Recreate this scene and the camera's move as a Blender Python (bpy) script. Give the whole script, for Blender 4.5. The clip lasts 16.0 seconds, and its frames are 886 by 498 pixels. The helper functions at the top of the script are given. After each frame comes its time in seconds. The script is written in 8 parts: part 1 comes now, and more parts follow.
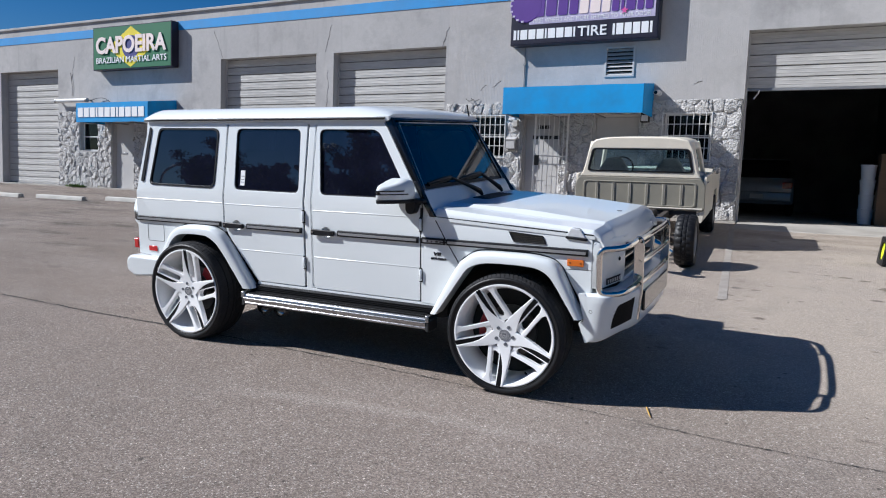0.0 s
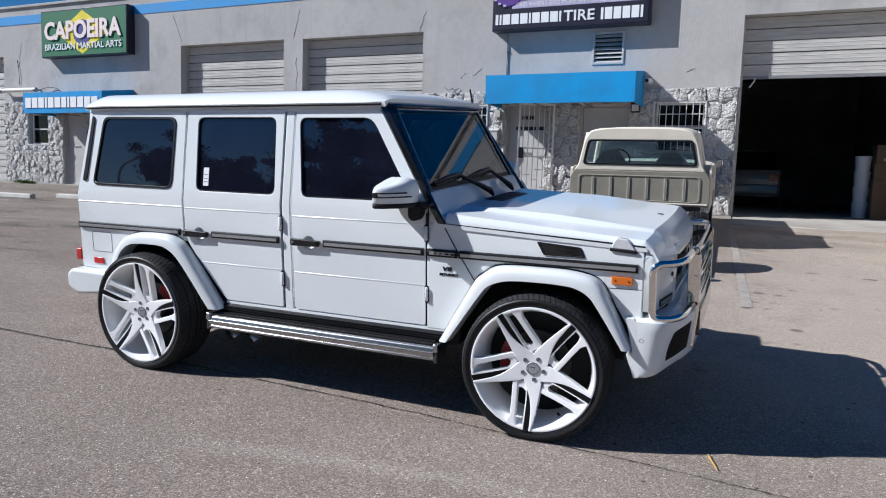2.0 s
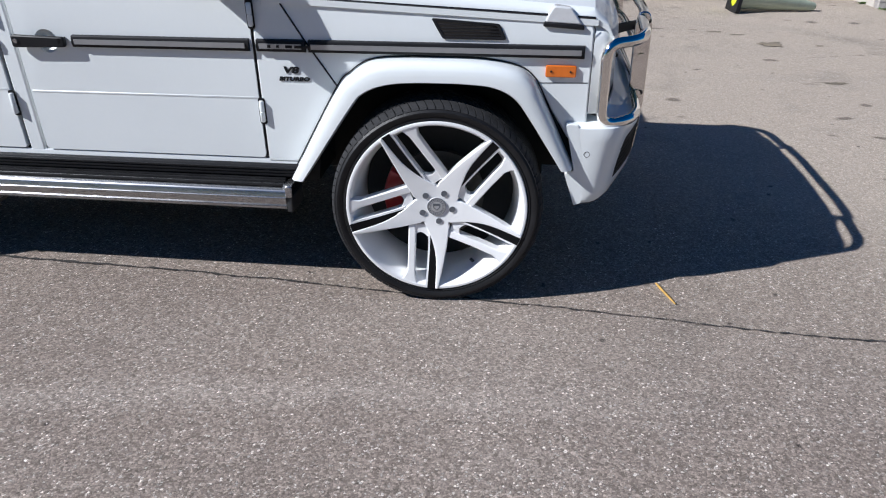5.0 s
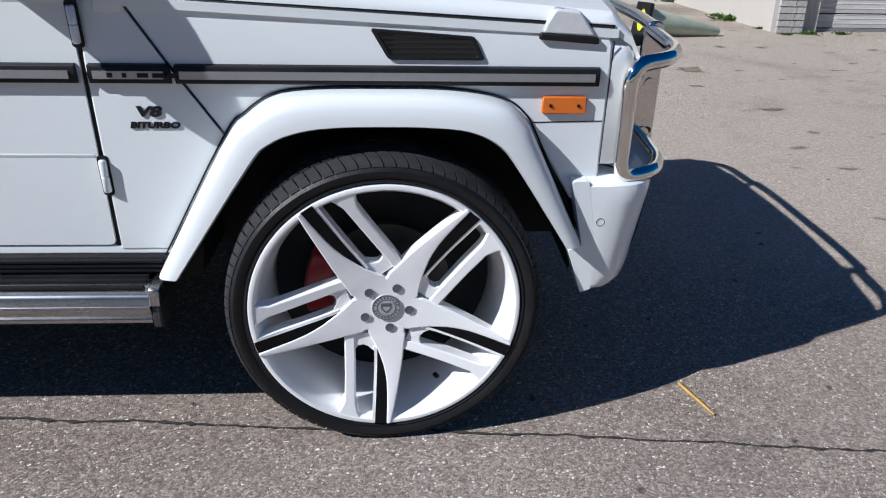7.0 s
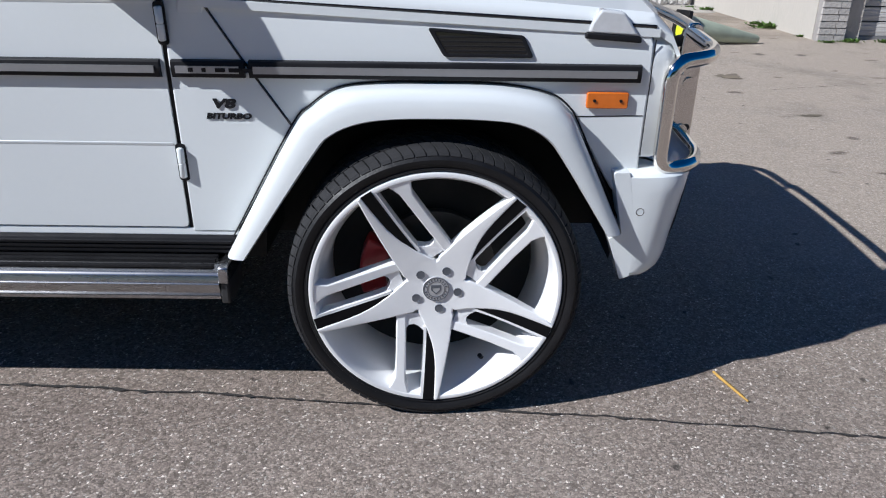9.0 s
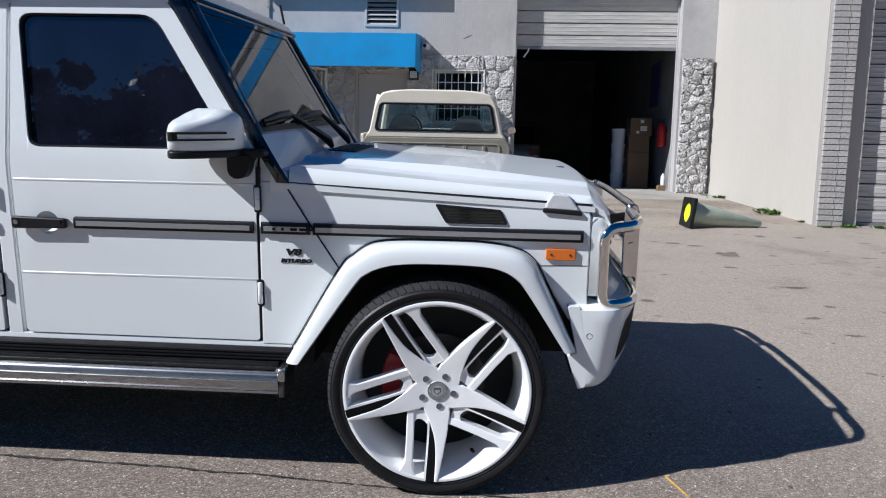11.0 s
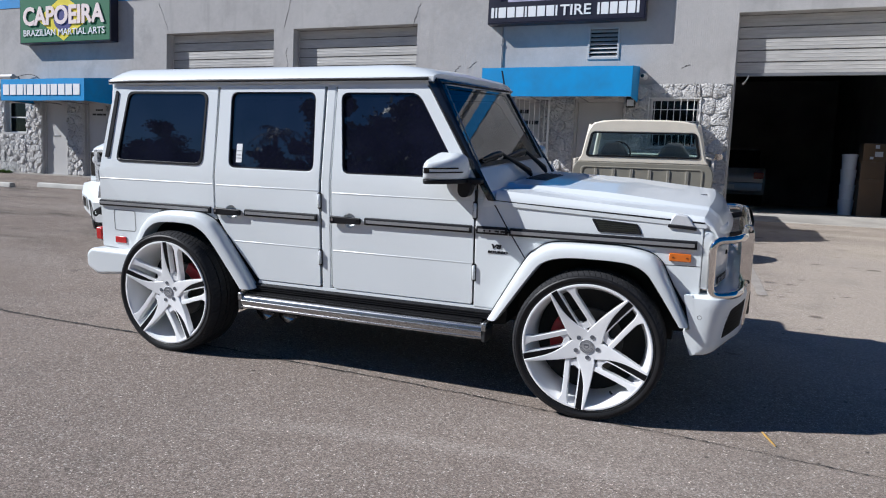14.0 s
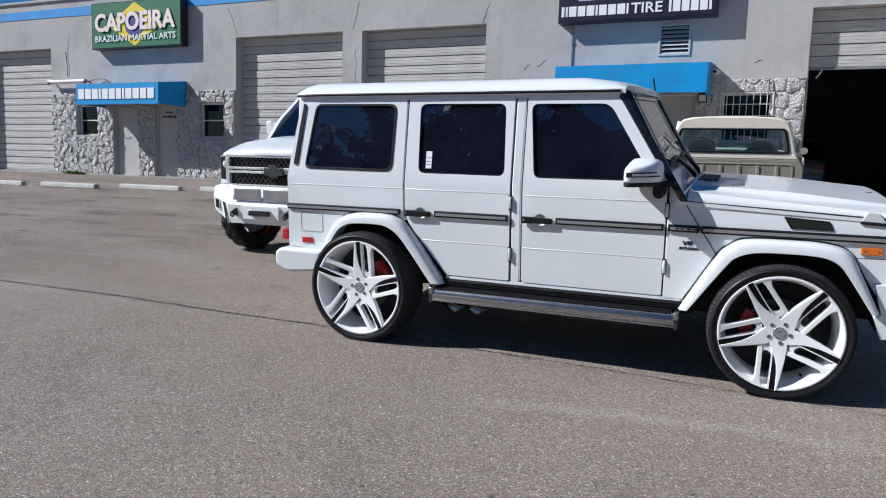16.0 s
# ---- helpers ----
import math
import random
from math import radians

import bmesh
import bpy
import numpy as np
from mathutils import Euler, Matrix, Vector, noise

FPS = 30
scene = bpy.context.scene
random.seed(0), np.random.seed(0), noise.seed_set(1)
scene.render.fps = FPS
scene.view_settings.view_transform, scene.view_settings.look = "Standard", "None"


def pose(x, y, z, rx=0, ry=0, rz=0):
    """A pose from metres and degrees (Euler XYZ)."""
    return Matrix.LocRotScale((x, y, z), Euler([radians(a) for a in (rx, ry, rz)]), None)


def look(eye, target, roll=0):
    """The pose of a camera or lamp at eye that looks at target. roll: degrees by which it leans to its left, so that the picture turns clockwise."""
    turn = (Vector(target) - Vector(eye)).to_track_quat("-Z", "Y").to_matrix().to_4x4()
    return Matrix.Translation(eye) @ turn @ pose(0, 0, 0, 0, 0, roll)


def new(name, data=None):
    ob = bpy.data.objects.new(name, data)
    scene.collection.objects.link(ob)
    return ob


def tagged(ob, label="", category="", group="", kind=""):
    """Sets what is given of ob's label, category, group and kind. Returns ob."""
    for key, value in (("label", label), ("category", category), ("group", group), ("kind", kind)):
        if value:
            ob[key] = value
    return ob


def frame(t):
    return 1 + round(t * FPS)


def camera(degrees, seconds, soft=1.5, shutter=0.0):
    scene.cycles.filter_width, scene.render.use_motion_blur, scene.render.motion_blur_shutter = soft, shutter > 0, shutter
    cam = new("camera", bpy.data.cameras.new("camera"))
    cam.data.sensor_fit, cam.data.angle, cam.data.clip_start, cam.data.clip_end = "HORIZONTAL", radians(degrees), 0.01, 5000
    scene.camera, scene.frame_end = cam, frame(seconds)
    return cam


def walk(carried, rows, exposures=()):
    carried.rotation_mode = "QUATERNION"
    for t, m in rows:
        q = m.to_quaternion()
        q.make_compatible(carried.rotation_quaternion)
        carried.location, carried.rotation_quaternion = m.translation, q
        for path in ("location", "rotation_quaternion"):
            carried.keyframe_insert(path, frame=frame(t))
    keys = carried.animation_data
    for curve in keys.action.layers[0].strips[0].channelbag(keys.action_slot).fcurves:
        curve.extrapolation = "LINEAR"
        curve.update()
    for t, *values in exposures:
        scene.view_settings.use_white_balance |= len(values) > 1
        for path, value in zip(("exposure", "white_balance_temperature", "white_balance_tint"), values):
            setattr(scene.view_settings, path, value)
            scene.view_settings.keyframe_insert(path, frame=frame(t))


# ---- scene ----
cam = camera(64.7, 16.0, soft=1.1)
PATH = [
    (0, (1.671, -4.308, 1.379), (0.772, -2.531, 1.194), 2.2),
    (0.5, (1.471, -4.203, 1.414), (0.603, -2.412, 1.219), 2.1),
    (1, (1.328, -3.954, 1.4), (0.475, -2.156, 1.198), 1.8),
    (1.5, (1.22, -3.756, 1.412), (0.393, -1.947, 1.207), 2.0),
    (2, (1.048, -3.638, 1.414), (0.234, -1.822, 1.21), 1.9),
    (2.5, (0.881, -3.543, 1.395), (0.101, -1.712, 1.196), 2.1),
    (3, (0.762, -3.41, 1.362), (-0.002, -1.577, 1.124), 1.5),
    (3.2, (0.725, -3.36, 1.345), (-0.016, -1.545, 0.95), 0.9),
    (3.5, (0.601, -3.268, 1.337), (-0.035, -1.48, 0.704), 1.5),
    (4, (0.528, -3.063, 1.343), (-0.059, -1.316, 0.565), 1.2),
    (4.5, (0.385, -2.828, 1.361), (-0.008, -1.038, 0.56), 0.6),
    (5, (0.315, -2.551, 1.354), (0.103, -0.739, 0.533), 0.3),
    (5.2, (0.284, -2.41, 1.333), (0.129, -0.591, 0.517), 0.2),
    (7.3, (0.022, -1.627, 1.2), (0.136, 0.229, 0.462), 0.6),
    (7.5, (0.001, -1.604, 1.19), (0.12, 0.245, 0.437), 0.4),
    (8, (-0.032, -1.643, 1.161), (0.048, 0.22, 0.438), 0.7),
    (8.2, (-0.048, -1.67, 1.164), (0.02, 0.191, 0.435), 0.7),
    (10.3, (0.127, -2.29, 1.245), (0.026, -0.37, 0.695), 1.6),
    (10.5, (0.125, -2.391, 1.245), (0.012, -0.429, 0.87), 1.8),
    (11, (0.162, -2.551, 1.219), (0.039, -0.568, 0.987), 1.3),
    (11.5, (0.269, -2.721, 1.213), (0.099, -0.739, 1.013), 1.6),
    (12, (0.32, -2.87, 1.213), (0.074, -0.893, 1.031), 1.8),
    (12.5, (0.389, -3.075, 1.202), (0.105, -1.103, 1.026), 1.7),
    (13, (0.473, -3.307, 1.215), (0.051, -1.361, 1.026), 2.0),
    (13.5, (0.62, -3.519, 1.261), (-0.034, -1.639, 1.057), 2.3),
    (14, (0.632, -3.767, 1.266), (-0.108, -1.92, 1.063), 2.6),
    (14.5, (0.535, -4.004, 1.279), (-0.225, -2.166, 1.073), 2.5),
    (15, (0.272, -4.159, 1.265), (-0.486, -2.321, 1.052), 2.5),
    (15.5, (-0.006, -4.259, 1.274), (-0.782, -2.429, 1.053), 3.1),
    (16, (-0.217, -4.576, 1.295), (-1.011, -2.754, 1.071), 1.8),
]
walk(cam, [(t, look(eye, target, roll)) for t, eye, target, roll in PATH], [(0.0, 0.13, 5860, 10), (4.5, 0.12, 5860, 10), (7.5, -0.04, 5800, 10), (8.2, -0.06, 5800, 10), (10.5, -0.02, 5860, 10), (16.0, 0.05, 5880, 10)])

# ---- world ----
SUN = Vector((1.2, 0.575, -1.0)).normalized()
world = bpy.data.worlds.new("sky")
scene.world = world
world.use_nodes = True
wn = world.node_tree
sky = wn.nodes.new("ShaderNodeTexSky")
sky.sky_type, sky.sun_disc = "NISHITA", False
sky.sun_elevation = math.asin(-SUN.z)
sky.sun_rotation = math.atan2(-SUN.x, -SUN.y)
sky.air_density, sky.dust_density, sky.ozone_density = 1.0, 0.1, 4.0
deep = wn.nodes.new("ShaderNodeHueSaturation")
deep.inputs["Hue"].default_value = 0.508
deep.inputs["Saturation"].default_value = 1.42
wn.links.new(sky.outputs[0], deep.inputs["Color"])
wn.links.new(deep.outputs[0], wn.nodes["Background"].inputs[0])
wn.nodes["Background"].inputs[1].default_value = 0.052
sun_data = bpy.data.lights.new("sun", "SUN")
sun_data.energy, sun_data.angle, sun_data.color = 5.9, radians(0.53), (1.0, 0.96, 0.9)
sun_lamp = new("sun", sun_data)
sun_lamp.matrix_world = look(-SUN * 60, (0, 0, 0))
scene.view_settings.exposure = 0.0

# ---- materials ----
GROUND_SLOPE = 0.084


def ground_z(y):
    return GROUND_SLOPE * min(max(y, 0.0), 10.4) - 0.002


def pbr(name, color, rough=0.5, metal=0.0, var=0.08, vscale=3.0, bump=0.0, bscale=60.0, coat=0.0, spec=0.5, stretch=(1, 1, 1), fine=0.5, dark=None, island=0.0):
    """A principled surface with broad and fine variation, and relief."""
    m = bpy.data.materials.new(name)
    m.use_nodes = True
    nt = m.node_tree
    N, L = nt.nodes, nt.links.new
    p = N["Principled BSDF"]
    p.inputs["Metallic"].default_value = metal
    p.inputs["Coat Weight"].default_value = coat
    p.inputs["Coat Roughness"].default_value = 0.03
    p.inputs["Specular IOR Level"].default_value = spec
    co = N.new("ShaderNodeTexCoord")
    mp = N.new("ShaderNodeMapping")
    mp.inputs["Scale"].default_value = stretch
    L(co.outputs["Object"], mp.inputs[0])
    n1, n2 = N.new("ShaderNodeTexNoise"), N.new("ShaderNodeTexNoise")
    for n, s, d in ((n1, vscale, 4), (n2, bscale, 3)):
        n.inputs["Scale"].default_value, n.inputs["Detail"].default_value = s, d
        L(mp.outputs[0], n.inputs["Vector"])
    add = N.new("ShaderNodeMath")
    add.operation = "MULTIPLY_ADD"
    L(n2.outputs[0], add.inputs[0])
    add.inputs[1].default_value = fine
    L(n1.outputs[0], add.inputs[2])
    ramp = N.new("ShaderNodeMapRange")
    ramp.inputs[1].default_value, ramp.inputs[2].default_value = 0.3 + 0.5 * fine - 0.1 * fine, 0.7 + 0.5 * fine + 0.1 * fine
    L(add.outputs[0], ramp.inputs[0])
    mix = N.new("ShaderNodeMix")
    mix.data_type = "RGBA"
    lo = dark if dark else tuple(c * (1 - var) for c in color)
    hi = tuple(min(1, c * (1 + var)) for c in color)
    mix.inputs[6].default_value, mix.inputs[7].default_value = (*lo, 1), (*hi, 1)
    L(ramp.outputs[0], mix.inputs[0])
    out = mix.outputs[2]
    if island:
        oi = N.new("ShaderNodeObjectInfo")
        hs = N.new("ShaderNodeHueSaturation")
        mr = N.new("ShaderNodeMapRange")
        mr.inputs[3].default_value, mr.inputs[4].default_value = 1 - island, 1 + island
        L(oi.outputs["Random"], mr.inputs[0])
        L(mr.outputs[0], hs.inputs["Value"])
        L(out, hs.inputs["Color"])
        out = hs.outputs[0]
    L(out, p.inputs["Base Color"])
    rr = N.new("ShaderNodeMapRange")
    rr.inputs[3].default_value, rr.inputs[4].default_value = max(0.0, rough * (1 - var)), min(1.0, rough * (1 + var))
    L(ramp.outputs[0], rr.inputs[0])
    L(rr.outputs[0], p.inputs["Roughness"])
    if bump:
        b = N.new("ShaderNodeBump")
        b.inputs["Strength"].default_value, b.inputs["Distance"].default_value = 1.0, bump
        L(n2.outputs[0], b.inputs["Height"])
        L(b.outputs[0], p.inputs["Normal"])
    return m


def glass_mat(name, tint, gloss_rough=0.0, ior=1.8):
    """A pane: tinted see-through with Fresnel gloss."""
    m = bpy.data.materials.new(name)
    m.use_nodes = True
    nt = m.node_tree
    N, L = nt.nodes, nt.links.new
    N.remove(N["Principled BSDF"])
    tr, gl, mx, fr = N.new("ShaderNodeBsdfTransparent"), N.new("ShaderNodeBsdfGlossy"), N.new("ShaderNodeMixShader"), N.new("ShaderNodeFresnel")
    tr.inputs[0].default_value = (*tint, 1)
    gl.inputs["Roughness"].default_value = gloss_rough
    fr.inputs[0].default_value = ior
    L(fr.outputs[0], mx.inputs[0])
    L(tr.outputs[0], mx.inputs[1])
    L(gl.outputs[0], mx.inputs[2])
    L(mx.outputs[0], N["Material Output"].inputs[0])
    return m


def tint_mat(name, tint, haze_color, ior):
    """Dark tinted glass: glare haze painted in as a faint diffuse, see-through tint and Fresnel gloss."""
    m = glass_mat(name, tint, 0.018, ior)
    nt = m.node_tree
    N, L = nt.nodes, nt.links.new
    haze, add = N.new("ShaderNodeBsdfDiffuse"), N.new("ShaderNodeAddShader")
    co, n, mr, mix = N.new("ShaderNodeTexCoord"), N.new("ShaderNodeTexNoise"), N.new("ShaderNodeMapRange"), N.new("ShaderNodeMix")
    n.inputs["Scale"].default_value, n.inputs["Detail"].default_value = 5.0, 4
    mr.inputs[1].default_value, mr.inputs[2].default_value = 0.3, 0.7
    mix.data_type = "RGBA"
    mix.inputs[6].default_value, mix.inputs[7].default_value = (*[c * 0.7 for c in haze_color], 1), (*[c * 1.3 for c in haze_color], 1)
    L(co.outputs["Object"], n.inputs["Vector"])
    L(n.outputs[0], mr.inputs[0])
    L(mr.outputs[0], mix.inputs[0])
    L(mix.outputs[2], haze.inputs[0])
    mx = next(k for k in N if k.bl_idname == "ShaderNodeMixShader")
    tr = next(k for k in N if k.bl_idname == "ShaderNodeBsdfTransparent")
    L(tr.outputs[0], add.inputs[0])
    L(haze.outputs[0], add.inputs[1])
    L(add.outputs[0], mx.inputs[1])
    return m


def asphalt_mat(name):
    """Worn asphalt: two pours, broad wear, oil stains, pale aggregate and fine relief."""
    m = bpy.data.materials.new(name)
    m.use_nodes = True
    nt = m.node_tree
    N, L = nt.nodes, nt.links.new
    p = N["Principled BSDF"]
    p.inputs["Roughness"].default_value = 0.92
    p.inputs["Specular IOR Level"].default_value = 0.18
    co = N.new("ShaderNodeTexCoord")

    def noise_of(scale, detail=4, rough=0.55, stretch=(1, 1, 1)):
        mp, n = N.new("ShaderNodeMapping"), N.new("ShaderNodeTexNoise")
        mp.inputs["Scale"].default_value = stretch
        L(co.outputs["Object"], mp.inputs[0])
        n.inputs["Scale"].default_value, n.inputs["Detail"].default_value, n.inputs["Roughness"].default_value = scale, detail, rough
        L(mp.outputs[0], n.inputs["Vector"])
        return n.outputs[0]

    def fit(v, a, b, c, d):
        n = N.new("ShaderNodeMapRange")
        for k, x in enumerate((a, b, c, d)):
            n.inputs[k + 1].default_value = x
        L(v, n.inputs[0])
        return n.outputs[0]

    def calc(op, a, b):
        n = N.new("ShaderNodeMath")
        n.operation = op
        for k, x in enumerate((a, b)):
            if isinstance(x, float):
                n.inputs[k].default_value = x
            else:
                L(x, n.inputs[k])
        return n.outputs[0]

    def blend(f, a, b):
        n = N.new("ShaderNodeMix")
        n.data_type = "RGBA"
        L(f, n.inputs[0])
        for k, x in ((6, a), (7, b)):
            if isinstance(x, tuple):
                n.inputs[k].default_value = (*x, 1)
            else:
                L(x, n.inputs[k])
        return n.outputs[2]

    sep = N.new("ShaderNodeSeparateXYZ")
    L(co.outputs["Object"], sep.inputs[0])
    broad = noise_of(0.33, 5, 0.6)
    patch = noise_of(1.5, 5, 0.62)
    smear = noise_of(0.8, 4, 0.6, (0.45, 1.2, 1))
    grain = noise_of(150.0, 3, 0.7)
    grit = noise_of(48.0, 4, 0.7)
    # the darker older pour and the dusty, paler one before the bay
    east = calc("MULTIPLY", fit(calc("ADD", sep.outputs[0], calc("MULTIPLY", broad, 5.0)), 1.9, 4.2, 0.0, 1.0), fit(calc("ADD", sep.outputs[1], broad), -0.2, 1.5, 0.0, 1.0))
    col = blend(fit(broad, 0.36, 0.64, 0.0, 1.0), (0.245, 0.2, 0.17), (0.297, 0.243, 0.206))
    col = blend(calc("MULTIPLY", east, 0.85), col, (0.49, 0.415, 0.34))
    west = calc("MULTIPLY", fit(calc("ADD", sep.outputs[0], calc("MULTIPLY", broad, 6.0)), 0.5, -5.0, 0.0, 0.75), fit(calc("ADD", sep.outputs[1], calc("MULTIPLY", sep.outputs[0], 0.015)), 0.03, 0.08, 0.0, 1.0))
    col = blend(west, col, (0.19, 0.152, 0.125))
    col = blend(fit(smear, 0.5, 0.66, 0.0, 0.3), col, (0.36, 0.31, 0.272))
    # a pale scuffed arc left by a turning tyre
    bow = calc("MULTIPLY", calc("ADD", sep.outputs[0], -0.2), calc("ADD", sep.outputs[0], -0.2))
    off = calc("ADD", calc("ADD", sep.outputs[1], 0.71), calc("MULTIPLY", bow, 0.09))
    off = calc("ABSOLUTE", calc("ADD", off, calc("MULTIPLY", calc("ADD", patch, -0.5), 0.3)), 0.0)
    scuff = calc("MULTIPLY", fit(off, 0.02, 0.12, 0.42, 0.0), fit(calc("ABSOLUTE", calc("ADD", sep.outputs[0], 0.45), 0.0), 0.7, 1.3, 1.0, 0.0))
    col = blend(scuff, col, (0.42, 0.36, 0.315))
    col = blend(fit(patch, 0.55, 0.74, 0.0, 0.38), col, (0.15, 0.13, 0.114))
    # dark smears drawn out along the aisle, and pale dusty ones between them
    aisle = calc("MULTIPLY", fit(sep.outputs[1], 1.2, 3.0, 0.0, 1.0), fit(sep.outputs[0], -1.5, -5.0, 0.0, 1.0))
    drawn = noise_of(1.0, 5, 0.62, (0.42, 1.9, 1))
    dusty = noise_of(0.5, 4, 0.6, (0.5, 1.5, 1))
    col = blend(calc("MULTIPLY", aisle, fit(dusty, 0.45, 0.66, 0.0, 0.55)), col, (0.31, 0.26, 0.22))
    col = blend(calc("MULTIPLY", aisle, fit(drawn, 0.53, 0.66, 0.0, 0.8)), col, (0.085, 0.07, 0.06))
    # old drips with ragged rims
    warp = N.new("ShaderNodeMix")
    warp.data_type = "VECTOR"
    warp.inputs[0].default_value = 0.12
    wob = N.new("ShaderNodeTexNoise")
    wob.inputs["Scale"].default_value = 6.0
    L(co.outputs["Object"], wob.inputs["Vector"])
    L(co.outputs["Object"], warp.inputs[4])
    L(wob.outputs["Color"], warp.inputs[5])
    drip = N.new("ShaderNodeTexVoronoi")
    drip.voronoi_dimensions = "2D"
    drip.inputs["Scale"].default_value = 1.3
    L(warp.outputs[1], drip.inputs["Vector"])
    ds = N.new("ShaderNodeSeparateColor")
    L(drip.outputs["Color"], ds.inputs[0])
    spot = calc("MULTIPLY", fit(drip.outputs["Distance"], 0.03, 0.09, 0.7, 0.0), fit(ds.outputs[1], 0.62, 0.7, 0.0, 1.0))
    col = blend(calc("MULTIPLY", spot, fit(sep.outputs[1], 0.5, 2.0, 0.15, 1.0)), col, (0.09, 0.078, 0.07))
    # small specks of tar
    dot = N.new("ShaderNodeTexVoronoi")
    dot.voronoi_dimensions = "2D"
    dot.inputs["Scale"].default_value = 4.6
    L(warp.outputs[1], dot.inputs["Vector"])
    dc = N.new("ShaderNodeSeparateColor")
    L(dot.outputs["Color"], dc.inputs[0])
    col = blend(calc("MULTIPLY", fit(dot.outputs["Distance"], 0.025, 0.06, 0.75, 0.0), fit(dc.outputs[0], 0.82, 0.86, 0.0, 1.0)), col, (0.06, 0.052, 0.047))
    fleck = N.new("ShaderNodeTexVoronoi")
    fleck.voronoi_dimensions = "2D"
    fleck.inputs["Scale"].default_value = 2.7
    flat = N.new("ShaderNodeMapping")
    flat.inputs["Scale"].default_value = (0.7, 1.3, 1)
    L(warp.outputs[1], flat.inputs[0])
    L(flat.outputs[0], fleck.inputs["Vector"])
    fc = N.new("ShaderNodeSeparateColor")
    L(fleck.outputs["Color"], fc.inputs[0])
    col = blend(calc("MULTIPLY", calc("MULTIPLY", east, fit(calc("ADD", fleck.outputs["Distance"], calc("MULTIPLY", fc.outputs[2], 0.08)), 0.08, 0.15, 0.75, 0.0)), fit(fc.outputs[1], 0.6, 0.66, 0.0, 1.0)), col, (0.11, 0.088, 0.07))
    # brown grime gathered before the bay
    grime = calc("MULTIPLY", fit(calc("ADD", sep.outputs[1], calc("MULTIPLY", patch, 2.5)), 7.2, 9.6, 0.0, 1.0), fit(smear, 0.4, 0.6, 0.1, 0.7))
    col = blend(calc("MULTIPLY", east, grime), col, (0.2, 0.165, 0.13))
    # aggregate: stones of differing paleness in dark binder
    vor, rim = N.new("ShaderNodeTexVoronoi"), N.new("ShaderNodeTexVoronoi")
    rim.feature = "DISTANCE_TO_EDGE"
    shake = N.new("ShaderNodeMix")
    shake.data_type = "VECTOR"
    shake.inputs[0].default_value = 0.008
    fuzz = N.new("ShaderNodeTexNoise")
    fuzz.inputs["Scale"].default_value, fuzz.inputs["Detail"].default_value = 140.0, 3
    L(co.outputs["Object"], fuzz.inputs["Vector"])
    L(co.outputs["Object"], shake.inputs[4])
    L(fuzz.outputs["Color"], shake.inputs[5])
    for v in (vor, rim):
        v.inputs["Scale"].default_value = 140.0
        L(shake.outputs[1], v.inputs["Vector"])
    sc = N.new("ShaderNodeSeparateColor")
    L(vor.outputs["Color"], sc.inputs[0])
    body = fit(rim.outputs["Distance"], 0.0, 0.16, 0.0, 1.0)
    tone = calc("MULTIPLY", fit(sc.outputs[0], 0.0, 1.0, 0.6, 1.42), fit(body, 0.0, 1.0, 0.76, 1.18))
    stone = calc("MULTIPLY", fit(sc.outputs[1], 0.84, 0.98, 0.0, 0.62), body)
    col = blend(stone, col, (0.75, 0.7, 0.64))
    hs = N.new("ShaderNodeHueSaturation")
    L(col, hs.inputs["Color"])
    # dust lies over the stones of the paler pour
    tone = calc("ADD", calc("MULTIPLY", tone, fit(east, 0.0, 1.0, 1.0, 0.34)), fit(east, 0.0, 1.0, 0.0, 0.66))
    L(calc("MULTIPLY", calc("MULTIPLY", tone, fit(grain, 0.3, 0.7, 0.8, 1.2)), fit(grit, 0.3, 0.7, 0.85, 1.2)), hs.inputs["Value"])
    L(hs.outputs[0], p.inputs["Base Color"])
    b = N.new("ShaderNodeBump")
    b.inputs["Strength"].default_value, b.inputs["Distance"].default_value = 0.9, 0.003
    L(calc("ADD", calc("MULTIPLY", body, calc("ADD", sc.outputs[2], 0.3)), calc("MULTIPLY", grit, 0.8)), b.inputs["Height"])
    L(b.outputs[0], p.inputs["Normal"])
    return m


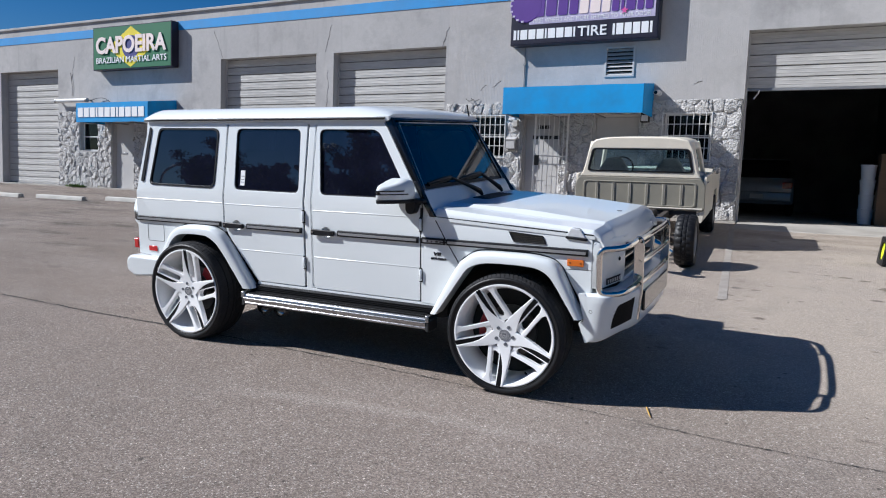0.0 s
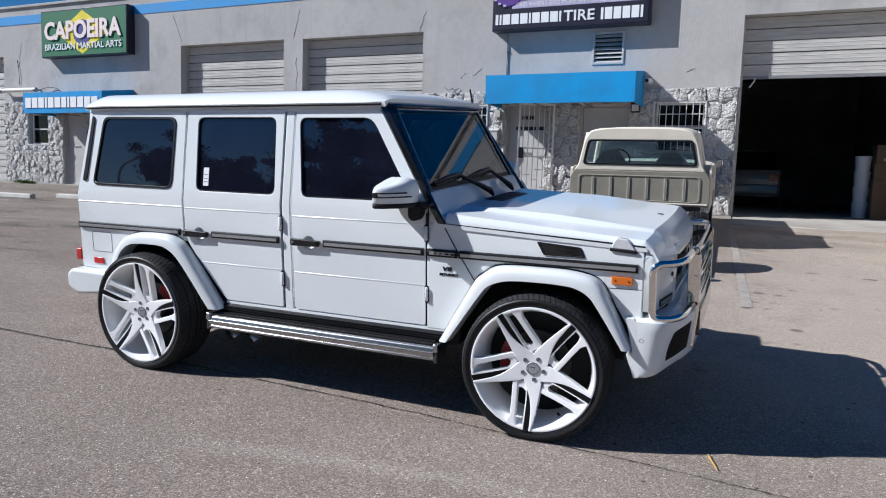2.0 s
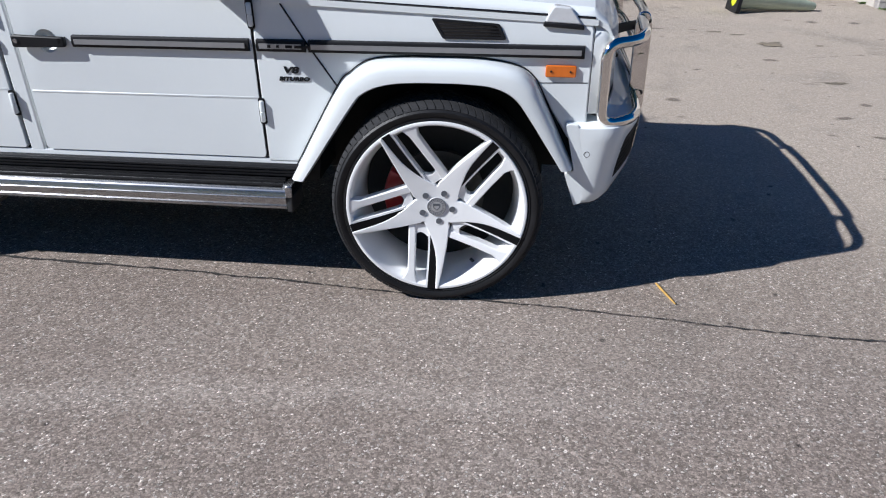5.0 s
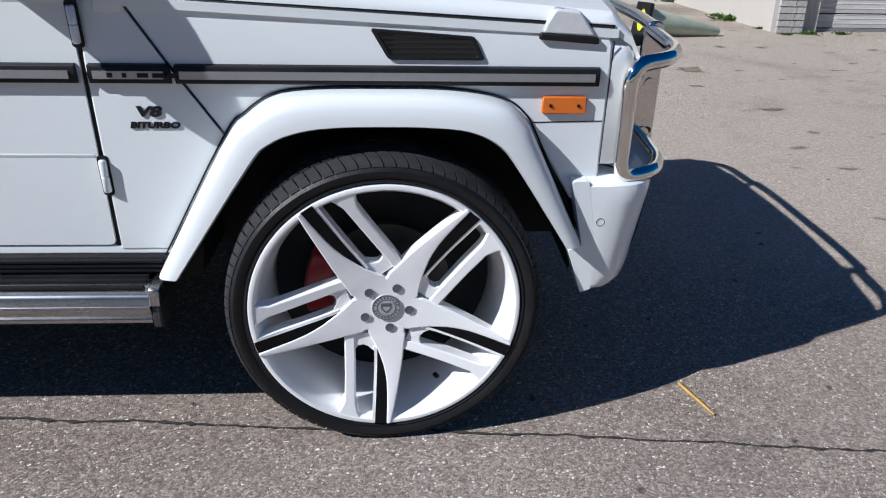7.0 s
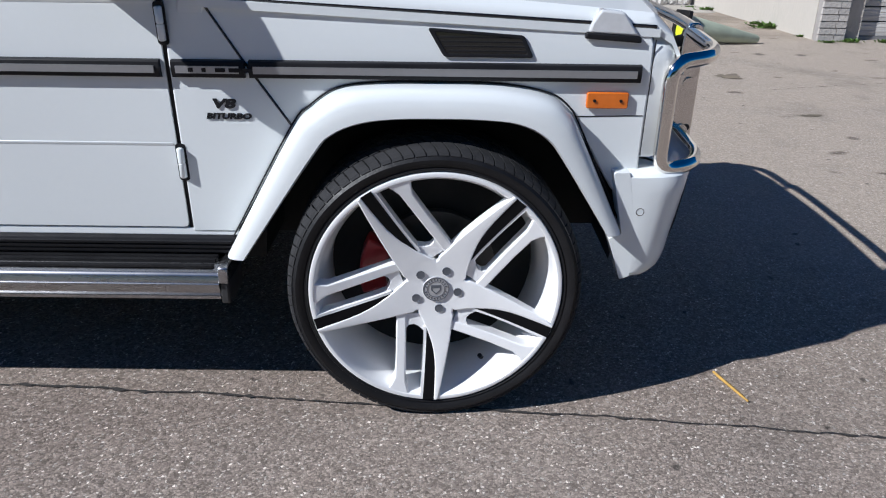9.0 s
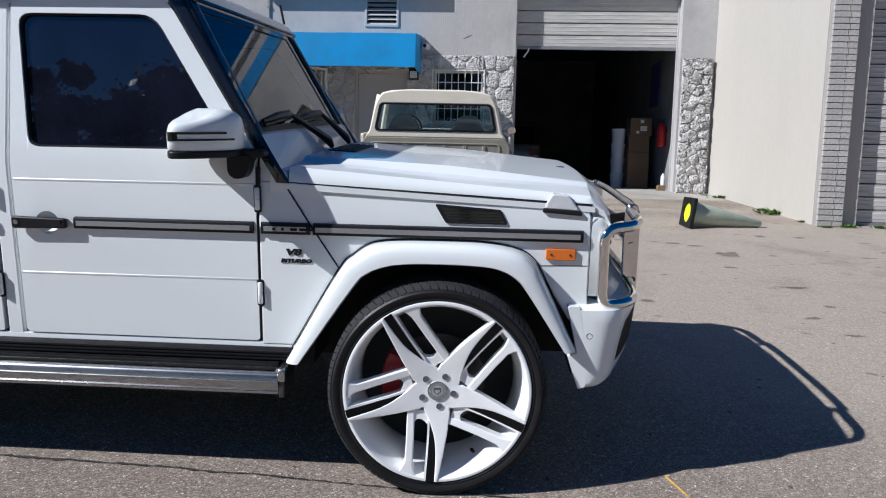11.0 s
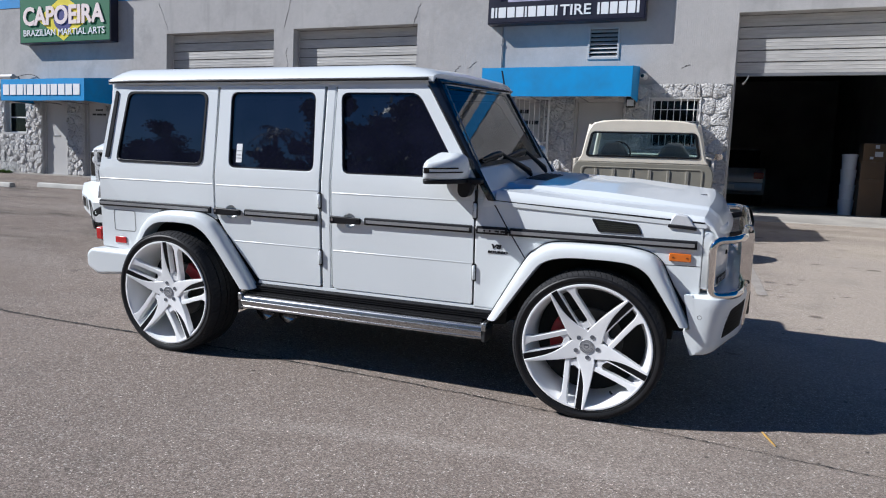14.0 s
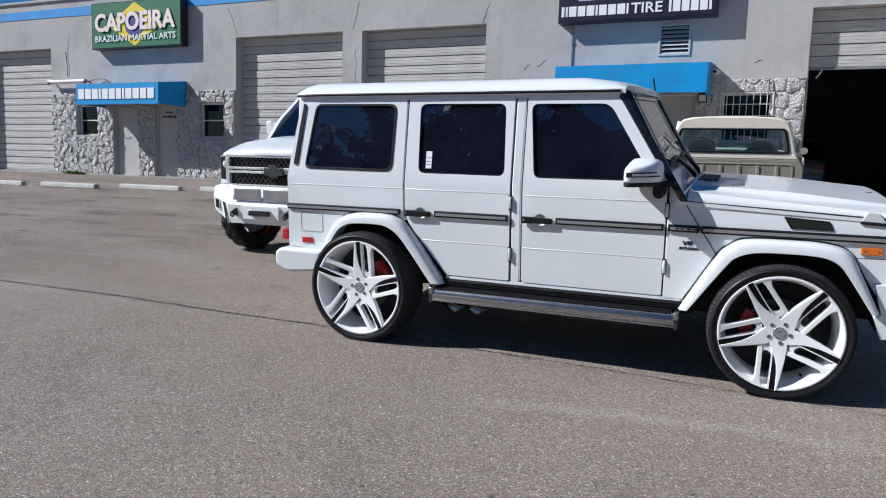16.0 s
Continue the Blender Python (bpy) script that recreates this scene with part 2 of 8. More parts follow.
def stucco_mat(name, base, dark, pale, comb=0.0):
    """Old painted stucco: rolled-over patches, rain streaks, soot blotches and trowel relief."""
    m = bpy.data.materials.new(name)
    m.use_nodes = True
    N, L = m.node_tree.nodes, m.node_tree.links.new
    p = N["Principled BSDF"]
    p.inputs["Roughness"].default_value = 0.9
    p.inputs["Specular IOR Level"].default_value = 0.25
    co = N.new("ShaderNodeTexCoord")

    def noise_of(scale, detail, stretch=(1, 1, 1), shift=0.0):
        mp, n = N.new("ShaderNodeMapping"), N.new("ShaderNodeTexNoise")
        mp.inputs["Scale"].default_value, mp.inputs["Location"].default_value = stretch, (shift, 0, shift)
        L(co.outputs["Object"], mp.inputs[0])
        n.inputs["Scale"].default_value, n.inputs["Detail"].default_value, n.inputs["Roughness"].default_value = scale, detail, 0.62
        L(mp.outputs[0], n.inputs["Vector"])
        return n.outputs[0]

    def fit(v, a, b, c, d):
        n = N.new("ShaderNodeMapRange")
        for k, x in enumerate((a, b, c, d)):
            n.inputs[k + 1].default_value = x
        L(v, n.inputs[0])
        return n.outputs[0]

    def calc(op, a, b):
        n = N.new("ShaderNodeMath")
        n.operation = op
        for k, x in enumerate((a, b)):
            if isinstance(x, float):
                n.inputs[k].default_value = x
            else:
                L(x, n.inputs[k])
        return n.outputs[0]

    def blend(f, a, b):
        n = N.new("ShaderNodeMix")
        n.data_type = "RGBA"
        L(f, n.inputs[0])
        for k, x in ((6, a), (7, b)):
            if isinstance(x, tuple):
                n.inputs[k].default_value = (*x, 1)
            else:
                L(x, n.inputs[k])
        return n.outputs[2]

    blot, roll = noise_of(1.1, 6), noise_of(0.55, 3, (1, 1, 0.8), 7.0)
    streak, grit, trowel = noise_of(3.2, 5, (1, 1, 0.07), 3.0), noise_of(90.0, 3), noise_of(9.0, 5)
    col = blend(fit(roll, 0.47, 0.53, 0.0, 0.55), base, pale)
    col = blend(fit(blot, 0.5, 0.7, 0.0, 0.75), col, dark)
    col = blend(fit(streak, 0.56, 0.72, 0.0, 0.5), col, dark)
    hs = N.new("ShaderNodeHueSaturation")
    L(col, hs.inputs["Color"])
    L(calc("MULTIPLY", fit(grit, 0.3, 0.7, 0.93, 1.07), fit(trowel, 0.3, 0.7, 0.96, 1.04)), hs.inputs["Value"])
    L(hs.outputs[0], p.inputs["Base Color"])
    height = calc("ADD", calc("MULTIPLY", trowel, 0.9), calc("MULTIPLY", grit, 0.25))
    if comb:
        ridge = N.new("ShaderNodeTexWave")
        ridge.bands_direction = "X"
        ridge.inputs["Scale"].default_value, ridge.inputs["Distortion"].default_value = 8.5, 2.5
        ridge.inputs["Detail"].default_value, ridge.inputs["Detail Scale"].default_value = 3, 2.0
        L(co.outputs["Object"], ridge.inputs["Vector"])
        # knocked-down places where the combing has filled with paint
        height = calc("ADD", height, calc("MULTIPLY", calc("MULTIPLY", ridge.outputs["Fac"], comb), fit(blot, 0.42, 0.62, 1.0, 0.25)))
    b = N.new("ShaderNodeBump")
    b.inputs["Strength"].default_value, b.inputs["Distance"].default_value = 1.0, 0.006
    L(height, b.inputs["Height"])
    L(b.outputs[0], p.inputs["Normal"])
    return m


M = {
    "asphalt": asphalt_mat("asphalt"),
    "crack": pbr("crack", (0.035, 0.032, 0.03), 0.95, var=0.3, bump=0.004),
    "worn_paint": pbr("worn_paint", (0.385, 0.345, 0.3), 0.9, var=0.06, vscale=7, bump=0.003, bscale=90, dark=(0.27, 0.238, 0.21), fine=1.2),
    "concrete": pbr("concrete", (0.42, 0.39, 0.35), 0.85, var=0.15, vscale=1.2, bump=0.003, dark=(0.26, 0.24, 0.21)),
    "stop": pbr("stop_concrete", (0.5, 0.48, 0.44), 0.85, var=0.2, vscale=5, bump=0.004),
    "stucco": stucco_mat("combed_stucco", (0.46, 0.44, 0.425), (0.385, 0.368, 0.356), (0.5, 0.48, 0.465), 0.22),
    "trimwall": stucco_mat("smooth_stucco", (0.435, 0.42, 0.41), (0.315, 0.303, 0.297), (0.485, 0.469, 0.456)),
    "cream": pbr("cream_paint", (0.455, 0.425, 0.38), 0.85, var=0.06, vscale=0.8, bump=0.004, bscale=30, stretch=(1, 1, 0.3)),
    "rock": pbr("painted_rock", (0.56, 0.54, 0.52), 0.9, var=0.18, vscale=7, bump=0.06, bscale=28, fine=0.8, island=0.06),
    "mortar": pbr("rock_mortar", (0.5, 0.485, 0.465), 0.95, var=0.15, vscale=4, bump=0.01, bscale=30),
    "bluestripe": pbr("blue_stripe_paint", (0.03, 0.27, 0.62), 0.7, var=0.1, vscale=2, bump=0.004),
    "awning": pbr("blue_canvas", (0.003, 0.265, 0.6), 0.75, var=0.12, vscale=2.2, bump=0.004, bscale=8),
    "slat": pbr("painted_slat", (0.50, 0.485, 0.46), 0.6, var=0.1, vscale=2.2, bump=0.004, bscale=9, stretch=(0.5, 1, 2.5), dark=(0.4, 0.385, 0.365), fine=0.6, island=0.05),
    "doorpaint": pbr("grey_door_paint", (0.47, 0.455, 0.44), 0.6, var=0.08, vscale=2, bump=0.001),
    "white_metal": pbr("white_enamel", (0.72, 0.70, 0.67), 0.5, var=0.08, vscale=5),
    "white_text": pbr("white_sign_paint", (0.85, 0.85, 0.85), 0.5, var=0.02),
    "pinkwhite": pbr("pale_pink_sign_paint", (0.85, 0.72, 0.68), 0.5, var=0.03),
    "green": pbr("green_sign_face", (0.004, 0.13, 0.05), 0.6, var=0.06, vscale=1),
    "yellow": pbr("yellow_sign_paint", (0.75, 0.62, 0.02), 0.5, var=0.04),
    "navy": pbr("navy_sign_paint", (0.05, 0.05, 0.2), 0.5, var=0.05),
    "blackface": pbr("black_sign_face", (0.018, 0.016, 0.03), 0.4, var=0.1),
    "purple": pbr("purple_sign_paint", (0.1, 0.035, 0.26), 0.5, var=0.06),
    "lilac": pbr("lilac_sign_paint", (0.5, 0.45, 0.62), 0.5, var=0.06),
    "pink": pbr("pink_sign_paint", (0.7, 0.1, 0.35), 0.5, var=0.04),
    "blackmetal": pbr("black_metal", (0.02, 0.02, 0.02), 0.45, metal=0.2, var=0.15),
    "darkglass": glass_mat("window_glass", (0.25, 0.27, 0.28), ior=1.45),
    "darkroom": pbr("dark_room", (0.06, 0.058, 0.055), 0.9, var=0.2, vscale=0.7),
    "roomwall": pbr("room_block_wall", (0.27, 0.265, 0.27), 0.9, var=0.3, vscale=1.4, bump=0.004),
    "brick": pbr("grey_brick", (0.43, 0.405, 0.38), 0.85, var=0.15, vscale=6, bump=0.006, bscale=35, island=0.1),
    "brickmortar": pbr("painted_mortar", (0.33, 0.31, 0.295), 0.95, var=0.15, bump=0.004),
    "leaf": pbr("weed_leaf", (0.09, 0.17, 0.03), 0.6, var=0.4, vscale=20),
    "treeleaf": pbr("tree_leaf", (0.05, 0.09, 0.025), 0.6, var=0.45, vscale=3),
    "bark": pbr("bark", (0.13, 0.1, 0.08), 0.9, var=0.3, bump=0.02, bscale=12),
    "cone": pbr("faded_cone_plastic", (0.42, 0.47, 0.36), 0.6, var=0.15, vscale=6, bump=0.003),
    "conehi": pbr("lime_cone_plastic", (0.62, 0.72, 0.02), 0.55, var=0.08, vscale=6),
    # paler than the sidewall rubber: the tread's sunlit grey is in the colour
    "tread": pbr("sunlit_tread_rubber", (0.03, 0.03, 0.032), 0.85, spec=0.2, var=0.25, vscale=18, bump=0.001, bscale=200),
    "rubber": pbr("rubber", (0.011, 0.011, 0.0125), 0.5, spec=0.3, var=0.2, vscale=14, bump=0.001, bscale=120),
    "stick": pbr("dry_stick", (0.5, 0.3, 0.07), 0.8, var=0.15, vscale=30),
    "carton": pbr("brown_carton", (0.2, 0.13, 0.075), 0.8, var=0.1, vscale=4),
    "bucket": pbr("white_bucket_plastic", (0.7, 0.72, 0.75), 0.5, var=0.06),
    "redpaint": pbr("red_enamel", (0.5, 0.02, 0.02), 0.35, var=0.05),
    # vehicle surfaces
    "carwhite": pbr("white_car_paint", (0.755, 0.785, 0.79), 0.34, var=0.012, vscale=2, coat=0.5),
    "chrome": pbr("chrome", (0.8, 0.765, 0.72), 0.07, metal=1.0, var=0.05),
    "smoked": pbr("smoked_chrome", (0.22, 0.22, 0.23), 0.2, metal=1.0, var=0.08),
    "alu": pbr("brushed_aluminium", (0.42, 0.42, 0.43), 0.27, metal=1.0, var=0.12, vscale=4, bscale=90, stretch=(0.1, 1, 1)),
    "trimblack": pbr("satin_black_trim", (0.011, 0.011, 0.013), 0.45, var=0.15, vscale=9, spec=0.25),
    "gloss_black": pbr("gloss_black", (0.01, 0.01, 0.011), 0.12, var=0.1, coat=0.6),
    "plastic": pbr("dark_plastic", (0.03, 0.03, 0.031), 0.6, var=0.15, vscale=12, bump=0.001),
    "underbody": pbr("underbody", (0.015, 0.015, 0.015), 0.9, var=0.2),
    # second colour is a bluish glare haze painted into the pane
    "tint": tint_mat("tinted_car_glass", (0.018, 0.02, 0.024), (0.007, 0.008, 0.017), 1.85),
    "screen": glass_mat("windscreen_glass", (0.4, 0.43, 0.45), ior=2.0),
    "clearglass": glass_mat("clear_car_glass", (0.68, 0.83, 0.85)),
    "rimwhite": pbr("white_rim_paint", (0.88, 0.88, 0.88), 0.3, var=0.02, coat=0.6),
    "inlay": pbr("matt_black_inlay", (0.006, 0.006, 0.007), 0.55, spec=0.12, var=0.1),
    # painted shade of the lug holes, also the grey of the cap's marks
    "lughole": pbr("lug_shade_cap_grey", (0.13, 0.14, 0.16), 0.5, metal=0.3, var=0.1),
    "capgrey": pbr("silver_wheel_cap", (0.5, 0.5, 0.51), 0.4, metal=0.35, var=0.08, vscale=40),
    "disc": pbr("brake_steel", (0.09, 0.088, 0.085), 0.4, metal=0.9, var=0.15, vscale=20),
    "caliper": pbr("red_caliper", (0.3, 0.01, 0.014), 0.35, var=0.08, coat=0.4),
    "amber": pbr("amber_lens", (0.66, 0.155, 0.012), 0.2, var=0.08, coat=0.6),
    "redlens": pbr("red_lens", (0.5, 0.015, 0.015), 0.2, var=0.1, coat=0.6),
    "clearlens": pbr("clear_lens", (0.64, 0.65, 0.66), 0.1, var=0.1, coat=1.0),
    "silverstripe": pbr("silver_stripe", (0.42, 0.43, 0.45), 0.32, metal=0.7, var=0.06),
    "interior": pbr("dark_interior", (0.03, 0.03, 0.032), 0.7, var=0.15),
    "beige": pbr("aged_beige_paint", (0.84, 0.76, 0.62), 0.4, var=0.06, vscale=3, coat=0.2),
    "khaki": pbr("khaki_primer", (0.265, 0.245, 0.195), 0.7, var=0.12, vscale=4, bump=0.001),
    "khaki_lip": pbr("pale_khaki_edge", (0.6, 0.55, 0.46), 0.6, var=0.1, vscale=6),
    "seatgrey": pbr("grey_seat_cloth", (0.42, 0.44, 0.47), 0.8, var=0.1),
    "rust": pbr("rusty_frame", (0.05, 0.04, 0.035), 0.8, var=0.3, vscale=8, bump=0.002),
    "chipped": pbr("chipped_white_paint", (0.72, 0.72, 0.72), 0.45, var=0.1, vscale=26, dark=(0.2, 0.2, 0.2), bscale=60, fine=1.3),
    "greycar": pbr("silver_car_paint", (0.4, 0.41, 0.43), 0.3, metal=0.1, var=0.04, coat=0.8),
    "wallpaint": pbr("dull_metal", (0.3, 0.3, 0.3), 0.5, metal=0.6, var=0.1),
    "darkpatch": pbr("dried_oil", (0.2, 0.165, 0.12), 0.8, var=0.3, vscale=6, bump=0.004),
}


# ---- mesh helpers ----
def part(name, bm, material, parent=None, label="", smooth=None, bevel=0.0, seg=2):
    """Links a bmesh as one mesh object, under a thing or a part."""
    bmesh.ops.recalc_face_normals(bm, faces=bm.faces[:])
    me = bpy.data.meshes.new(name)
    bm.to_mesh(me)
    bm.free()
    me.materials.append(M[material] if isinstance(material, str) else material)
    if smooth:
        me.polygons.foreach_set("use_smooth", [True] * len(me.polygons))
        me.set_sharp_from_angle(angle=radians(smooth))
    ob = new(name, me)
    ob.parent = parent
    if bevel:
        mod = ob.modifiers.new("bevel", "BEVEL")
        mod.width, mod.segments, mod.limit_method, mod.angle_limit = bevel, seg, "ANGLE", radians(35)
        mod.use_clamp_overlap = True
        if not smooth:
            me.polygons.foreach_set("use_smooth", [True] * len(me.polygons))
            me.set_sharp_from_angle(angle=radians(50))
    if label:
        ob["label"] = label
    return ob


def pane(name, outline, depth, material, parent, label="", shape=None, flip=False):
    """A single sheet of glass in an xz plane, its face towards -y (or +y when flipped)."""
    bm = bmesh.new()
    vs = [bm.verts.new((x, depth, z)) for x, z in outline]
    bm.faces.new(vs)
    if shape:
        for c in CUTS:
            bmesh.ops.bisect_plane(bm, geom=bm.verts[:] + bm.edges[:] + bm.faces[:], plane_co=(0, 0, c), plane_no=(0, 0, 1))
        shape(bm)
    if flip:
        for v in bm.verts:
            v.co.y = CW - v.co.y
    return oriented(name, bm, material, parent, (0, 1 if flip else -1, 0), label)


def oriented(name, bm, material, parent, out, label=""):
    """Links an open sheet with all its faces turned to one side."""
    bm.normal_update()
    bmesh.ops.reverse_faces(bm, faces=[f for f in bm.faces if f.normal.dot(Vector(out)) < 0])
    me = bpy.data.meshes.new(name)
    bm.to_mesh(me)
    bm.free()
    me.materials.append(M[material])
    me.polygons.foreach_set("use_smooth", [True] * len(me.polygons))
    ob = new(name, me)
    ob.parent = parent
    if label:
        ob["label"] = label
    return ob


def thing(name, label, category, m=Matrix(), group="", kind=""):
    ob = new(name)
    ob.empty_display_size = 0.1
    ob.matrix_world = m
    return tagged(ob, label, category, group, kind)


def box(x0, x1, y0, y1, z0, z1, bm=None):
    bm = bm or bmesh.new()
    v = [bm.verts.new((x, y, z)) for z in (z0, z1) for x, y in ((x0, y0), (x1, y0), (x1, y1), (x0, y1))]
    for f in ((3, 2, 1, 0), (4, 5, 6, 7), (0, 1, 5, 4), (1, 2, 6, 5), (2, 3, 7, 6), (3, 0, 4, 7)):
        bm.faces.new([v[i] for i in f])
    return bm


def place(plane, a, b, d):
    """A point from its two coordinates in a plane and its depth d."""
    return {"xz": (a, d, b), "yz": (d, a, b), "xy": (a, b, d)}[plane]


def prism(pts, plane, d0, d1, bm=None):
    bm = bm or bmesh.new()
    lo = [bm.verts.new(place(plane, a, b, d0)) for a, b in pts]
    hi = [bm.verts.new(place(plane, a, b, d1)) for a, b in pts]
    n = len(pts)
    bm.faces.new(lo)
    bm.faces.new(hi[::-1])
    for i in range(n):
        j = (i + 1) % n
        bm.faces.new((lo[i], hi[i], hi[j], lo[j]))
    return bm


def fillet(pts, r, seg=4):
    """Rounds the corners of a polygon; r may be one radius or one per corner."""
    out, n = [], len(pts)
    for i, p in enumerate(pts):
        rr = r[i] if isinstance(r, (list, tuple)) else r
        p, a, b = Vector(p), Vector(pts[i - 1]), Vector(pts[(i + 1) % n])
        if rr <= 0:
            out.append(tuple(p))
            continue
        u, w = (a - p).normalized(), (b - p).normalized()
        d = min(rr, 0.45 * (a - p).length, 0.45 * (b - p).length)
        s, e = p + u * d, p + w * d
        for k in range(seg + 1):
            t = k / seg
            q = s * (1 - t) ** 2 + p * 2 * t * (1 - t) + e * t * t
            out.append(tuple(q))
    return out


def rrect(a0, a1, b0, b1, r, seg=4):
    return fillet([(a0, b0), (a1, b0), (a1, b1), (a0, b1)], r, seg)


def panel(outer, holes, plane, d0, d1, cuts=(), bm=None):
    """A flat plate with holes and thickness; cuts: heights at which it gets an extra row of edges."""
    t = bmesh.new()
    edges = []
    for loop in (outer, *holes):
        vs = [t.verts.new(place(plane, a, b, d0)) for a, b in loop]
        edges += [t.edges.new((vs[i], vs[(i + 1) % len(vs)])) for i in range(len(vs))]
    bmesh.ops.triangle_fill(t, edges=edges, use_beauty=True, use_dissolve=False)
    for c in cuts:
        bmesh.ops.bisect_plane(t, geom=t.verts[:] + t.edges[:] + t.faces[:], plane_co=(0, 0, c), plane_no=(0, 0, 1))
    r = bmesh.ops.extrude_face_region(t, geom=t.faces[:])
    off = Vector(place(plane, 0, 0, d1 - d0))
    for v in r["geom"]:
        if isinstance(v, bmesh.types.BMVert):
            v.co += off
    if bm is None:
        return t
    me = bpy.data.meshes.new("tmp")
    t.to_mesh(me)
    t.free()
    bm.from_mesh(me)
    bpy.data.meshes.remove(me)
    return bm


def tube(path, r, n=10, bm=None, closed=False, caps=True):
    bm = bm or bmesh.new()
    P = [Vector(p) for p in path]
    rings, up = [], None
    for i, p in enumerate(P):
        if closed:
            d = (P[(i + 1) % len(P)] - P[i - 1]).normalized()
        else:
            d = (P[min(i + 1, len(P) - 1)] - P[max(i - 1, 0)]).normalized()
        if up is None:
            up = d.orthogonal().normalized()
        up = (up - d * up.dot(d)).normalized()
        side = d.cross(up)
        rr = r[i] if isinstance(r, (list, tuple)) else r
        rings.append([bm.verts.new(p + (up * math.cos(2 * math.pi * k / n) + side * math.sin(2 * math.pi * k / n)) * rr) for k in range(n)])
    for i in range(len(rings) if closed else len(rings) - 1):
        a, b = rings[i], rings[(i + 1) % len(rings)]
        for k in range(n):
            bm.faces.new((a[k], a[(k + 1) % n], b[(k + 1) % n], b[k]))
    if caps and not closed:
        bm.faces.new(rings[0])
        bm.faces.new(rings[-1][::-1])
    return bm


def bend(path, r, seg=4):
    """A polyline with rounded corners in space."""
    P = [Vector(p) for p in path]
    out = [P[0]]
    for i in range(1, len(P) - 1):
        p, a, b = P[i], P[i - 1], P[i + 1]
        d = min(r, 0.45 * (a - p).length, 0.45 * (b - p).length)
        s, e = p + (a - p).normalized() * d, p + (b - p).normalized() * d
        out += [s * (1 - t) ** 2 + p * 2 * t * (1 - t) + e * t * t for t in (k / seg for k in range(seg + 1))]
    return out + [P[-1]]


def lathe(profile, n=32, axis="y", centre=(0, 0, 0), bm=None, closed=True):
    """Turns a profile of (radius, height) about an axis."""
    bm = bm or bmesh.new()
    c = Vector(centre)
    rings = []
    for r, h in profile:
        ring = []
        for k in range(n):
            a = 2 * math.pi * k / n
            u, w = r * math.cos(a), r * math.sin(a)
            ring.append(bm.verts.new(c + Vector({"y": (u, h, w), "z": (u, w, h), "x": (h, u, w)}[axis])))
        rings.append(ring)
    m = len(rings)
    for i in range(m if closed else m - 1):
        a, b = rings[i], rings[(i + 1) % m]
        for k in range(n):
            bm.faces.new((a[k], a[(k + 1) % n], b[(k + 1) % n], b[k]))
    return bm


def sheet(fn, us, vs, thick=0.0, bm=None):
    """A surface from fn(u, v), with thickness downwards."""
    bm = bm or bmesh.new()
    top = [[bm.verts.new(fn(u, v)) for v in vs] for u in us]
    for i in range(len(us) - 1):
        for j in range(len(vs) - 1):
            bm.faces.new((top[i][j], top[i + 1][j], top[i + 1][j + 1], top[i][j + 1]))
    if thick:
        r = bmesh.ops.extrude_face_region(bm, geom=bm.faces[:])
        for v in r["geom"]:
            if isinstance(v, bmesh.types.BMVert):
                v.co.z -= thick
    return bm


def span(a, b, n):
    return [a + (b - a) * i / n for i in range(n + 1)]


def lettering(text, height, width, at, parent, material, name="lettering", depth=0.01, label="", shear=0.0, bold=0.0, single=True):
    """Letters on a plane facing -y, from their lower left corner, fitted to a width."""
    cu = bpy.data.curves.new(name, "FONT")
    cu.body, cu.size, cu.extrude, cu.shear, cu.offset = text, 1.0, 0.5, shear, bold
    cu.resolution_u = 3
    tmp = new("tmp_text", cu)
    me = bpy.data.meshes.new_from_object(tmp.evaluated_get(bpy.context.evaluated_depsgraph_get()))
    bpy.data.objects.remove(tmp)
    co = np.empty(len(me.vertices) * 3)
    me.vertices.foreach_get("co", co)
    co = co.reshape(-1, 3)
    lo, hi = co.min(0), co.max(0)
    co = (co - lo) / np.maximum(hi - lo, 1e-6)
    xyz = np.stack([at[0] + co[:, 0] * width, at[1] - co[:, 2] * depth, at[2] + co[:, 1] * height], 1)
    me.vertices.foreach_set("co", xyz.ravel())
    me.update()
    me.materials.append(M[material])
    if not single:
        ob = new(name, me)
        ob.parent, ob["kind"] = parent, "stuff"
        return ob
    bm = bmesh.new()
    bm.from_mesh(me)
    bpy.data.meshes.remove(me)
    left = set(bm.verts)
    while left:
        todo, own = [left.pop()], []
        while todo:
            v = todo.pop()
            own.append(v)
            for e in v.link_edges:
                o = e.other_vert(v)
                if o in left:
                    left.discard(o)
                    todo.append(o)
        faces = {f for v in own for f in v.link_faces}
        at_new, piece = {}, bmesh.new()
        for v in own:
            at_new[v] = piece.verts.new(v.co)
        for f in faces:
            piece.faces.new([at_new[v] for v in f.verts])
        part("letter", piece, material, parent, label)
    bm.free()


def bars(widths, gap, height, at, parent, material, name="writing_bar", depth=0.006, width=None):
    """Plain bars in place of writing, on a plane facing -y."""
    total = sum(widths) + gap * (len(widths) - 1)
    k = (width / total) if width else 1.0
    x = at[0]
    for w in widths:
        part(name, box(x, x + w * k, at[1] - depth, at[1], at[2], at[2] + height), material, parent)
        x += (w + gap) * k

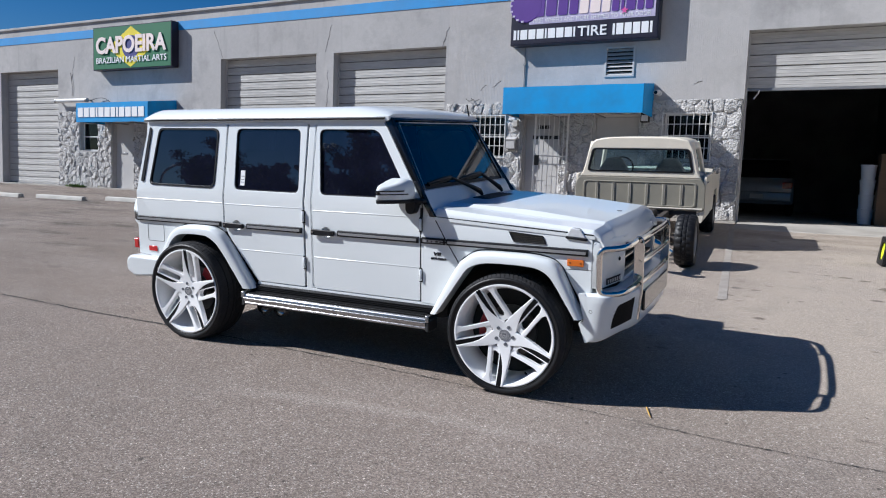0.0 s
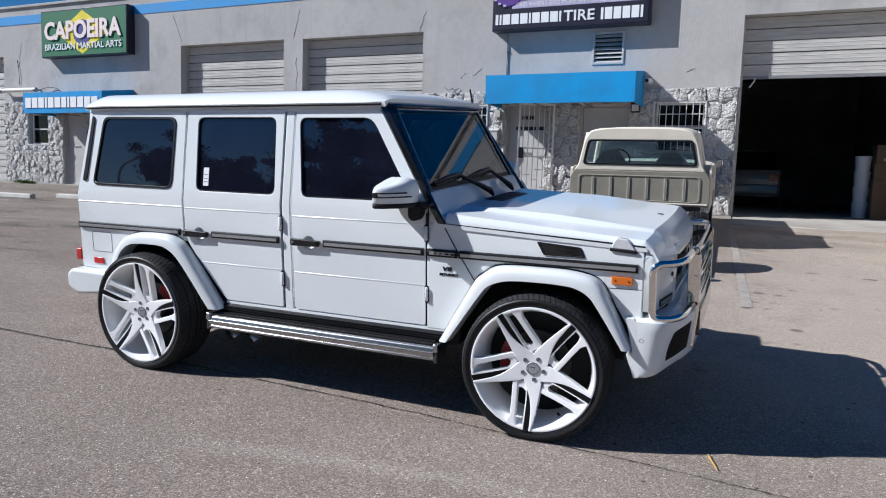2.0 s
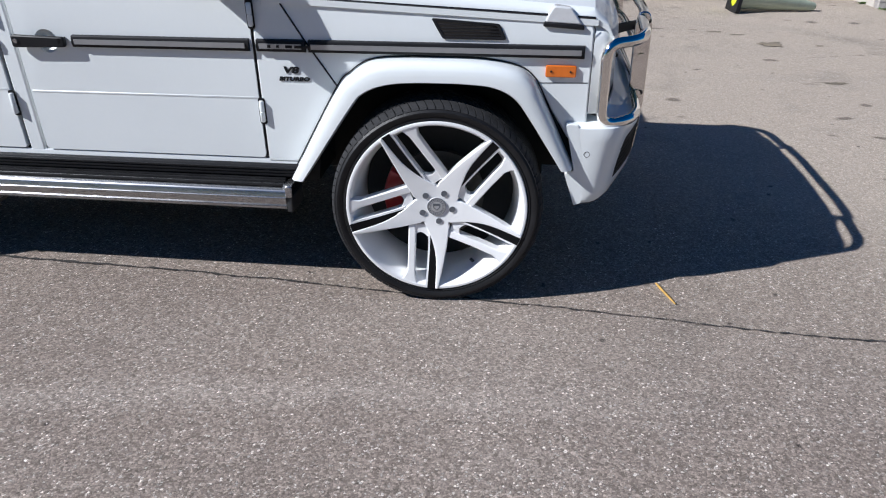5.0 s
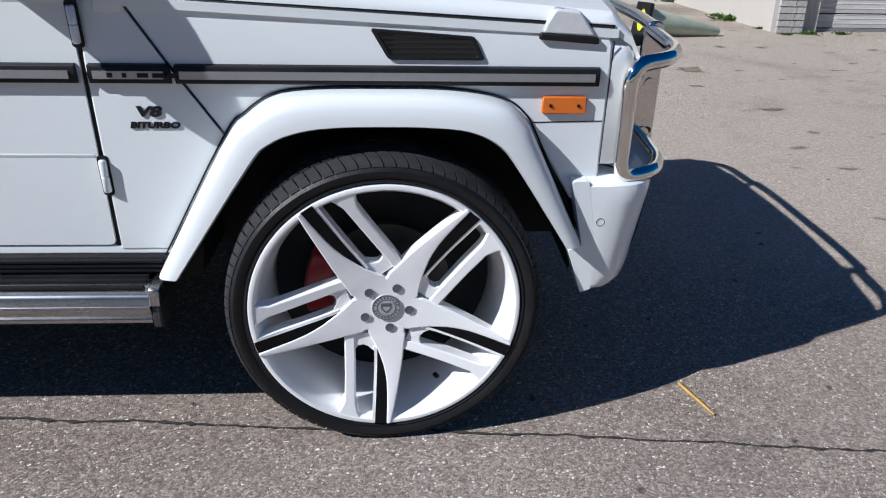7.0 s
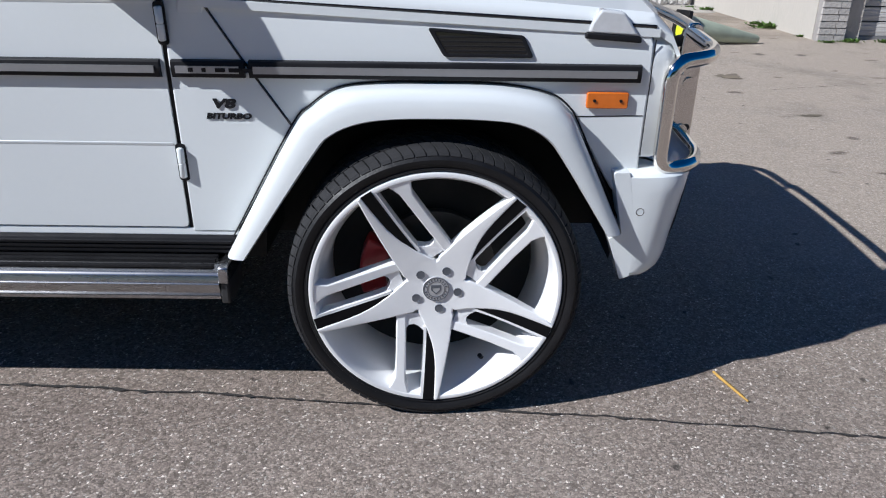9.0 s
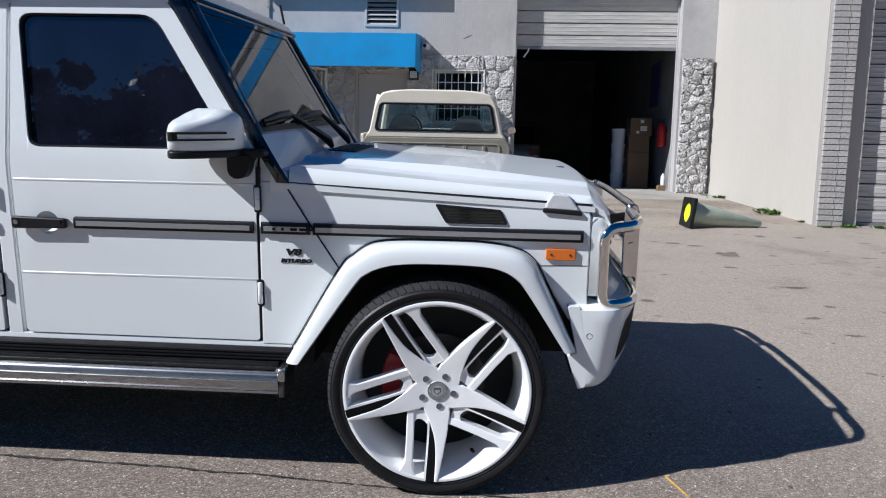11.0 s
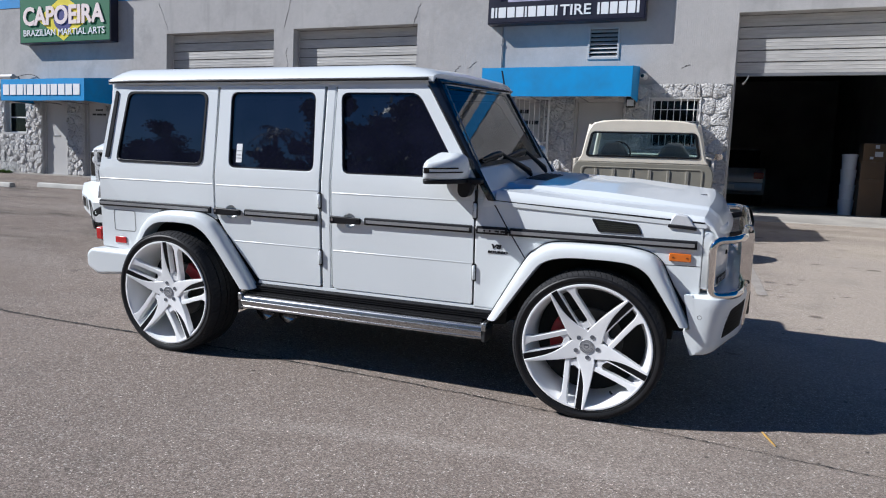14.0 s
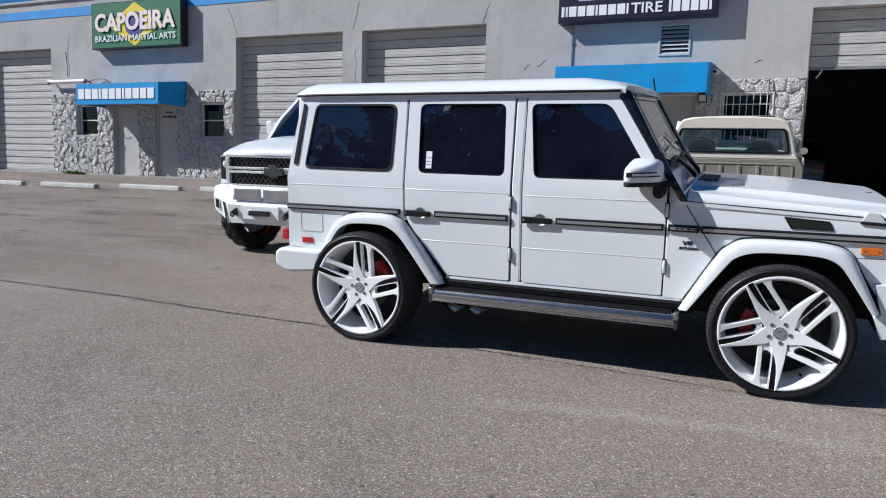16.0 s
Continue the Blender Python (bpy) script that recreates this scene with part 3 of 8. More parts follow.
# ---- ground ----
def ground_sheet():
    """One sheet to the horizon: level on the street side, rising to the buildings, level again behind them."""
    xs = [-900, -300, -100, -40, *span(-30, 14, 44), 40, 100, 300, 900]
    ys = [-900, -300, -100, -40, -20, *span(-12, 0, 24), *span(0.4, 10.4, 25), 14, 40, 100, 300, 900]

    def fn(x, y):
        z = ground_z(y)
        if -12 < y < 10 and -30 < x < 14:
            z += 0.003 * noise.noise((x * 0.35, y * 0.35, 3.0)) * min(1, abs(y) / 3)
        return (x, y, z)
    return sheet(fn, xs, ys)


tagged(part("ground", ground_sheet(), "asphalt", smooth=40), "sun-bleached grey asphalt lot rising gently to the buildings", "ground", kind="structure")


def ribbon(points, widths, lift=0.004):
    """A flat strip along points of the ground, each with its own half width."""
    bm = bmesh.new()
    rows = []
    for i, (x, y) in enumerate(points):
        a, b = points[max(i - 1, 0)], points[min(i + 1, len(points) - 1)]
        d = Vector((b[0] - a[0], b[1] - a[1])).normalized()
        n = Vector((-d.y, d.x)) * widths[i]
        rows.append([bm.verts.new((x + s * n.x, y + s * n.y, ground_z(y + s * n.y) + lift)) for s in (-1, 1)])
    for a, b in zip(rows, rows[1:]):
        bm.faces.new((a[0], a[1], b[1], b[0]))
    return bm


def crack_line(a, b, steps, wobble, width, seed):
    rnd = random.Random(seed)
    pts, w = [], []
    for i in range(steps + 1):
        t = i / steps
        x, y = a[0] + (b[0] - a[0]) * t, a[1] + (b[1] - a[1]) * t
        y += wobble * (noise.noise((x * 0.9, seed, 0)) + 0.5 * noise.noise((x * 5, seed, 4)) + 0.25 * noise.noise((x * 19, seed, 7)) + 0.2 * noise.noise((x * 47, seed, 11)))
        pts.append((x, y))
        w.append(width * (0.25 + 1.1 * rnd.random() ** 2 + 0.5 * abs(noise.noise((x * 2.2, seed, 9)))))
    return pts, w


SEAM = [(-16, 0.3), (-7.2, 0.16), (-5.6, 0.19), (-4.3, 0.14), (-3.4, 0.145), (-1.3, 0.063), (-0.55, 0.01), (0.23, -0.055), (0.85, -0.12), (1.3, -0.155), (2.1, -0.185), (9, -0.5)]
pts, w = [], []
for (xa, ya), (xb, yb) in zip(SEAM, SEAM[1:]):
    q, ww = crack_line((xa, ya), (xb, yb), max(6, int((xb - xa) * 55)), 0.024, 0.0125 if xb < -2 else 0.0068 if xb < -0.5 else 0.0043, 1)
    pts += q[:-1]
    w += ww[:-1]
tagged(part("pavement_seam", ribbon(pts, w, 0.005), "crack"), "long ragged crack along the asphalt seam", "crack", kind="structure")
for a, b, seed in (((-9.5, 1.6), (-6.3, 2.4), 6), ((2.8, 4.2), (6.2, 5.3), 8)):
    pts, w = crack_line(a, b, 70, 0.05, 0.003, seed)
    tagged(part("hairline_crack", ribbon(pts, w, 0.005), "crack"), "fine hairline crack in the asphalt", "crack", kind="structure")
LINES = (((1.02, 3.47), (0.61, 9.3), 0.058),)
for a, b, hw in LINES:
    pts = [(a[0] + (b[0] - a[0]) * t, a[1] + (b[1] - a[1]) * t) for t in span(0, 1, 24)]
    wl = [hw * (0.8 + 0.25 * noise.noise((p[1] * 3, p[0], 2))) for p in pts]
    tagged(part("parking_line", ribbon(pts, wl, 0.0045), "worn_paint"), "worn faded white parking line on asphalt", "parking line", kind="structure")
# dried oil spots before the bay
for x, y, r, flat, seed in ((2.64, 4.74, 0.075, 1.0, 1), (2.42, 5.16, 0.05, 0.4, 2), (2.22, 5.28, 0.055, 0.35, 3), (2.02, 5.35, 0.035, 0.4, 4), (3.08, 4.72, 0.03, 0.6, 5), (2.75, 3.4, 0.09, 0.22, 6)):
    bm = bmesh.new()
    ring = []
    for k in range(40):
        a = 2 * math.pi * k / 40
        rr = r * (0.8 + 0.8 * noise.noise((math.cos(a) * 1.9, math.sin(a) * 1.9, seed)) + 0.5 * noise.noise((math.cos(a) * 7, math.sin(a) * 7, seed)))
        px, py = x + rr * math.cos(a) * 1.7, y + rr * math.sin(a) * 1.5 * flat
        ring.append(bm.verts.new((px, py, ground_z(py) + 0.005)))
    bm.faces.new(ring)
    tagged(part("oil_stain", bm, "darkpatch"), "dried brown oil stain on the asphalt", "stain", kind="structure")
# concrete apron before the open bay
bm = prism([(9.25, ground_z(9.25) + 0.01), (10.5, 0.885), (10.5, 0.6), (9.25, 0.5)], "yz", 0.62, 4.1)
tagged(part("apron", bm, "concrete", bevel=0.01), "stained concrete apron before the open bay", "apron", kind="structure")
bm = box(-30, 0.6, 10.02, 10.3, 0.6, 0.875)
tagged(part("curb_strip", bm, "concrete"), "dirty concrete strip along the wall foot", "pavement", kind="structure")

# ---- front wall ----
WY, WT, TOP, FOOT = 10.24, 0.33, 5.87, 0.7
GARAGES = [(-22.62, -19.62, 4.53), (-12.7, -9.48, 4.535), (-8.94, -5.8, 4.52)]
BAY = (0.58, 3.46, 4.47)
DOORS = [(-17.08, -16.1, 0.86, 2.88), (-15.5, -14.68, 0.86, 2.88), (-3.84, -2.98, 0.88, 2.93), (-2.3, -1.34, 0.88, 2.93)]
WINDOWS = [(-18.54, -17.7, 1.99, 2.86), (-13.91, -13.07, 1.97, 2.88), (-5.18, -4.26, 2.02, 2.94), (-0.86, 0.02, 2.02, 2.95)]


def rect(x0, x1, z0, z1):
    return [(x0, z0), (x1, z0), (x1, z1), (x0, z1)]


openings = [rect(a, b, FOOT + 0.05, t) for a, b, t in GARAGES] + [rect(BAY[0], BAY[1], FOOT + 0.05, BAY[2])]
openings += [rect(*d) for d in DOORS] + [rect(*w) for w in WINDOWS] + [rect(-2.12, -1.52, 3.7, 4.3)]
for wname, xa, xb, mat, words in (("wall_front_west", -30, -5.745, "trimwall", "weathered smooth grey stucco wall with garage doors"), ("wall_front_shop", -5.745, 0.57, "stucco", "grey combed stucco wall of the shop front"), ("wall_front_bay", 0.57, 4.06, "trimwall", "smooth grey stucco wall round the open bay")):
    own = [h for h in openings if xa < h[0][0] < xb]
    tagged(part(wname, panel(rect(xa, xb, FOOT, TOP), own, "xz", WY, WY + WT), mat), words, "wall", kind="structure")
bm = box(-30, 4.06, WY - 0.05, WY + 0.3, TOP, TOP + 0.07)
tagged(part("parapet_cap", bm, "trimwall", bevel=0.01), "pale metal coping on the parapet", "parapet", kind="structure")
bm = box(-30, 4.06, WY - 0.012, WY, 5.41, 5.65)
tagged(part("blue_band", bm, "bluestripe"), "bright blue painted band under the roofline", "trim", kind="structure")
# hairline cracks in the stucco
for x0, z0, x1, z1, seed in ((-12.62, 4.55, -12.95, 5.3, 1), (-9.2, 4.56, -9.02, 5.2, 2), (-5.9, 4.5, -5.75, 4.95, 3), (-18.95, 4.2, -18.8, 4.9, 4), (-9.12, 2.6, -9.1, 4.1, 5), (-4.6, 3.55, -4.42, 3.7, 6), (-4.9, 3.5, -4.78, 3.62, 7), (-0.35, 3.5, -0.22, 3.56, 8)):
    pts = [(x0 + (x1 - x0) * t + 0.05 * noise.noise((t * 6, seed, 1)), WY - 0.002, z0 + (z1 - z0) * t) for t in span(0, 1, 12)]
    tagged(part("wall_crack", tube(pts, [0.0025 + 0.004 * abs(noise.noise((t * 5, seed, 3))) for t in span(0, 1, 12)], 5), "crack"), "thin dark crack in the stucco", "crack", kind="structure")
tagged(part("rear_roof", box(-30, 4.06, WY + WT, 24, 5.6, 5.8), "roomwall"), "flat roof slab behind the parapet", "roof", kind="structure")


def roller_door(x0, x1, z0, z1, y, label, pitch=0.205):
    """A roll-up door: a curtain of ribbed slats between side rails."""
    t = thing("roller_door", label, "garage door", group="garage doors")
    n = max(1, round((z1 - z0) / pitch))
    p = (z1 - z0) / n
    face = [(y - 0.008, 0.008)]
    for k in (0.34, 0.67):
        face += [(y - 0.011, p * k - 0.012), (y - 0.0145, p * k - 0.006), (y - 0.0145, p * k + 0.004), (y - 0.011, p * k + 0.009)]
    prof = [(y + 0.012, 0.004), *face, (y - 0.012, p - 0.02), (y - 0.016, p - 0.014), (y + 0.012, p - 0.008), (y + 0.02, p - 0.008), (y + 0.02, 0.004)]
    first = None
    for i in range(n):
        if first is None:
            bm = prism([(a, b) for a, b in prof], "yz", x0, x1)
            first = part("slat", bm, "slat", t)
            first.location.z = z0
        else:
            s = new("slat", first.data)
            s.parent, s.location = t, (0, 0.004 * math.sin(i * 2.3), z0 + i * p)
    part("backing", box(x0, x1, y + 0.022, y + 0.035, z0, z1), "plastic", t)
    part("bottom_bar", box(x0, x1, y - 0.03, y + 0.03, z0 - 0.05, z0), "wallpaint", t, bevel=0.004)
    for xa in (x0 - 0.03, x1 - 0.03):
        part("rail", box(xa, xa + 0.06, y - 0.045, y - 0.02, FOOT + 0.1, z1), "doorpaint", t, bevel=0.003)
    return t


for a, b, t in GARAGES:
    roller_door(a, b, 0.9, t, WY + 0.25, "closed pale grey ribbed roll-up garage door")
roller_door(BAY[0], BAY[1], 3.42, BAY[2], WY + 0.25, "half-raised pale ribbed roll-up door over a dark bay")


def room(x0, x1, y0, y1, z0, z1, name):
    for side, dims in (("back", (x0, x1, y1, y1 + 0.15)), ("left", (x0 - 0.15, x0, y0, y1)), ("right", (x1, x1 + 0.15, y0, y1))):
        tagged(part("wall_" + name + "_" + side, box(*dims, z0, z1), "roomwall"), "dim painted block wall inside the workshop", "wall", kind="structure")
    tagged(part("floor_" + name, box(x0, x1, y0, y1, z0 - 0.1, z0), "concrete"), "oil-darkened concrete workshop floor", "floor", kind="structure")
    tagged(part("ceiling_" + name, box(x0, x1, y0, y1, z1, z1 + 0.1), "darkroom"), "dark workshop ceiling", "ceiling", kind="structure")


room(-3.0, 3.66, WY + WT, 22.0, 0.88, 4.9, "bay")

tagged(part("wall_rear", box(-30, 16, 24.0, 24.2, 0.4, 5.6), "roomwall"), "plain block wall at the back of the row", "wall", kind="structure")
tagged(part("wall_end", box(-30.2, -30.0, WY, 24.2, 0.4, 5.8), "trimwall"), "plain stucco end wall of the row", "wall", kind="structure")

# ---- office doors and windows ----
def plain_door(x0, x1, z0, z1, label, kick=True):
    t = thing("door", label, "door", group="office doors")
    part("door_frame", panel([(x0, z0), (x0, z1), (x1, z1), (x1, z0)], [rect(x0 + 0.05, x1 - 0.05, z0 + 0.01, z1 - 0.05)], "xz", WY + 0.06, WY + 0.16), "doorpaint", t)
    leaf = part("leaf", box(x0 + 0.055, x1 - 0.055, WY + 0.09, WY + 0.135, z0 + 0.012, z1 - 0.055), "doorpaint", t, bevel=0.003)
    part("handle", lathe([(0.0, -0.06), (0.03, -0.055), (0.033, -0.03), (0.015, -0.02), (0.03, 0.0), (0.0, 0.0)], 12, "y", (x1 - 0.13, WY + 0.09, z0 + 1.0)), "wallpaint", leaf, smooth=40)
    if kick:
        part("letter_slot", box(x0 + 0.3, x0 + 0.55, WY + 0.08, WY + 0.09, z0 + 1.05, z0 + 1.1), "wallpaint", leaf, bevel=0.002)
    return t


d = plain_door(*DOORS[0], "flat grey-painted steel office door")
d = plain_door(*DOORS[1], "grey-painted office door under the blue awning", kick=False)
bars([0.05, 0.04, 0.05, 0.06], 0.015, 0.045, (-15.2, WY + 0.09, 2.62), d, "blackmetal")
bars([0.12, 0.2, 0.14], 0.03, 0.05, (-15.32, WY + 0.09, 2.5), d, "blackmetal")
d = plain_door(*DOORS[2], "grey door with dark address lettering")
bars([0.06, 0.05, 0.06, 0.06], 0.012, 0.075, (-3.52, WY + 0.09, 2.65), d, "blackmetal")
bars([0.13, 0.26, 0.17], 0.035, 0.075, (-3.64, WY + 0.09, 2.43), d, "blackmetal")
plain_door(*DOORS[3], "plain grey office door half hidden by a pickup", kick=False)


def sash_window(x0, x1, z0, z1, label, grille):
    t = thing("window", label, "window", group="office windows")
    fr = part("window_frame", panel(rect(x0, x1, z0, z1), [rect(x0 + 0.04, x1 - 0.04, z0 + 0.04, (z0 + z1) / 2 - 0.015), rect(x0 + 0.04, x1 - 0.04, (z0 + z1) / 2 + 0.015, z1 - 0.04)], "xz", WY + 0.1, WY + 0.15), "white_metal", t)
    for a, b in ((z0 + 0.04, (z0 + z1) / 2 - 0.015), ((z0 + z1) / 2 + 0.015, z1 - 0.04)):
        pane("pane", rect(x0 + 0.04, x1 - 0.04, a, b), WY + 0.12, "darkglass", t)
    part("window_sill", box(x0 - 0.04, x1 + 0.04, WY - 0.05, WY + 0.1, z0 - 0.05, z0), "trimwall", t, bevel=0.006)
    # a dark sheet close behind the panes stands in for the unlit room
    part("unlit_room_sheet", box(x0 - 0.6, x1 + 0.5, WY + 0.36, WY + 0.39, z0 - 0.5, z1 + 0.5), "darkroom", t)
    if grille:
        g = part("window_grille", box(x0 - 0.03, x1 + 0.03, WY - 0.075, WY - 0.06, z1 - 0.02, z1), "white_metal", t)
        for i in range(1, 8):
            x = x0 - 0.03 + (x1 - x0 + 0.06) * i / 8
            part("bar", box(x - 0.007, x + 0.007, WY - 0.08, WY - 0.065, z0 - 0.02, z1 + 0.01), "white_metal", g)
        for xe in (x0 - 0.03, x1 + 0.015):
            part("bar", box(xe, xe + 0.015, WY - 0.082, WY + 0.0, z0 - 0.02, z1 + 0.01), "white_metal", g)
        for z in (z0 - 0.02, z0 + 0.24, z0 + 0.48, z0 + 0.7):
            part("rail", box(x0 - 0.03, x1 + 0.03, WY - 0.077, WY - 0.062, z, z + 0.014), "white_metal", g)
    return t


for i, w in enumerate(WINDOWS):
    sash_window(*w, "dark sash window in a rough stone surround" if i < 2 else "dark office window behind white security bars", i > 1)

# open security gate beside the addressed door
gate = thing("security_gate", "open white barred security gate on the office door", "gate", pose(-2.78, 10.14, 0.92, 0, 0, 205))
part("gate_frame", panel(rect(0, 0.72, 0, 2.02), [rect(0.04, 0.68, 0.04, 1.98)], "xz", -0.015, 0.015), "white_metal", gate)
for i in range(1, 7):
    x = 0.72 * i / 7
    part("bar", box(x - 0.007, x + 0.007, -0.008, 0.008, 0.04, 1.98), "white_metal", gate)
for z in (0.95, 1.12):
    part("rail", box(0.04, 0.68, -0.01, 0.01, z, z + 0.025), "white_metal", gate)
for x, z in ((0.1, 0.35), (0.3, 0.5), (0.2, 0.7), (0.45, 0.6), (0.5, 0.28), (0.32, 0.2)):
    part("rail", box(x, x + 0.16, -0.01, 0.01, z, z + 0.014), "white_metal", gate)
part("lock_box", box(0.6, 0.7, -0.03, 0.03, 0.93, 1.14), "blackmetal", gate, bevel=0.004)


# ---- awnings ----
def awning(x0, x1, z0, z1, label):
    t = thing("awning", label, "awning")
    y0 = WY - 1.0
    bm = bmesh.new()
    nx = 14

    def skin(row, flip):
        vs = []
        for y, z in row:
            vs.append([bm.verts.new((x0 + (x1 - x0) * i / nx, y + 0.008 * noise.noise((i * 0.8, z * 2, 1)), z + (0.012 * noise.noise((i * 0.5, y, 5))))) for i in range(nx + 1)])
        for a, b in zip(vs, vs[1:]):
            for i in range(nx):
                bm.faces.new((a[i], a[i + 1], b[i + 1], b[i]))
        return vs
    vs = skin([(y0, z0), (y0 - 0.005, (z0 + z1) / 2), (y0, z1), (y0 + 0.5, z1 + 0.07), (WY - 0.01, z1 + 0.14)], 0)
    part("canvas", bm, "awning", t, smooth=30)
    for x in (x0, x1):
        part("side_panel", prism([(y0, z0), (y0, z1), (WY - 0.01, z1 + 0.14), (WY - 0.01, z0)], "yz", x - 0.004, x + 0.004), "awning", t)
    for i in range(4):
        x = x0 + 0.01 + (x1 - x0 - 0.02) * i / 3
        part("frame_tube", tube([(x, y0 + 0.02, z0 + 0.01), (x, WY - 0.005, z0 + 0.01)], 0.012, 6), "wallpaint", t)
    part("frame_tube", tube([(x0, y0 + 0.02, z0 + 0.01), (x1, y0 + 0.02, z0 + 0.01)], 0.012, 6), "wallpaint", t)
    return t


a = awning(-17.36, -14.37, 2.77, 3.32, "blue canvas awning with white numerals over office doors")
bars([0.2, 0.2, 0.2, 0.07, 0.2, 0.2, 0.17, 0.07, 0.2, 0.2, 0.2, 0.2], 0.035, 0.27, (-17.26, WY - 1.012, 2.91), a, "white_text", width=2.75)
awning(-3.93, -1.1, 2.86, 3.4, "plain bright blue canvas awning over office doors")


# ---- signs ----
def sign_box(x0, x1, z0, z1, face, label, name="sign"):
    t = thing(name, label, "sign")
    part("cabinet", box(x0, x1, WY - 0.25, WY, z0, z1), "blackface", t, bevel=0.006)
    part("face", box(x0 + 0.03, x1 - 0.03, WY - 0.258, WY - 0.25, z0 + 0.03, z1 - 0.03), face, t)
    return t


s = sign_box(-17.6, -14.3, 4.37, 5.63, "green", "green sign reading CAPOEIRA BRAZILIAN MARTIAL ARTS on the wall")
cx, cz = -15.95, 5.0
part("diamond", prism([(cx, cz - 0.58), (cx + 1.0, cz), (cx, cz + 0.58), (cx - 1.0, cz)], "xz", WY - 0.262, WY - 0.258), "yellow", s)
part("disc", prism([(cx + 0.36 * math.cos(a), cz + 0.33 * math.sin(a)) for a in span(0, 2 * math.pi, 32)[:-1]], "xz", WY - 0.266, WY - 0.262), "navy", s)
lettering("CAPOEIRA", 0.5, 2.95, (-17.43, WY - 0.268, 4.83), s, "pinkwhite", bold=0.034, depth=0.02)
lettering("BRAZILIAN MARTIAL ARTS", 0.17, 2.95, (-17.43, WY - 0.268, 4.56), s, "white_text", bold=0.01)
s = sign_box(-4.13, -1.04, 4.38, 5.75, "blackface", "black wall sign with purple and white tyre shop logo")
part("panel_strip", box(-3.72, -1.12, WY - 0.262, WY - 0.258, 4.8, 5.62), "lilac", s)
part("logo_shape", lathe([(0.0, -0.012), (0.34, -0.012), (0.36, 0.0), (0.0, 0.0)], 28, "y", (-3.8, WY - 0.262, 5.2)), "purple", s)
for i in range(9):
    a = math.pi * (0.55 + 0.11 * i)
    part("logo_shape", box(-3.8 + 0.34 * math.cos(a) - 0.03, -3.8 + 0.34 * math.cos(a) + 0.03, WY - 0.28, WY - 0.274, 5.2 + 0.34 * math.sin(a) - 0.02, 5.2 + 0.34 * math.sin(a) + 0.02), "lilac", s)
for x0, x1, mt in ((-3.65, -3.38, "purple"), (-3.36, -3.12, "purple"), (-3.1, -2.88, "purple"), (-2.86, -2.66, "purple"), (-2.64, -2.44, "pinkwhite"), (-2.42, -2.2, "pinkwhite"), (-2.18, -2.0, "pinkwhite"), (-1.98, -1.82, "purple"), (-1.8, -1.72, "purple"), (-1.7, -1.5, "purple"), (-1.48, -1.34, "purple"), (-1.32, -1.16, "purple")):
    part("logo_shape", prism(fillet([(x0, 4.95), (x1 - 0.02, 4.95), (x1, 5.42), (x0 + 0.02, 5.42)], 0.03, 2), "xz", WY - 0.272, WY - 0.262), mt, s)
star = [((-1.72 + (0.075 if k % 2 == 0 else 0.032) * math.sin(k * math.pi / 5)), 4.95 + (0.075 if k % 2 == 0 else 0.032) * math.cos(k * math.pi / 5)) for k in range(10)]
part("star", prism(star, "xz", WY - 0.28, WY - 0.272), "pink", s)
lettering("TIRES WHEELS AND MORE SHIPPED TO YOUR DOOR", 0.085, 2.45, (-3.65, WY - 0.264, 4.825), s, "white_text", depth=0.004, single=False)
bars([0.06, 0.04, 0.16, 0.16, 0.16, 0.04, 0.16, 0.16, 0.16, 0.04], 0.03, 0.2, (-4.06, WY - 0.258, 4.5), s, "white_text", width=1.35)
lettering("TIRE", 0.2, 0.6, (-2.66, WY - 0.26, 4.5), s, "white_text", bold=0.015)
bars([0.05, 0.15, 0.15, 0.15, 0.15, 0.05], 0.03, 0.22, (-1.94, WY - 0.258, 4.49), s, "white_text", width=0.78)

# ---- wall fixtures ----
v = thing("wall_vent", "white louvred ventilation grille in the stucco", "vent")
part("frame", panel(rect(-2.125, -1.515, 3.69, 4.31), [rect(-2.085, -1.555, 3.73, 4.27)], "xz", WY - 0.02, WY + 0.06), "doorpaint", v, bevel=0.003)
part("backing", box(-2.12, -1.52, WY + 0.12, WY + 0.13, 3.7, 4.3), "blackmetal", v)
for i in range(7):
    z = 3.73 + i * 0.079
    part("louvre", prism([(WY - 0.015, z), (WY - 0.01, z - 0.004), (WY + 0.05, z + 0.05), (WY + 0.045, z + 0.056)], "yz", -2.085, -1.555), "doorpaint", v)
m = thing("mailbox", "small pale metal mailbox on the stone wall", "mailbox")
part("body", box(-4.17, -3.96, WY - 0.16, WY - 0.04, 2.2, 2.42), "doorpaint", m, bevel=0.012)
part("lid", prism([(WY - 0.175, 2.41), (WY - 0.04, 2.47), (WY - 0.04, 2.455), (WY - 0.17, 2.39)], "yz", -4.18, -3.95), "doorpaint", m)
m = thing("junction_box", "small beige electrical box on the wall", "electrical box")
part("body", box(-4.05, -3.93, WY - 0.12, WY - 0.03, 2.68, 2.83), "cream", m, bevel=0.008)
part("cover", box(-4.04, -3.94, WY - 0.128, WY - 0.12, 2.69, 2.82), "cream", m)
m = thing("wall_light", "dark square wall light under the awning", "wall light")
part("housing", box(-1.3, -1.13, WY - 0.16, WY - 0.03, 2.76, 2.96), "blackmetal", m, bevel=0.01)
part("lens", box(-1.28, -1.15, WY - 0.168, WY - 0.16, 2.78, 2.9), "clearlens", m)
m = thing("security_camera", "small white bullet security camera on the wall", "camera")
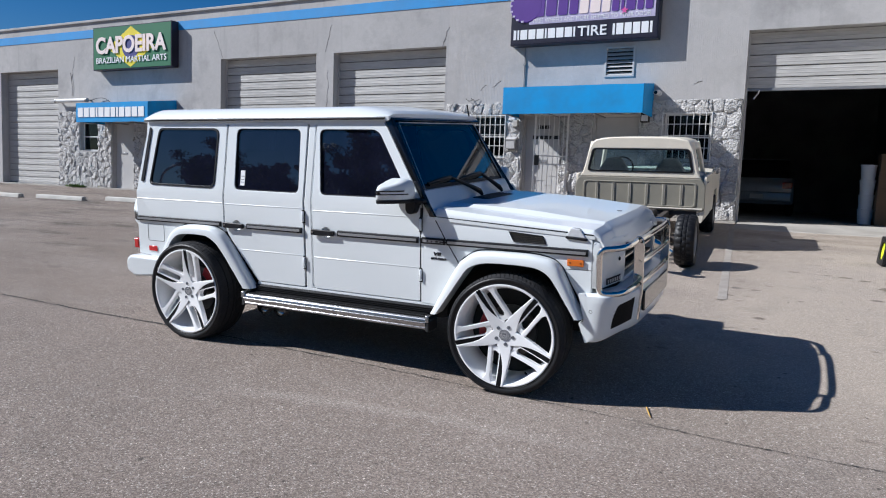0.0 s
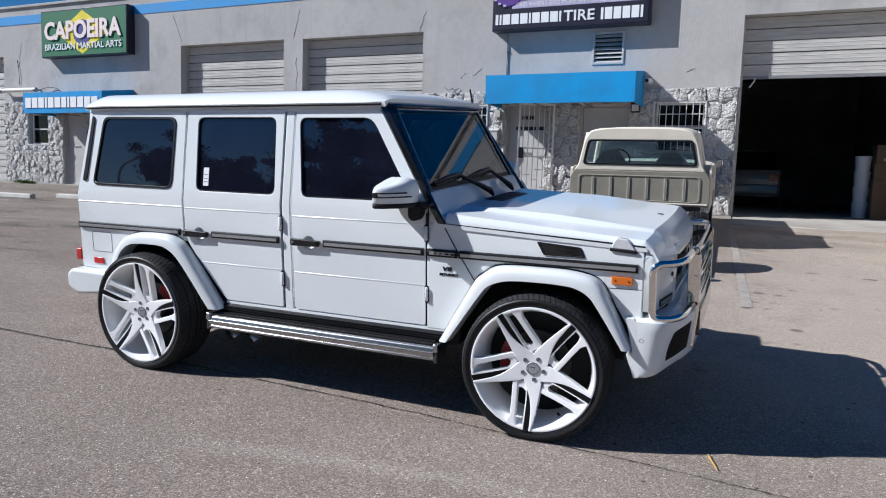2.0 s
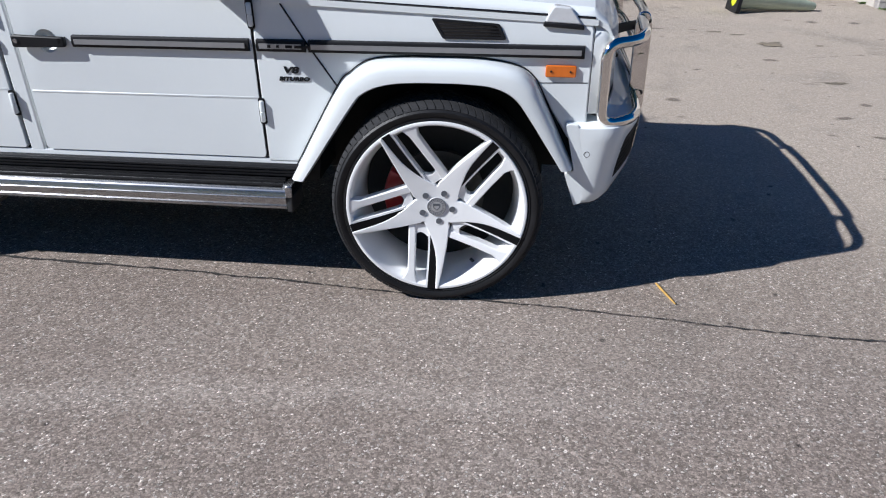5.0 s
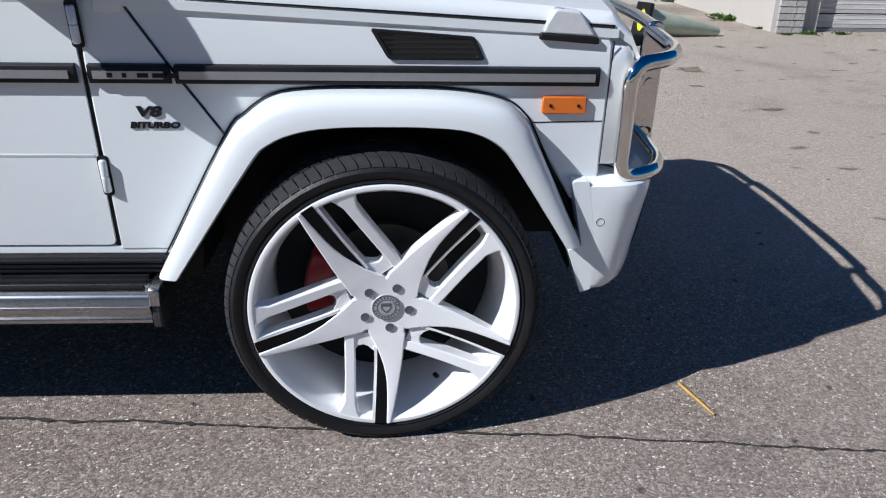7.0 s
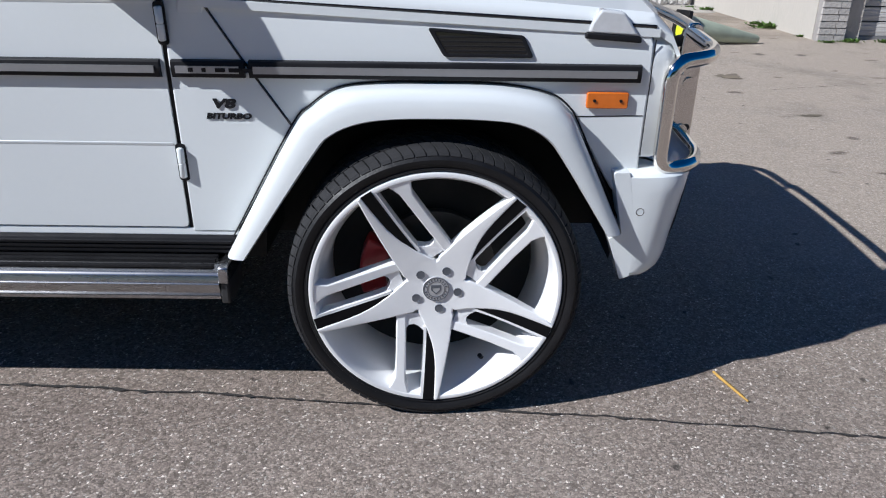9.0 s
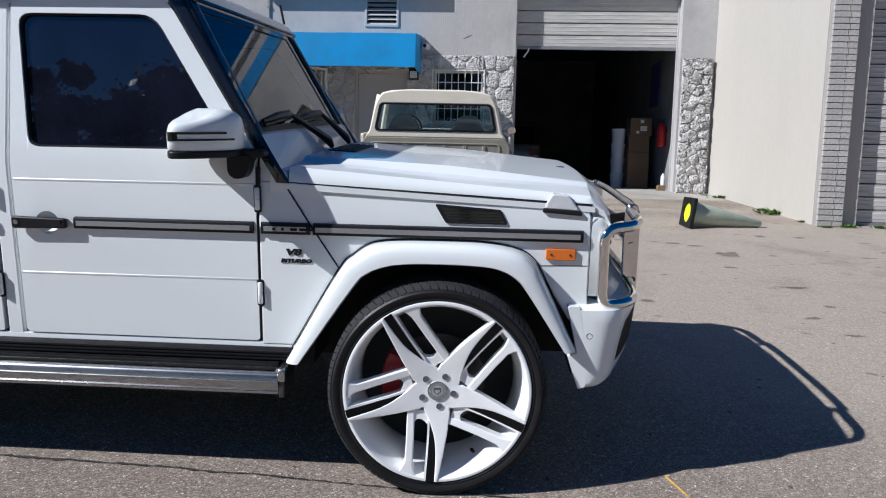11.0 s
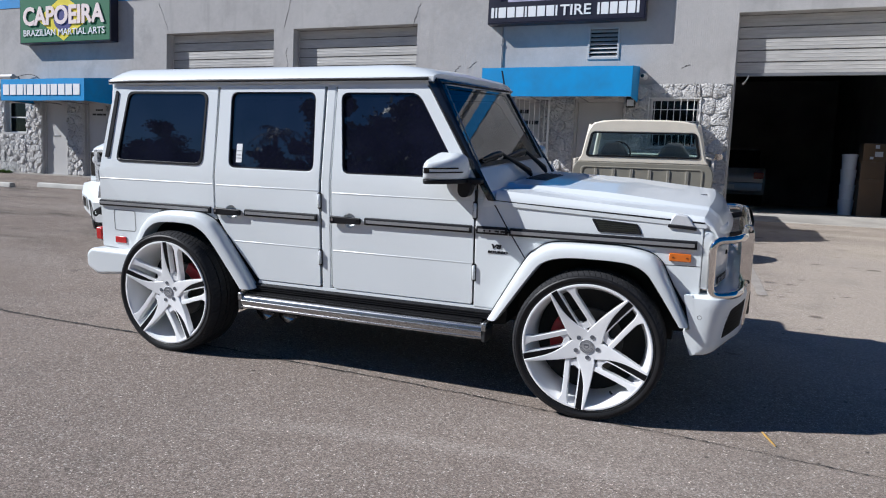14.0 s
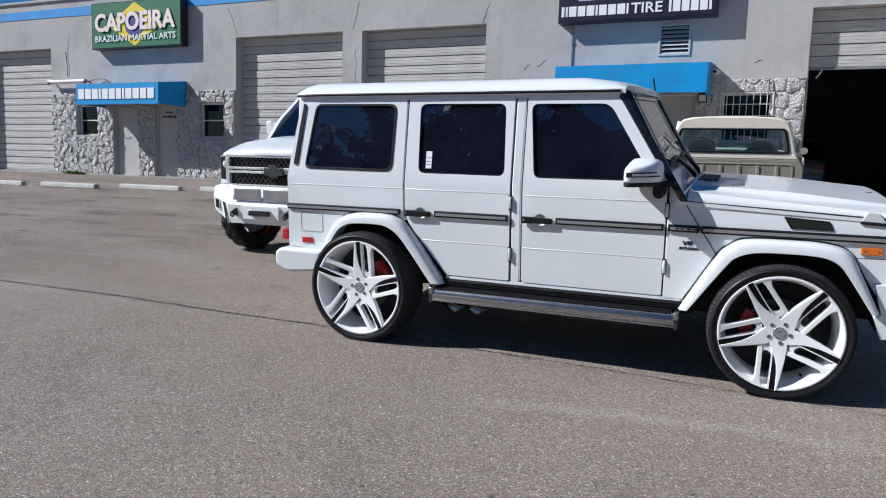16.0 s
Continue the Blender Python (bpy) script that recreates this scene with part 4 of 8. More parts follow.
part("mount", lathe([(0, -0.05), (0.045, -0.05), (0.05, 0), (0, 0)], 14, "y", (-0.99, WY, 3.34)), "white_metal", m, smooth=40)
part("arm", tube([(-0.99, WY - 0.04, 3.34), (-0.99, WY - 0.1, 3.36)], 0.014, 8), "white_metal", m)
part("body", tube([(-1.0, WY - 0.05, 3.36), (-1.02, WY - 0.24, 3.33)], 0.045, 14), "white_metal", m, smooth=40)
part("lens", tube([(-1.02, WY - 0.236, 3.331), (-1.0215, WY - 0.245, 3.33)], 0.034, 14), "gloss_black", m, smooth=40)
m = thing("conduit", "thin grey conduit running down the stucco", "conduit")
part("pipe", tube([(-3.87, WY - 0.02, 4.4), (-3.87, WY - 0.02, 3.45)], 0.013, 8), "wallpaint", m)
part("clamp", box(-3.9, -3.84, WY - 0.035, WY, 4.0, 4.03), "wallpaint", m)
m = thing("conduit", "thin pale conduit beside the office door", "conduit")
part("pipe", tube([(-3.9, WY - 0.05, 2.85), (-3.9, WY - 0.05, 0.92)], 0.016, 8), "doorpaint", m)
m = thing("tube_light", "white tube light fixture on the stucco", "light fixture")
part("housing", tube([(-19.5, WY - 0.16, 3.52), (-18.02, WY - 0.16, 3.52)], 0.06, 12), "white_metal", m, smooth=40)
for x in (-19.5, -18.05):
    part("end_cap", tube([(x - 0.02, WY - 0.16, 3.52), (x + 0.05, WY - 0.16, 3.52)], 0.067, 12), "wallpaint", m, smooth=40)
    part("bracket", box(x, x + 0.04, WY - 0.16, WY, 3.5, 3.54), "wallpaint", m)
m = thing("loose_cable", "thin loose cable hanging on the stucco", "cable")
part("strand", tube(bend([(-17.95, WY - 0.1, 3.52), (-17.6, WY - 0.06, 3.6), (-17.3, WY - 0.03, 3.56), (-17.1, WY - 0.03, 3.42)], 0.2), 0.008, 6), "blackmetal", m)
m = thing("loose_cable", "thin dangling cable beside the garage door", "cable")
part("strand", tube(bend([(-18.98, WY - 0.02, 4.4), (-18.9, WY - 0.025, 4.0), (-18.92, WY - 0.02, 3.7)], 0.2), 0.007, 6), "blackmetal", m)
m = thing("loose_cable", "thin frayed cables on the stucco", "cable")
for dx in (0, 0.14):
    part("strand", tube(bend([(-5.25 + dx, WY - 0.02, 3.32), (-5.15 + dx, WY - 0.04, 3.25), (-5.05 + dx, WY - 0.02, 3.3)], 0.1), 0.006, 6), "blackmetal", m)

# ---- the wing that closes the yard ----
A, B = Vector((4.06, 10.24)), Vector((4.42, 6.9))
bm = bmesh.new()
prism([(A.x, A.y), (B.x, B.y), (B.x + 0.3, B.y), (A.x + 0.3, A.y)], "xy", 0.4, 5.9, bm)
tagged(part("wall_side", bm, "cream"), "smooth cream-painted side wall in full sun", "wall", kind="structure")
tagged(part("wall_wing", panel(rect(4.72, 16.0, 0.3, 5.9), [rect(4.95, 8.2, 0.35, 4.2)], "xz", 6.86, 7.1), "cream"), "cream front wall of the neighbouring unit", "wall", kind="structure")
roller_door(4.95, 8.2, 0.62, 4.2, 7.0, "closed grey ribbed roll-up door of the next unit", 0.17)
tagged(part("wing_roof", prism([(4.06, 10.24), (4.42, 6.9), (4.72, 6.88), (16.0, 6.88), (16.0, 20.0), (4.06, 20.0)], "xy", 5.6, 5.75), "roomwall"), "flat roof slab of the neighbouring unit", "roof", kind="structure")

# ---- street behind the camera, seen in the windows ----
def tree(x, y, h, seed, palm=False):
    rnd = random.Random(seed)
    t = thing("tree", "tall palm tree across the street" if palm else "broad leafy shade tree across the street", "tree", pose(x, y, 0), group="street trees")
    if palm:
        trunk = [(0.15 * math.sin(k * 0.4), 0.1 * math.cos(k * 0.3), h * k / 8) for k in range(9)]
        part("trunk", tube(trunk, [(0.22 - 0.012 * k) * 0.6 for k in range(9)], 9), "bark", t, smooth=50)
        bm = bmesh.new()
        for k in range(22):
            a, lift = rnd.uniform(0, 6.28), rnd.uniform(-0.2, 0.9)
            ln = rnd.uniform(0.75, 1.15)
            pts = [Vector(trunk[-1]) + Vector((math.cos(a) * ln * s, math.sin(a) * ln * s, ln * (lift * s - 0.9 * s * s))) for s in span(0, 1, 8)]
            for i in range(1, 8):
                d = (pts[i + 1] - pts[i - 1]).normalized()
                side = d.cross(Vector((0, 0, 1))).normalized()
                for sg in (-1, 1):
                    tip = pts[i] + side * sg * 0.27 * (1 - i / 11) + d * 0.15 - Vector((0, 0, 0.11))
                    q = [bm.verts.new(v) for v in (pts[i] - d * 0.035, pts[i] + d * 0.035, tip)]
                    bm.faces.new(q)
        part("crown", bm, "treeleaf", t)
        return t
    tops = []
    bm = tube([(0, 0, 0), (0.1, 0.05, h * 0.2), (0, 0.1, h * 0.42)], [0.034 * h, 0.026 * h, 0.02 * h], 9)
    for k in range(7):
        a = k * 0.9 + rnd.random()
        e = Vector((math.cos(a) * h * rnd.uniform(0.2, 0.42), math.sin(a) * h * rnd.uniform(0.2, 0.42), h * rnd.uniform(0.6, 0.9)))
        tube([(0, 0.1, h * 0.36), e * 0.55 + Vector((0, 0, h * 0.12)), e], [0.012 * h, 0.008 * h, 0.003 * h], 6, bm)
        tops.append(e)
    part("trunk", bm, "bark", t, smooth=50)
    # clumps: coarse sprays inside, small leaves round them
    clumps = []
    for k in range(110):
        c = rnd.choice(tops) * rnd.uniform(0.72, 1.0)
        clumps.append((c + Vector((rnd.gauss(0, 1), rnd.gauss(0, 1), rnd.gauss(0, 0.75))) * h * 0.1, rnd.uniform(0.45, 1.0) * h / 11))
    vs, fs = [], []
    for k in range(26000):
        c, r = clumps[k % 110]
        coarse = k % 4 == 0
        g = 0.34 if coarse else 0.5
        p = c + Vector((rnd.gauss(0, g), rnd.gauss(0, g), rnd.gauss(0, g * 0.7))) * r
        u = Vector((rnd.gauss(0, 1), rnd.gauss(0, 1), rnd.gauss(0, 0.6))).normalized()
        w = u.orthogonal() * 0.6
        s = (rnd.uniform(0.25, 0.42) if coarse else rnd.uniform(0.06, 0.12)) * h / 11
        n0 = len(vs)
        vs += [p - u * s, p + w * s, p + u * s, p - w * s]
        fs.append((n0, n0 + 1, n0 + 2, n0 + 3))
    me = bpy.data.meshes.new("crown")
    me.from_pydata([tuple(v) for v in vs], [], fs)
    me.materials.append(M["treeleaf"])
    ob = new("crown", me)
    ob.parent = t
    return t


for i, (x, y, h, pl) in enumerate(((-17.3, -15.5, 4.9, 0), (-15.7, -15.2, 4.7, 0), (-13.1, -15, 4.9, 1), (-11.0, -15, 4.9, 0), (-9.0, -14.5, 5.6, 0), (-6.6, -15, 6.0, 0), (-3.5, -15, 5.9, 0), (-0.5, -16, 5.6, 0), (3, -15, 6, 0), (7.5, -16, 5.6, 0))):
    tree(x, y, h, 20 + i, bool(pl))
lamp_post = thing("street_lamp", "grey street lamp with a curved arm across the street", "street lamp", pose(-27.6, -21, 0))
part("pole", tube(bend([(0, 0, 0), (0, 0, 4.9), (1.1, 0, 5.3)], 0.6), 0.06, 10), "wallpaint", lamp_post, smooth=50)
part("head", prism(fillet([(1.0, 5.2), (1.55, 5.34), (1.55, 5.42), (1.0, 5.36)], 0.03), "xz", -0.11, 0.11), "wallpaint", lamp_post)
part("base", lathe([(0, 0), (0.2, 0), (0.18, 0.25), (0.09, 0.35), (0, 0.35)], 14, "z"), "wallpaint", lamp_post, smooth=40)

# ---- the white four-by-four ----
ROLL = math.degrees(math.atan(GROUND_SLOPE))
CW = 1.86
suv = thing("off_road_car", "boxy white four-door off-road car with huge white rims", "car", pose(0, 0, 0, ROLL, 0, 0))


def tuck(bm, k=0.166):
    for v in bm.verts:
        if v.co.z > 1.2:
            v.co.y += k * (v.co.z - 1.2)
    return bm


def mirrored(bm):
    out = bm.copy()
    for v in out.verts:
        v.co.y = CW - v.co.y
    return out


def both(name, bm, material, parent, label="", smooth=None, bevel=0.0, seg=2):
    """The same part on either flank; returns the near and the far one."""
    far = mirrored(bm)
    return part(name, bm, material, parent, label, smooth, bevel, seg), part(name, far, material, parent, label, smooth, bevel, seg)


BS, PT = 0.085, 0.035
CUTS = (1.2, 1.3, 1.5)


def bead(bm, x0, x1, z, r=0.0016):
    prism([(BS + 0.004, z - 0.012), (BS - r, z - 0.002), (BS - r, z + 0.003), (BS + 0.004, z + 0.01)], "yz", x0, x1, bm)
    return bm


F_OUT = [(-0.585, 0.475), (-0.388, 0.817), (-0.33, 0.882), (-0.26, 0.928), (-0.16, 0.944), (0.0, 0.947), (0.16, 0.944), (0.28, 0.922), (0.335, 0.885), (0.372, 0.825), (0.502, 0.56)]
F_IN = [(-0.527, 0.475), (-0.322, 0.77), (-0.266, 0.83), (-0.19, 0.86), (-0.1, 0.871), (0.0, 0.873), (0.1, 0.872), (0.2, 0.862), (0.273, 0.826), (0.327, 0.76), (0.457, 0.56)]
R_OUT = [(-3.25, 0.62), (-3.15, 0.8), (-3.09, 0.88), (-3.02, 0.93), (-2.92, 0.956), (-2.78, 0.962), (-2.64, 0.955), (-2.55, 0.92), (-2.49, 0.87), (-2.4, 0.76), (-2.2, 0.48)]
R_IN = [(-3.18, 0.62), (-3.09, 0.77), (-3.04, 0.83), (-2.97, 0.87), (-2.88, 0.882), (-2.78, 0.884), (-2.67, 0.878), (-2.6, 0.85), (-2.545, 0.81), (-2.46, 0.71), (-2.29, 0.48)]

# doors
FD = fillet([(-1.632, 0.535), (-0.698, 0.535), (-0.694, 1.262), (-1.035, 1.8), (-1.632, 1.8)], [0.022, 0.014, 0.01, 0.05, 0.03], 3)
FH = fillet([(-1.56, 1.258), (-0.778, 1.26), (-1.083, 1.745), (-1.605, 1.747)], [0.045, 0.03, 0.06, 0.05])
RD = [(-2.195, 0.535), (-1.722, 0.535), (-1.722, 1.8), (-2.522, 1.8), (-2.527, 0.98), (-2.5, 0.905), (-2.41, 0.785)]
RD = fillet(RD, [0.02, 0.014, 0.03, 0.03, 0.03, 0.02, 0.02], 3)
RH = fillet([(-2.42, 1.265), (-1.768, 1.262), (-1.785, 1.75), (-2.43, 1.752)], 0.05)
QP = [(-2.54, 0.975), (-2.54, 1.8), (-3.45, 1.8), (-3.5, 1.55), (-3.555, 1.2), (-3.565, 0.66), (-3.27, 0.64), *R_OUT[1:8], (-2.52, 0.915)]
QH = fillet([(-3.395, 1.278), (-2.638, 1.272), (-2.625, 1.752), (-3.315, 1.757)], [0.05, 0.06, 0.06, 0.05])
for sheet_name, outer, hole, beads in (("front_door", FD, FH, ((-1.625, -0.705, 0.776), (-1.625, -0.7, 1.136))), ("rear_door", RD, RH, ((-2.39, -1.73, 0.78), (-2.515, -1.73, 1.146)))):
    cup_x = -1.507 if sheet_name == "front_door" else -2.4
    cup = [(cup_x + 0.046 * math.cos(a), 0.973 + 0.044 * math.sin(a)) for a in span(0, 2 * math.pi, 24)[:-1]]
    bm = panel(outer, [hole, cup], "xz", BS, BS + PT, CUTS)
    for b in beads:
        bead(bm, *b)
    tuck(bm)
    near, far = both(sheet_name, bm, "carwhite", suv, bevel=0.006)
    for side, own in ((0, near), (1, far)):
        cx, cz = sum(p[0] for p in hole) / len(hole), sum(p[1] for p in hole) / len(hole)
        inner = [(cx + (x - cx) * 0.98, cz + (z - cz) * 0.97) for x, z in hole]
        g = tuck(panel(hole, [inner], "xz", BS + 0.006, BS + 0.02, CUTS))
        if side:
            g = mirrored(g)
        part("window_seal", g, "trimblack", own)
        pane("window_pane", [(cx + (x - cx) * 0.99, cz + (z - cz) * 0.985) for x, z in hole], BS + 0.016, "tint", own, "dark tinted glass", tuck, bool(side))
# sticker in the rear door's window
st = tuck(box(-2.37, -2.325, BS + 0.012, BS + 0.0145, 1.3, 1.42))
sticker = part("window_sticker", st, "white_text", suv, "small white paper sticker")
for z in (1.325, 1.345, 1.372):
    part("sticker_bar", tuck(box(-2.366, -2.329, BS + 0.0112, BS + 0.0122, z, z + 0.005)), "wallpaint", sticker)
bm = panel(fillet(QP, [0, 0.03, 0.06] + [0] * (len(QP) - 3), 3), [QH], "xz", BS, BS + PT, CUTS)
tuck(bm)
both("rear_quarter_panel", bm, "carwhite", suv, bevel=0.006)
both("side_bead", bead(bmesh.new(), -3.55, -2.55, 1.15), "carwhite", suv)
cx, cz = -3.0, 1.52
inner = [(cx + (x - cx) * 0.968, cz + (z - cz) * 0.95) for x, z in QH]
both("window_seal", tuck(panel([(cx + (x - cx) * 1.012, cz + (z - cz) * 1.018) for x, z in QH], [inner], "xz", BS - 0.006, BS + 0.012, CUTS)), "trimblack", suv, bevel=0.003)
for side in (False, True):
    pane("window_pane", [(cx + (x - cx) * 0.97, cz + (z - cz) * 0.95) for x, z in QH], BS + 0.004, "tint", suv, "dark tinted glass", tuck, side)
both("pillar_vent", tuck(prism(fillet([(-3.5, 1.3), (-3.462, 1.3), (-3.405, 1.75), (-3.43, 1.77)], 0.012, 2), "xz", BS - 0.008, BS + 0.01)), "trimblack", suv)
# pillars behind the door gaps, black in place of shade so that the shut lines read dark
for xa, xb in ((-2.56, -2.5), (-1.76, -1.6)):
    bm = box(xa, xb, BS + 0.022, BS + 0.05, 0.53, 1.78)
    bmesh.ops.bisect_plane(bm, geom=bm.verts[:] + bm.edges[:] + bm.faces[:], plane_co=(0, 0, 1.2), plane_no=(0, 0, 1))
    both("door_jamb", tuck(bm), "gloss_black", suv)
bm = box(-1.7105, -1.645, BS + 0.004, BS + 0.03, 0.5, 1.8)
bmesh.ops.bisect_plane(bm, geom=bm.verts[:] + bm.edges[:] + bm.faces[:], plane_co=(0, 0, 1.2), plane_no=(0, 0, 1))
both("centre_pillar", tuck(bm), "carwhite", suv, bevel=0.008)

# front wings
FW = [(-0.688, 0.52), (-0.565, 0.52), (-0.386, 0.822), *F_OUT[2:10], (0.475, 0.66), (0.5405, 0.66), (0.5405, 1.05), (0.525, 1.082), (0.0, 1.112), (-0.63, 1.15), (-0.685, 1.15)]


def wing_lean(bm):
    """Above the side strip the wing leans inwards."""
    for v in bm.verts:
        v.co.y += max(0.0, 0.12 * (v.co.z - 1.005))
    return bm


bm = wing_lean(panel(FW, [], "xz", BS, BS + PT, (1.005,)))
both("front_wing", bm, "carwhite", suv, bevel=0.006)
tops = sheet(lambda u, v: (u, BS + 0.004 + v, (1.15 - 0.06 * (u + 0.63) / 1.17) - 0.004 + 0.03 * v), span(-0.62, 0.55, 8), [0.0, 0.02, 0.06, 0.1], 0.02)
both("wing_top", tops, "carwhite", suv, smooth=40)
both("wing_seam", wing_lean(tube([(-0.602, BS - 0.001, 1.16), (-0.5, BS - 0.001, 1.005), (-0.385, BS - 0.001, 0.83)], 0.0035, 6)), "gloss_black", suv)
both("cowl_corner", wing_lean(prism([(-0.685, 1.12), (-0.575, 1.12), (-0.58, 1.16), (-0.65, 1.268), (-0.685, 1.268)], "xz", BS + 0.003, BS + 0.03)), "carwhite", suv, bevel=0.002)
bm = prism([(-0.66, 1.1), (-0.578, 1.1), (-0.578, 1.178), (-0.592, 1.19), (-0.635, 1.205)], "xz", BS + 0.012, CW - BS - 0.012)
part("scuttle", bm, "carwhite", suv, bevel=0.01)
# wing vents
V = [(-0.03, 1.082), (0.212, 1.066), (0.238, 1.013), (0.012, 1.013)]
near_v, far_v = both("wing_vent", wing_lean(panel(fillet(V, 0.008, 2), [fillet([(-0.012, 1.073), (0.204, 1.059), (0.222, 1.021), (0.02, 1.021)], 0.006, 2)], "xz", BS - 0.007, BS + 0.003)), "trimblack", suv, bevel=0.002)
part("vent_mesh", wing_lean(prism([(-0.02, 1.078), (0.208, 1.062), (0.23, 1.017), (0.016, 1.017)], "xz", BS - 0.002, BS)), "gloss_black", near_v)
for i in range(4):
    z = 1.026 + i * 0.011
    part("vent_slat", wing_lean(box(0.02 - i * 0.008, 0.22 - i * 0.004, BS - 0.005, BS - 0.001, z, z + 0.003)), "trimblack", near_v)
# protective strips
for x0, x1 in ((-3.555, -2.565), (-2.285, -1.735), (-1.395, -0.705), (-0.675, -0.492), (-0.48, 0.512)):
    near_s, far_s = both("side_strip", prism(fillet([(BS + 0.002, 0.953), (BS - 0.014, 0.956), (BS - 0.018, 0.977), (BS - 0.014, 0.997), (BS + 0.002, 1.0)], 0.003, 2), "yz", x0, x1), "trimblack", suv)
    part("strip_inlay", box(x0 + 0.012, x1 - 0.012, BS - 0.021, BS - 0.016, 0.9675, 0.9855), "silverstripe", near_s)
    if x0 == -0.675:
        for k, w in enumerate((0.012, 0.01, 0.025, 0.03, 0.025)):
            part("badge_bar", box(-0.63 + 0.034 * k, -0.63 + 0.034 * k + w, BS - 0.023, BS - 0.021, 0.9715, 0.9815), "trimblack", near_s)
lettering("V8", 0.026, 0.06, (-0.585, BS, 0.874), suv, "trimblack", name="model_badge", depth=0.0035, bold=0.045, shear=0.18)
lettering("BITURBO", 0.016, 0.118, (-0.606, BS, 0.846), suv, "trimblack", name="model_badge", depth=0.0035, bold=0.045, shear=0.18)
# handles
for x in (-2.525, -1.632):
    hn = part("door_handle", prism(fillet([(x, 0.952), (x + 0.215, 0.956), (x + 0.215, 0.994), (x, 1.0)], 0.012, 3), "xz", BS - 0.03, BS - 0.012), "trimblack", suv, "black pull handle", bevel=0.006)
    part("handle_cup", lathe([(0.0, 0.026), (0.02, 0.024), (0.036, 0.014), (0.047, 0.001), (0.05, 0.012), (0.03, 0.034), (0.0, 0.034)], 28, "y", (x + 0.125, BS, 0.973)), "carwhite", hn, "white recessed finger cup", smooth=40)
    for dx in (0.012, 0.19):
        part("handle_foot", box(x + dx, x + dx + 0.014, BS - 0.03, BS, 0.968, 0.99), "gloss_black", hn)
    part("lock_button", lathe([(0.0, -0.034), (0.009, -0.034), (0.011, -0.028), (0.0, -0.028)], 12, "y", (x + 0.02, BS, 0.978)), "alu", hn)
# black strips as the shade in the shut lines, hinges on black shade plates
both("door_gap_shade", box(-0.698, -0.681, BS + 0.006, BS + 0.03, 0.53, 1.2), "trimblack", suv)
for x in (-0.688, -1.718):
    for z in (1.085, 0.725):
        hinge = part("door_hinge", tube([(x, BS - 0.006, z + d) for d in (-0.042, -0.039, -0.002, 0.0, 0.002, 0.039, 0.042)], [0.006, 0.0095, 0.0095, 0.007, 0.0095, 0.0095, 0.006], 14), "carwhite", suv, smooth=50)
        part("hinge_gap_shade", prism(fillet([(x - 0.014, z - 0.052), (x + 0.014, z - 0.052), (x + 0.014, z + 0.052), (x - 0.014, z + 0.052)], 0.01, 3), "xz", BS - 0.0015, BS + 0.002), "trimblack", hinge)

# wheel arch flares
def smoothed(pts, seg=4):
    """A softer line through the same points."""
    P = [Vector(p) for p in pts]
    P = [P[0] * 2 - P[1]] + P + [P[-1] * 2 - P[-2]]
    out = []
    for a, b, c, d in zip(P, P[1:], P[2:], P[3:]):
        for k in range(seg):
            t = k / seg
            out.append(tuple(0.5 * (2 * b + (c - a) * t + (2 * a - 5 * b + 4 * c - d) * t * t + (3 * b - a - 3 * c + d) * t ** 3)))
    return out + [tuple(P[-2])]


for out, inn in ((F_OUT, F_IN), (R_OUT, R_IN)):
    mid_x = out[5][0]
    out, inn = smoothed(out), smoothed(inn)
    bm = bmesh.new()
    rows = []
    for (xo, zo), (xi, zi) in zip(out, inn):
        prof = [(xo + (xi - xo) * k, y, zo + (zi - zo) * k) for k, y in ((0, BS + 0.006), (0.03, 0.042), (0.09, 0.022), (0.2, 0.009), (0.42, 0.001), (0.7, -0.003), (0.94, -0.004), (1, 0.006), (1, 0.11))]
        rows.append([bm.verts.new(p) for p in prof])
    for a, b in zip(rows, rows[1:]):
        for k in range(len(a) - 1):
            bm.faces.new((a[k], a[k + 1], b[k + 1], b[k]))
    for r in (rows[0], rows[-1]):
        bm.faces.new(r)
    both("wheel_flare", bm, "carwhite", suv, smooth=45)
    both("flare_seal", tube([(x + (x - mid_x) * 0.012, BS - 0.003, z + 0.004) for x, z in out], 0.0025, 6), "trimblack", suv)

# dark inner body with wheel wells
ARC = lambda cx: [(cx - 0.5 * math.cos(a), 0.43 + 0.475 * math.sin(a)) for a in span(0, math.pi, 14)]
UB = [(-3.5, 0.62), (-3.36, 0.55), *ARC(-2.85), (-2.3, 0.42), (-0.55, 0.42), *ARC(0.0), (0.52, 0.55), (0.52, 1.08), (-0.6, 1.1), (-0.68, 1.12), (-0.7, 1.19), (-3.5, 1.19)]
part("inner_body", prism(UB, "xz", BS + PT + 0.004, CW - BS - PT - 0.004), "underbody", suv)
part("chassis_frame", box(-3.3, 0.4, 0.45, 1.41, 0.36, 0.5), "underbody", suv)
for x in (0.0, -2.85):
    both("wheel_liner", prism([(x - 0.52, 0.44), *[(x - 0.52 * math.cos(a), 0.44 + 0.49 * math.sin(a)) for a in span(0.05, math.pi - 0.05, 14)], (x + 0.52, 0.44)], "xz", 0.36, 0.38), "underbody", suv)
    part("axle", tube([(x, 0.16, 0.4), (x, CW - 0.16, 0.4)], 0.05, 10), "underbody", suv)
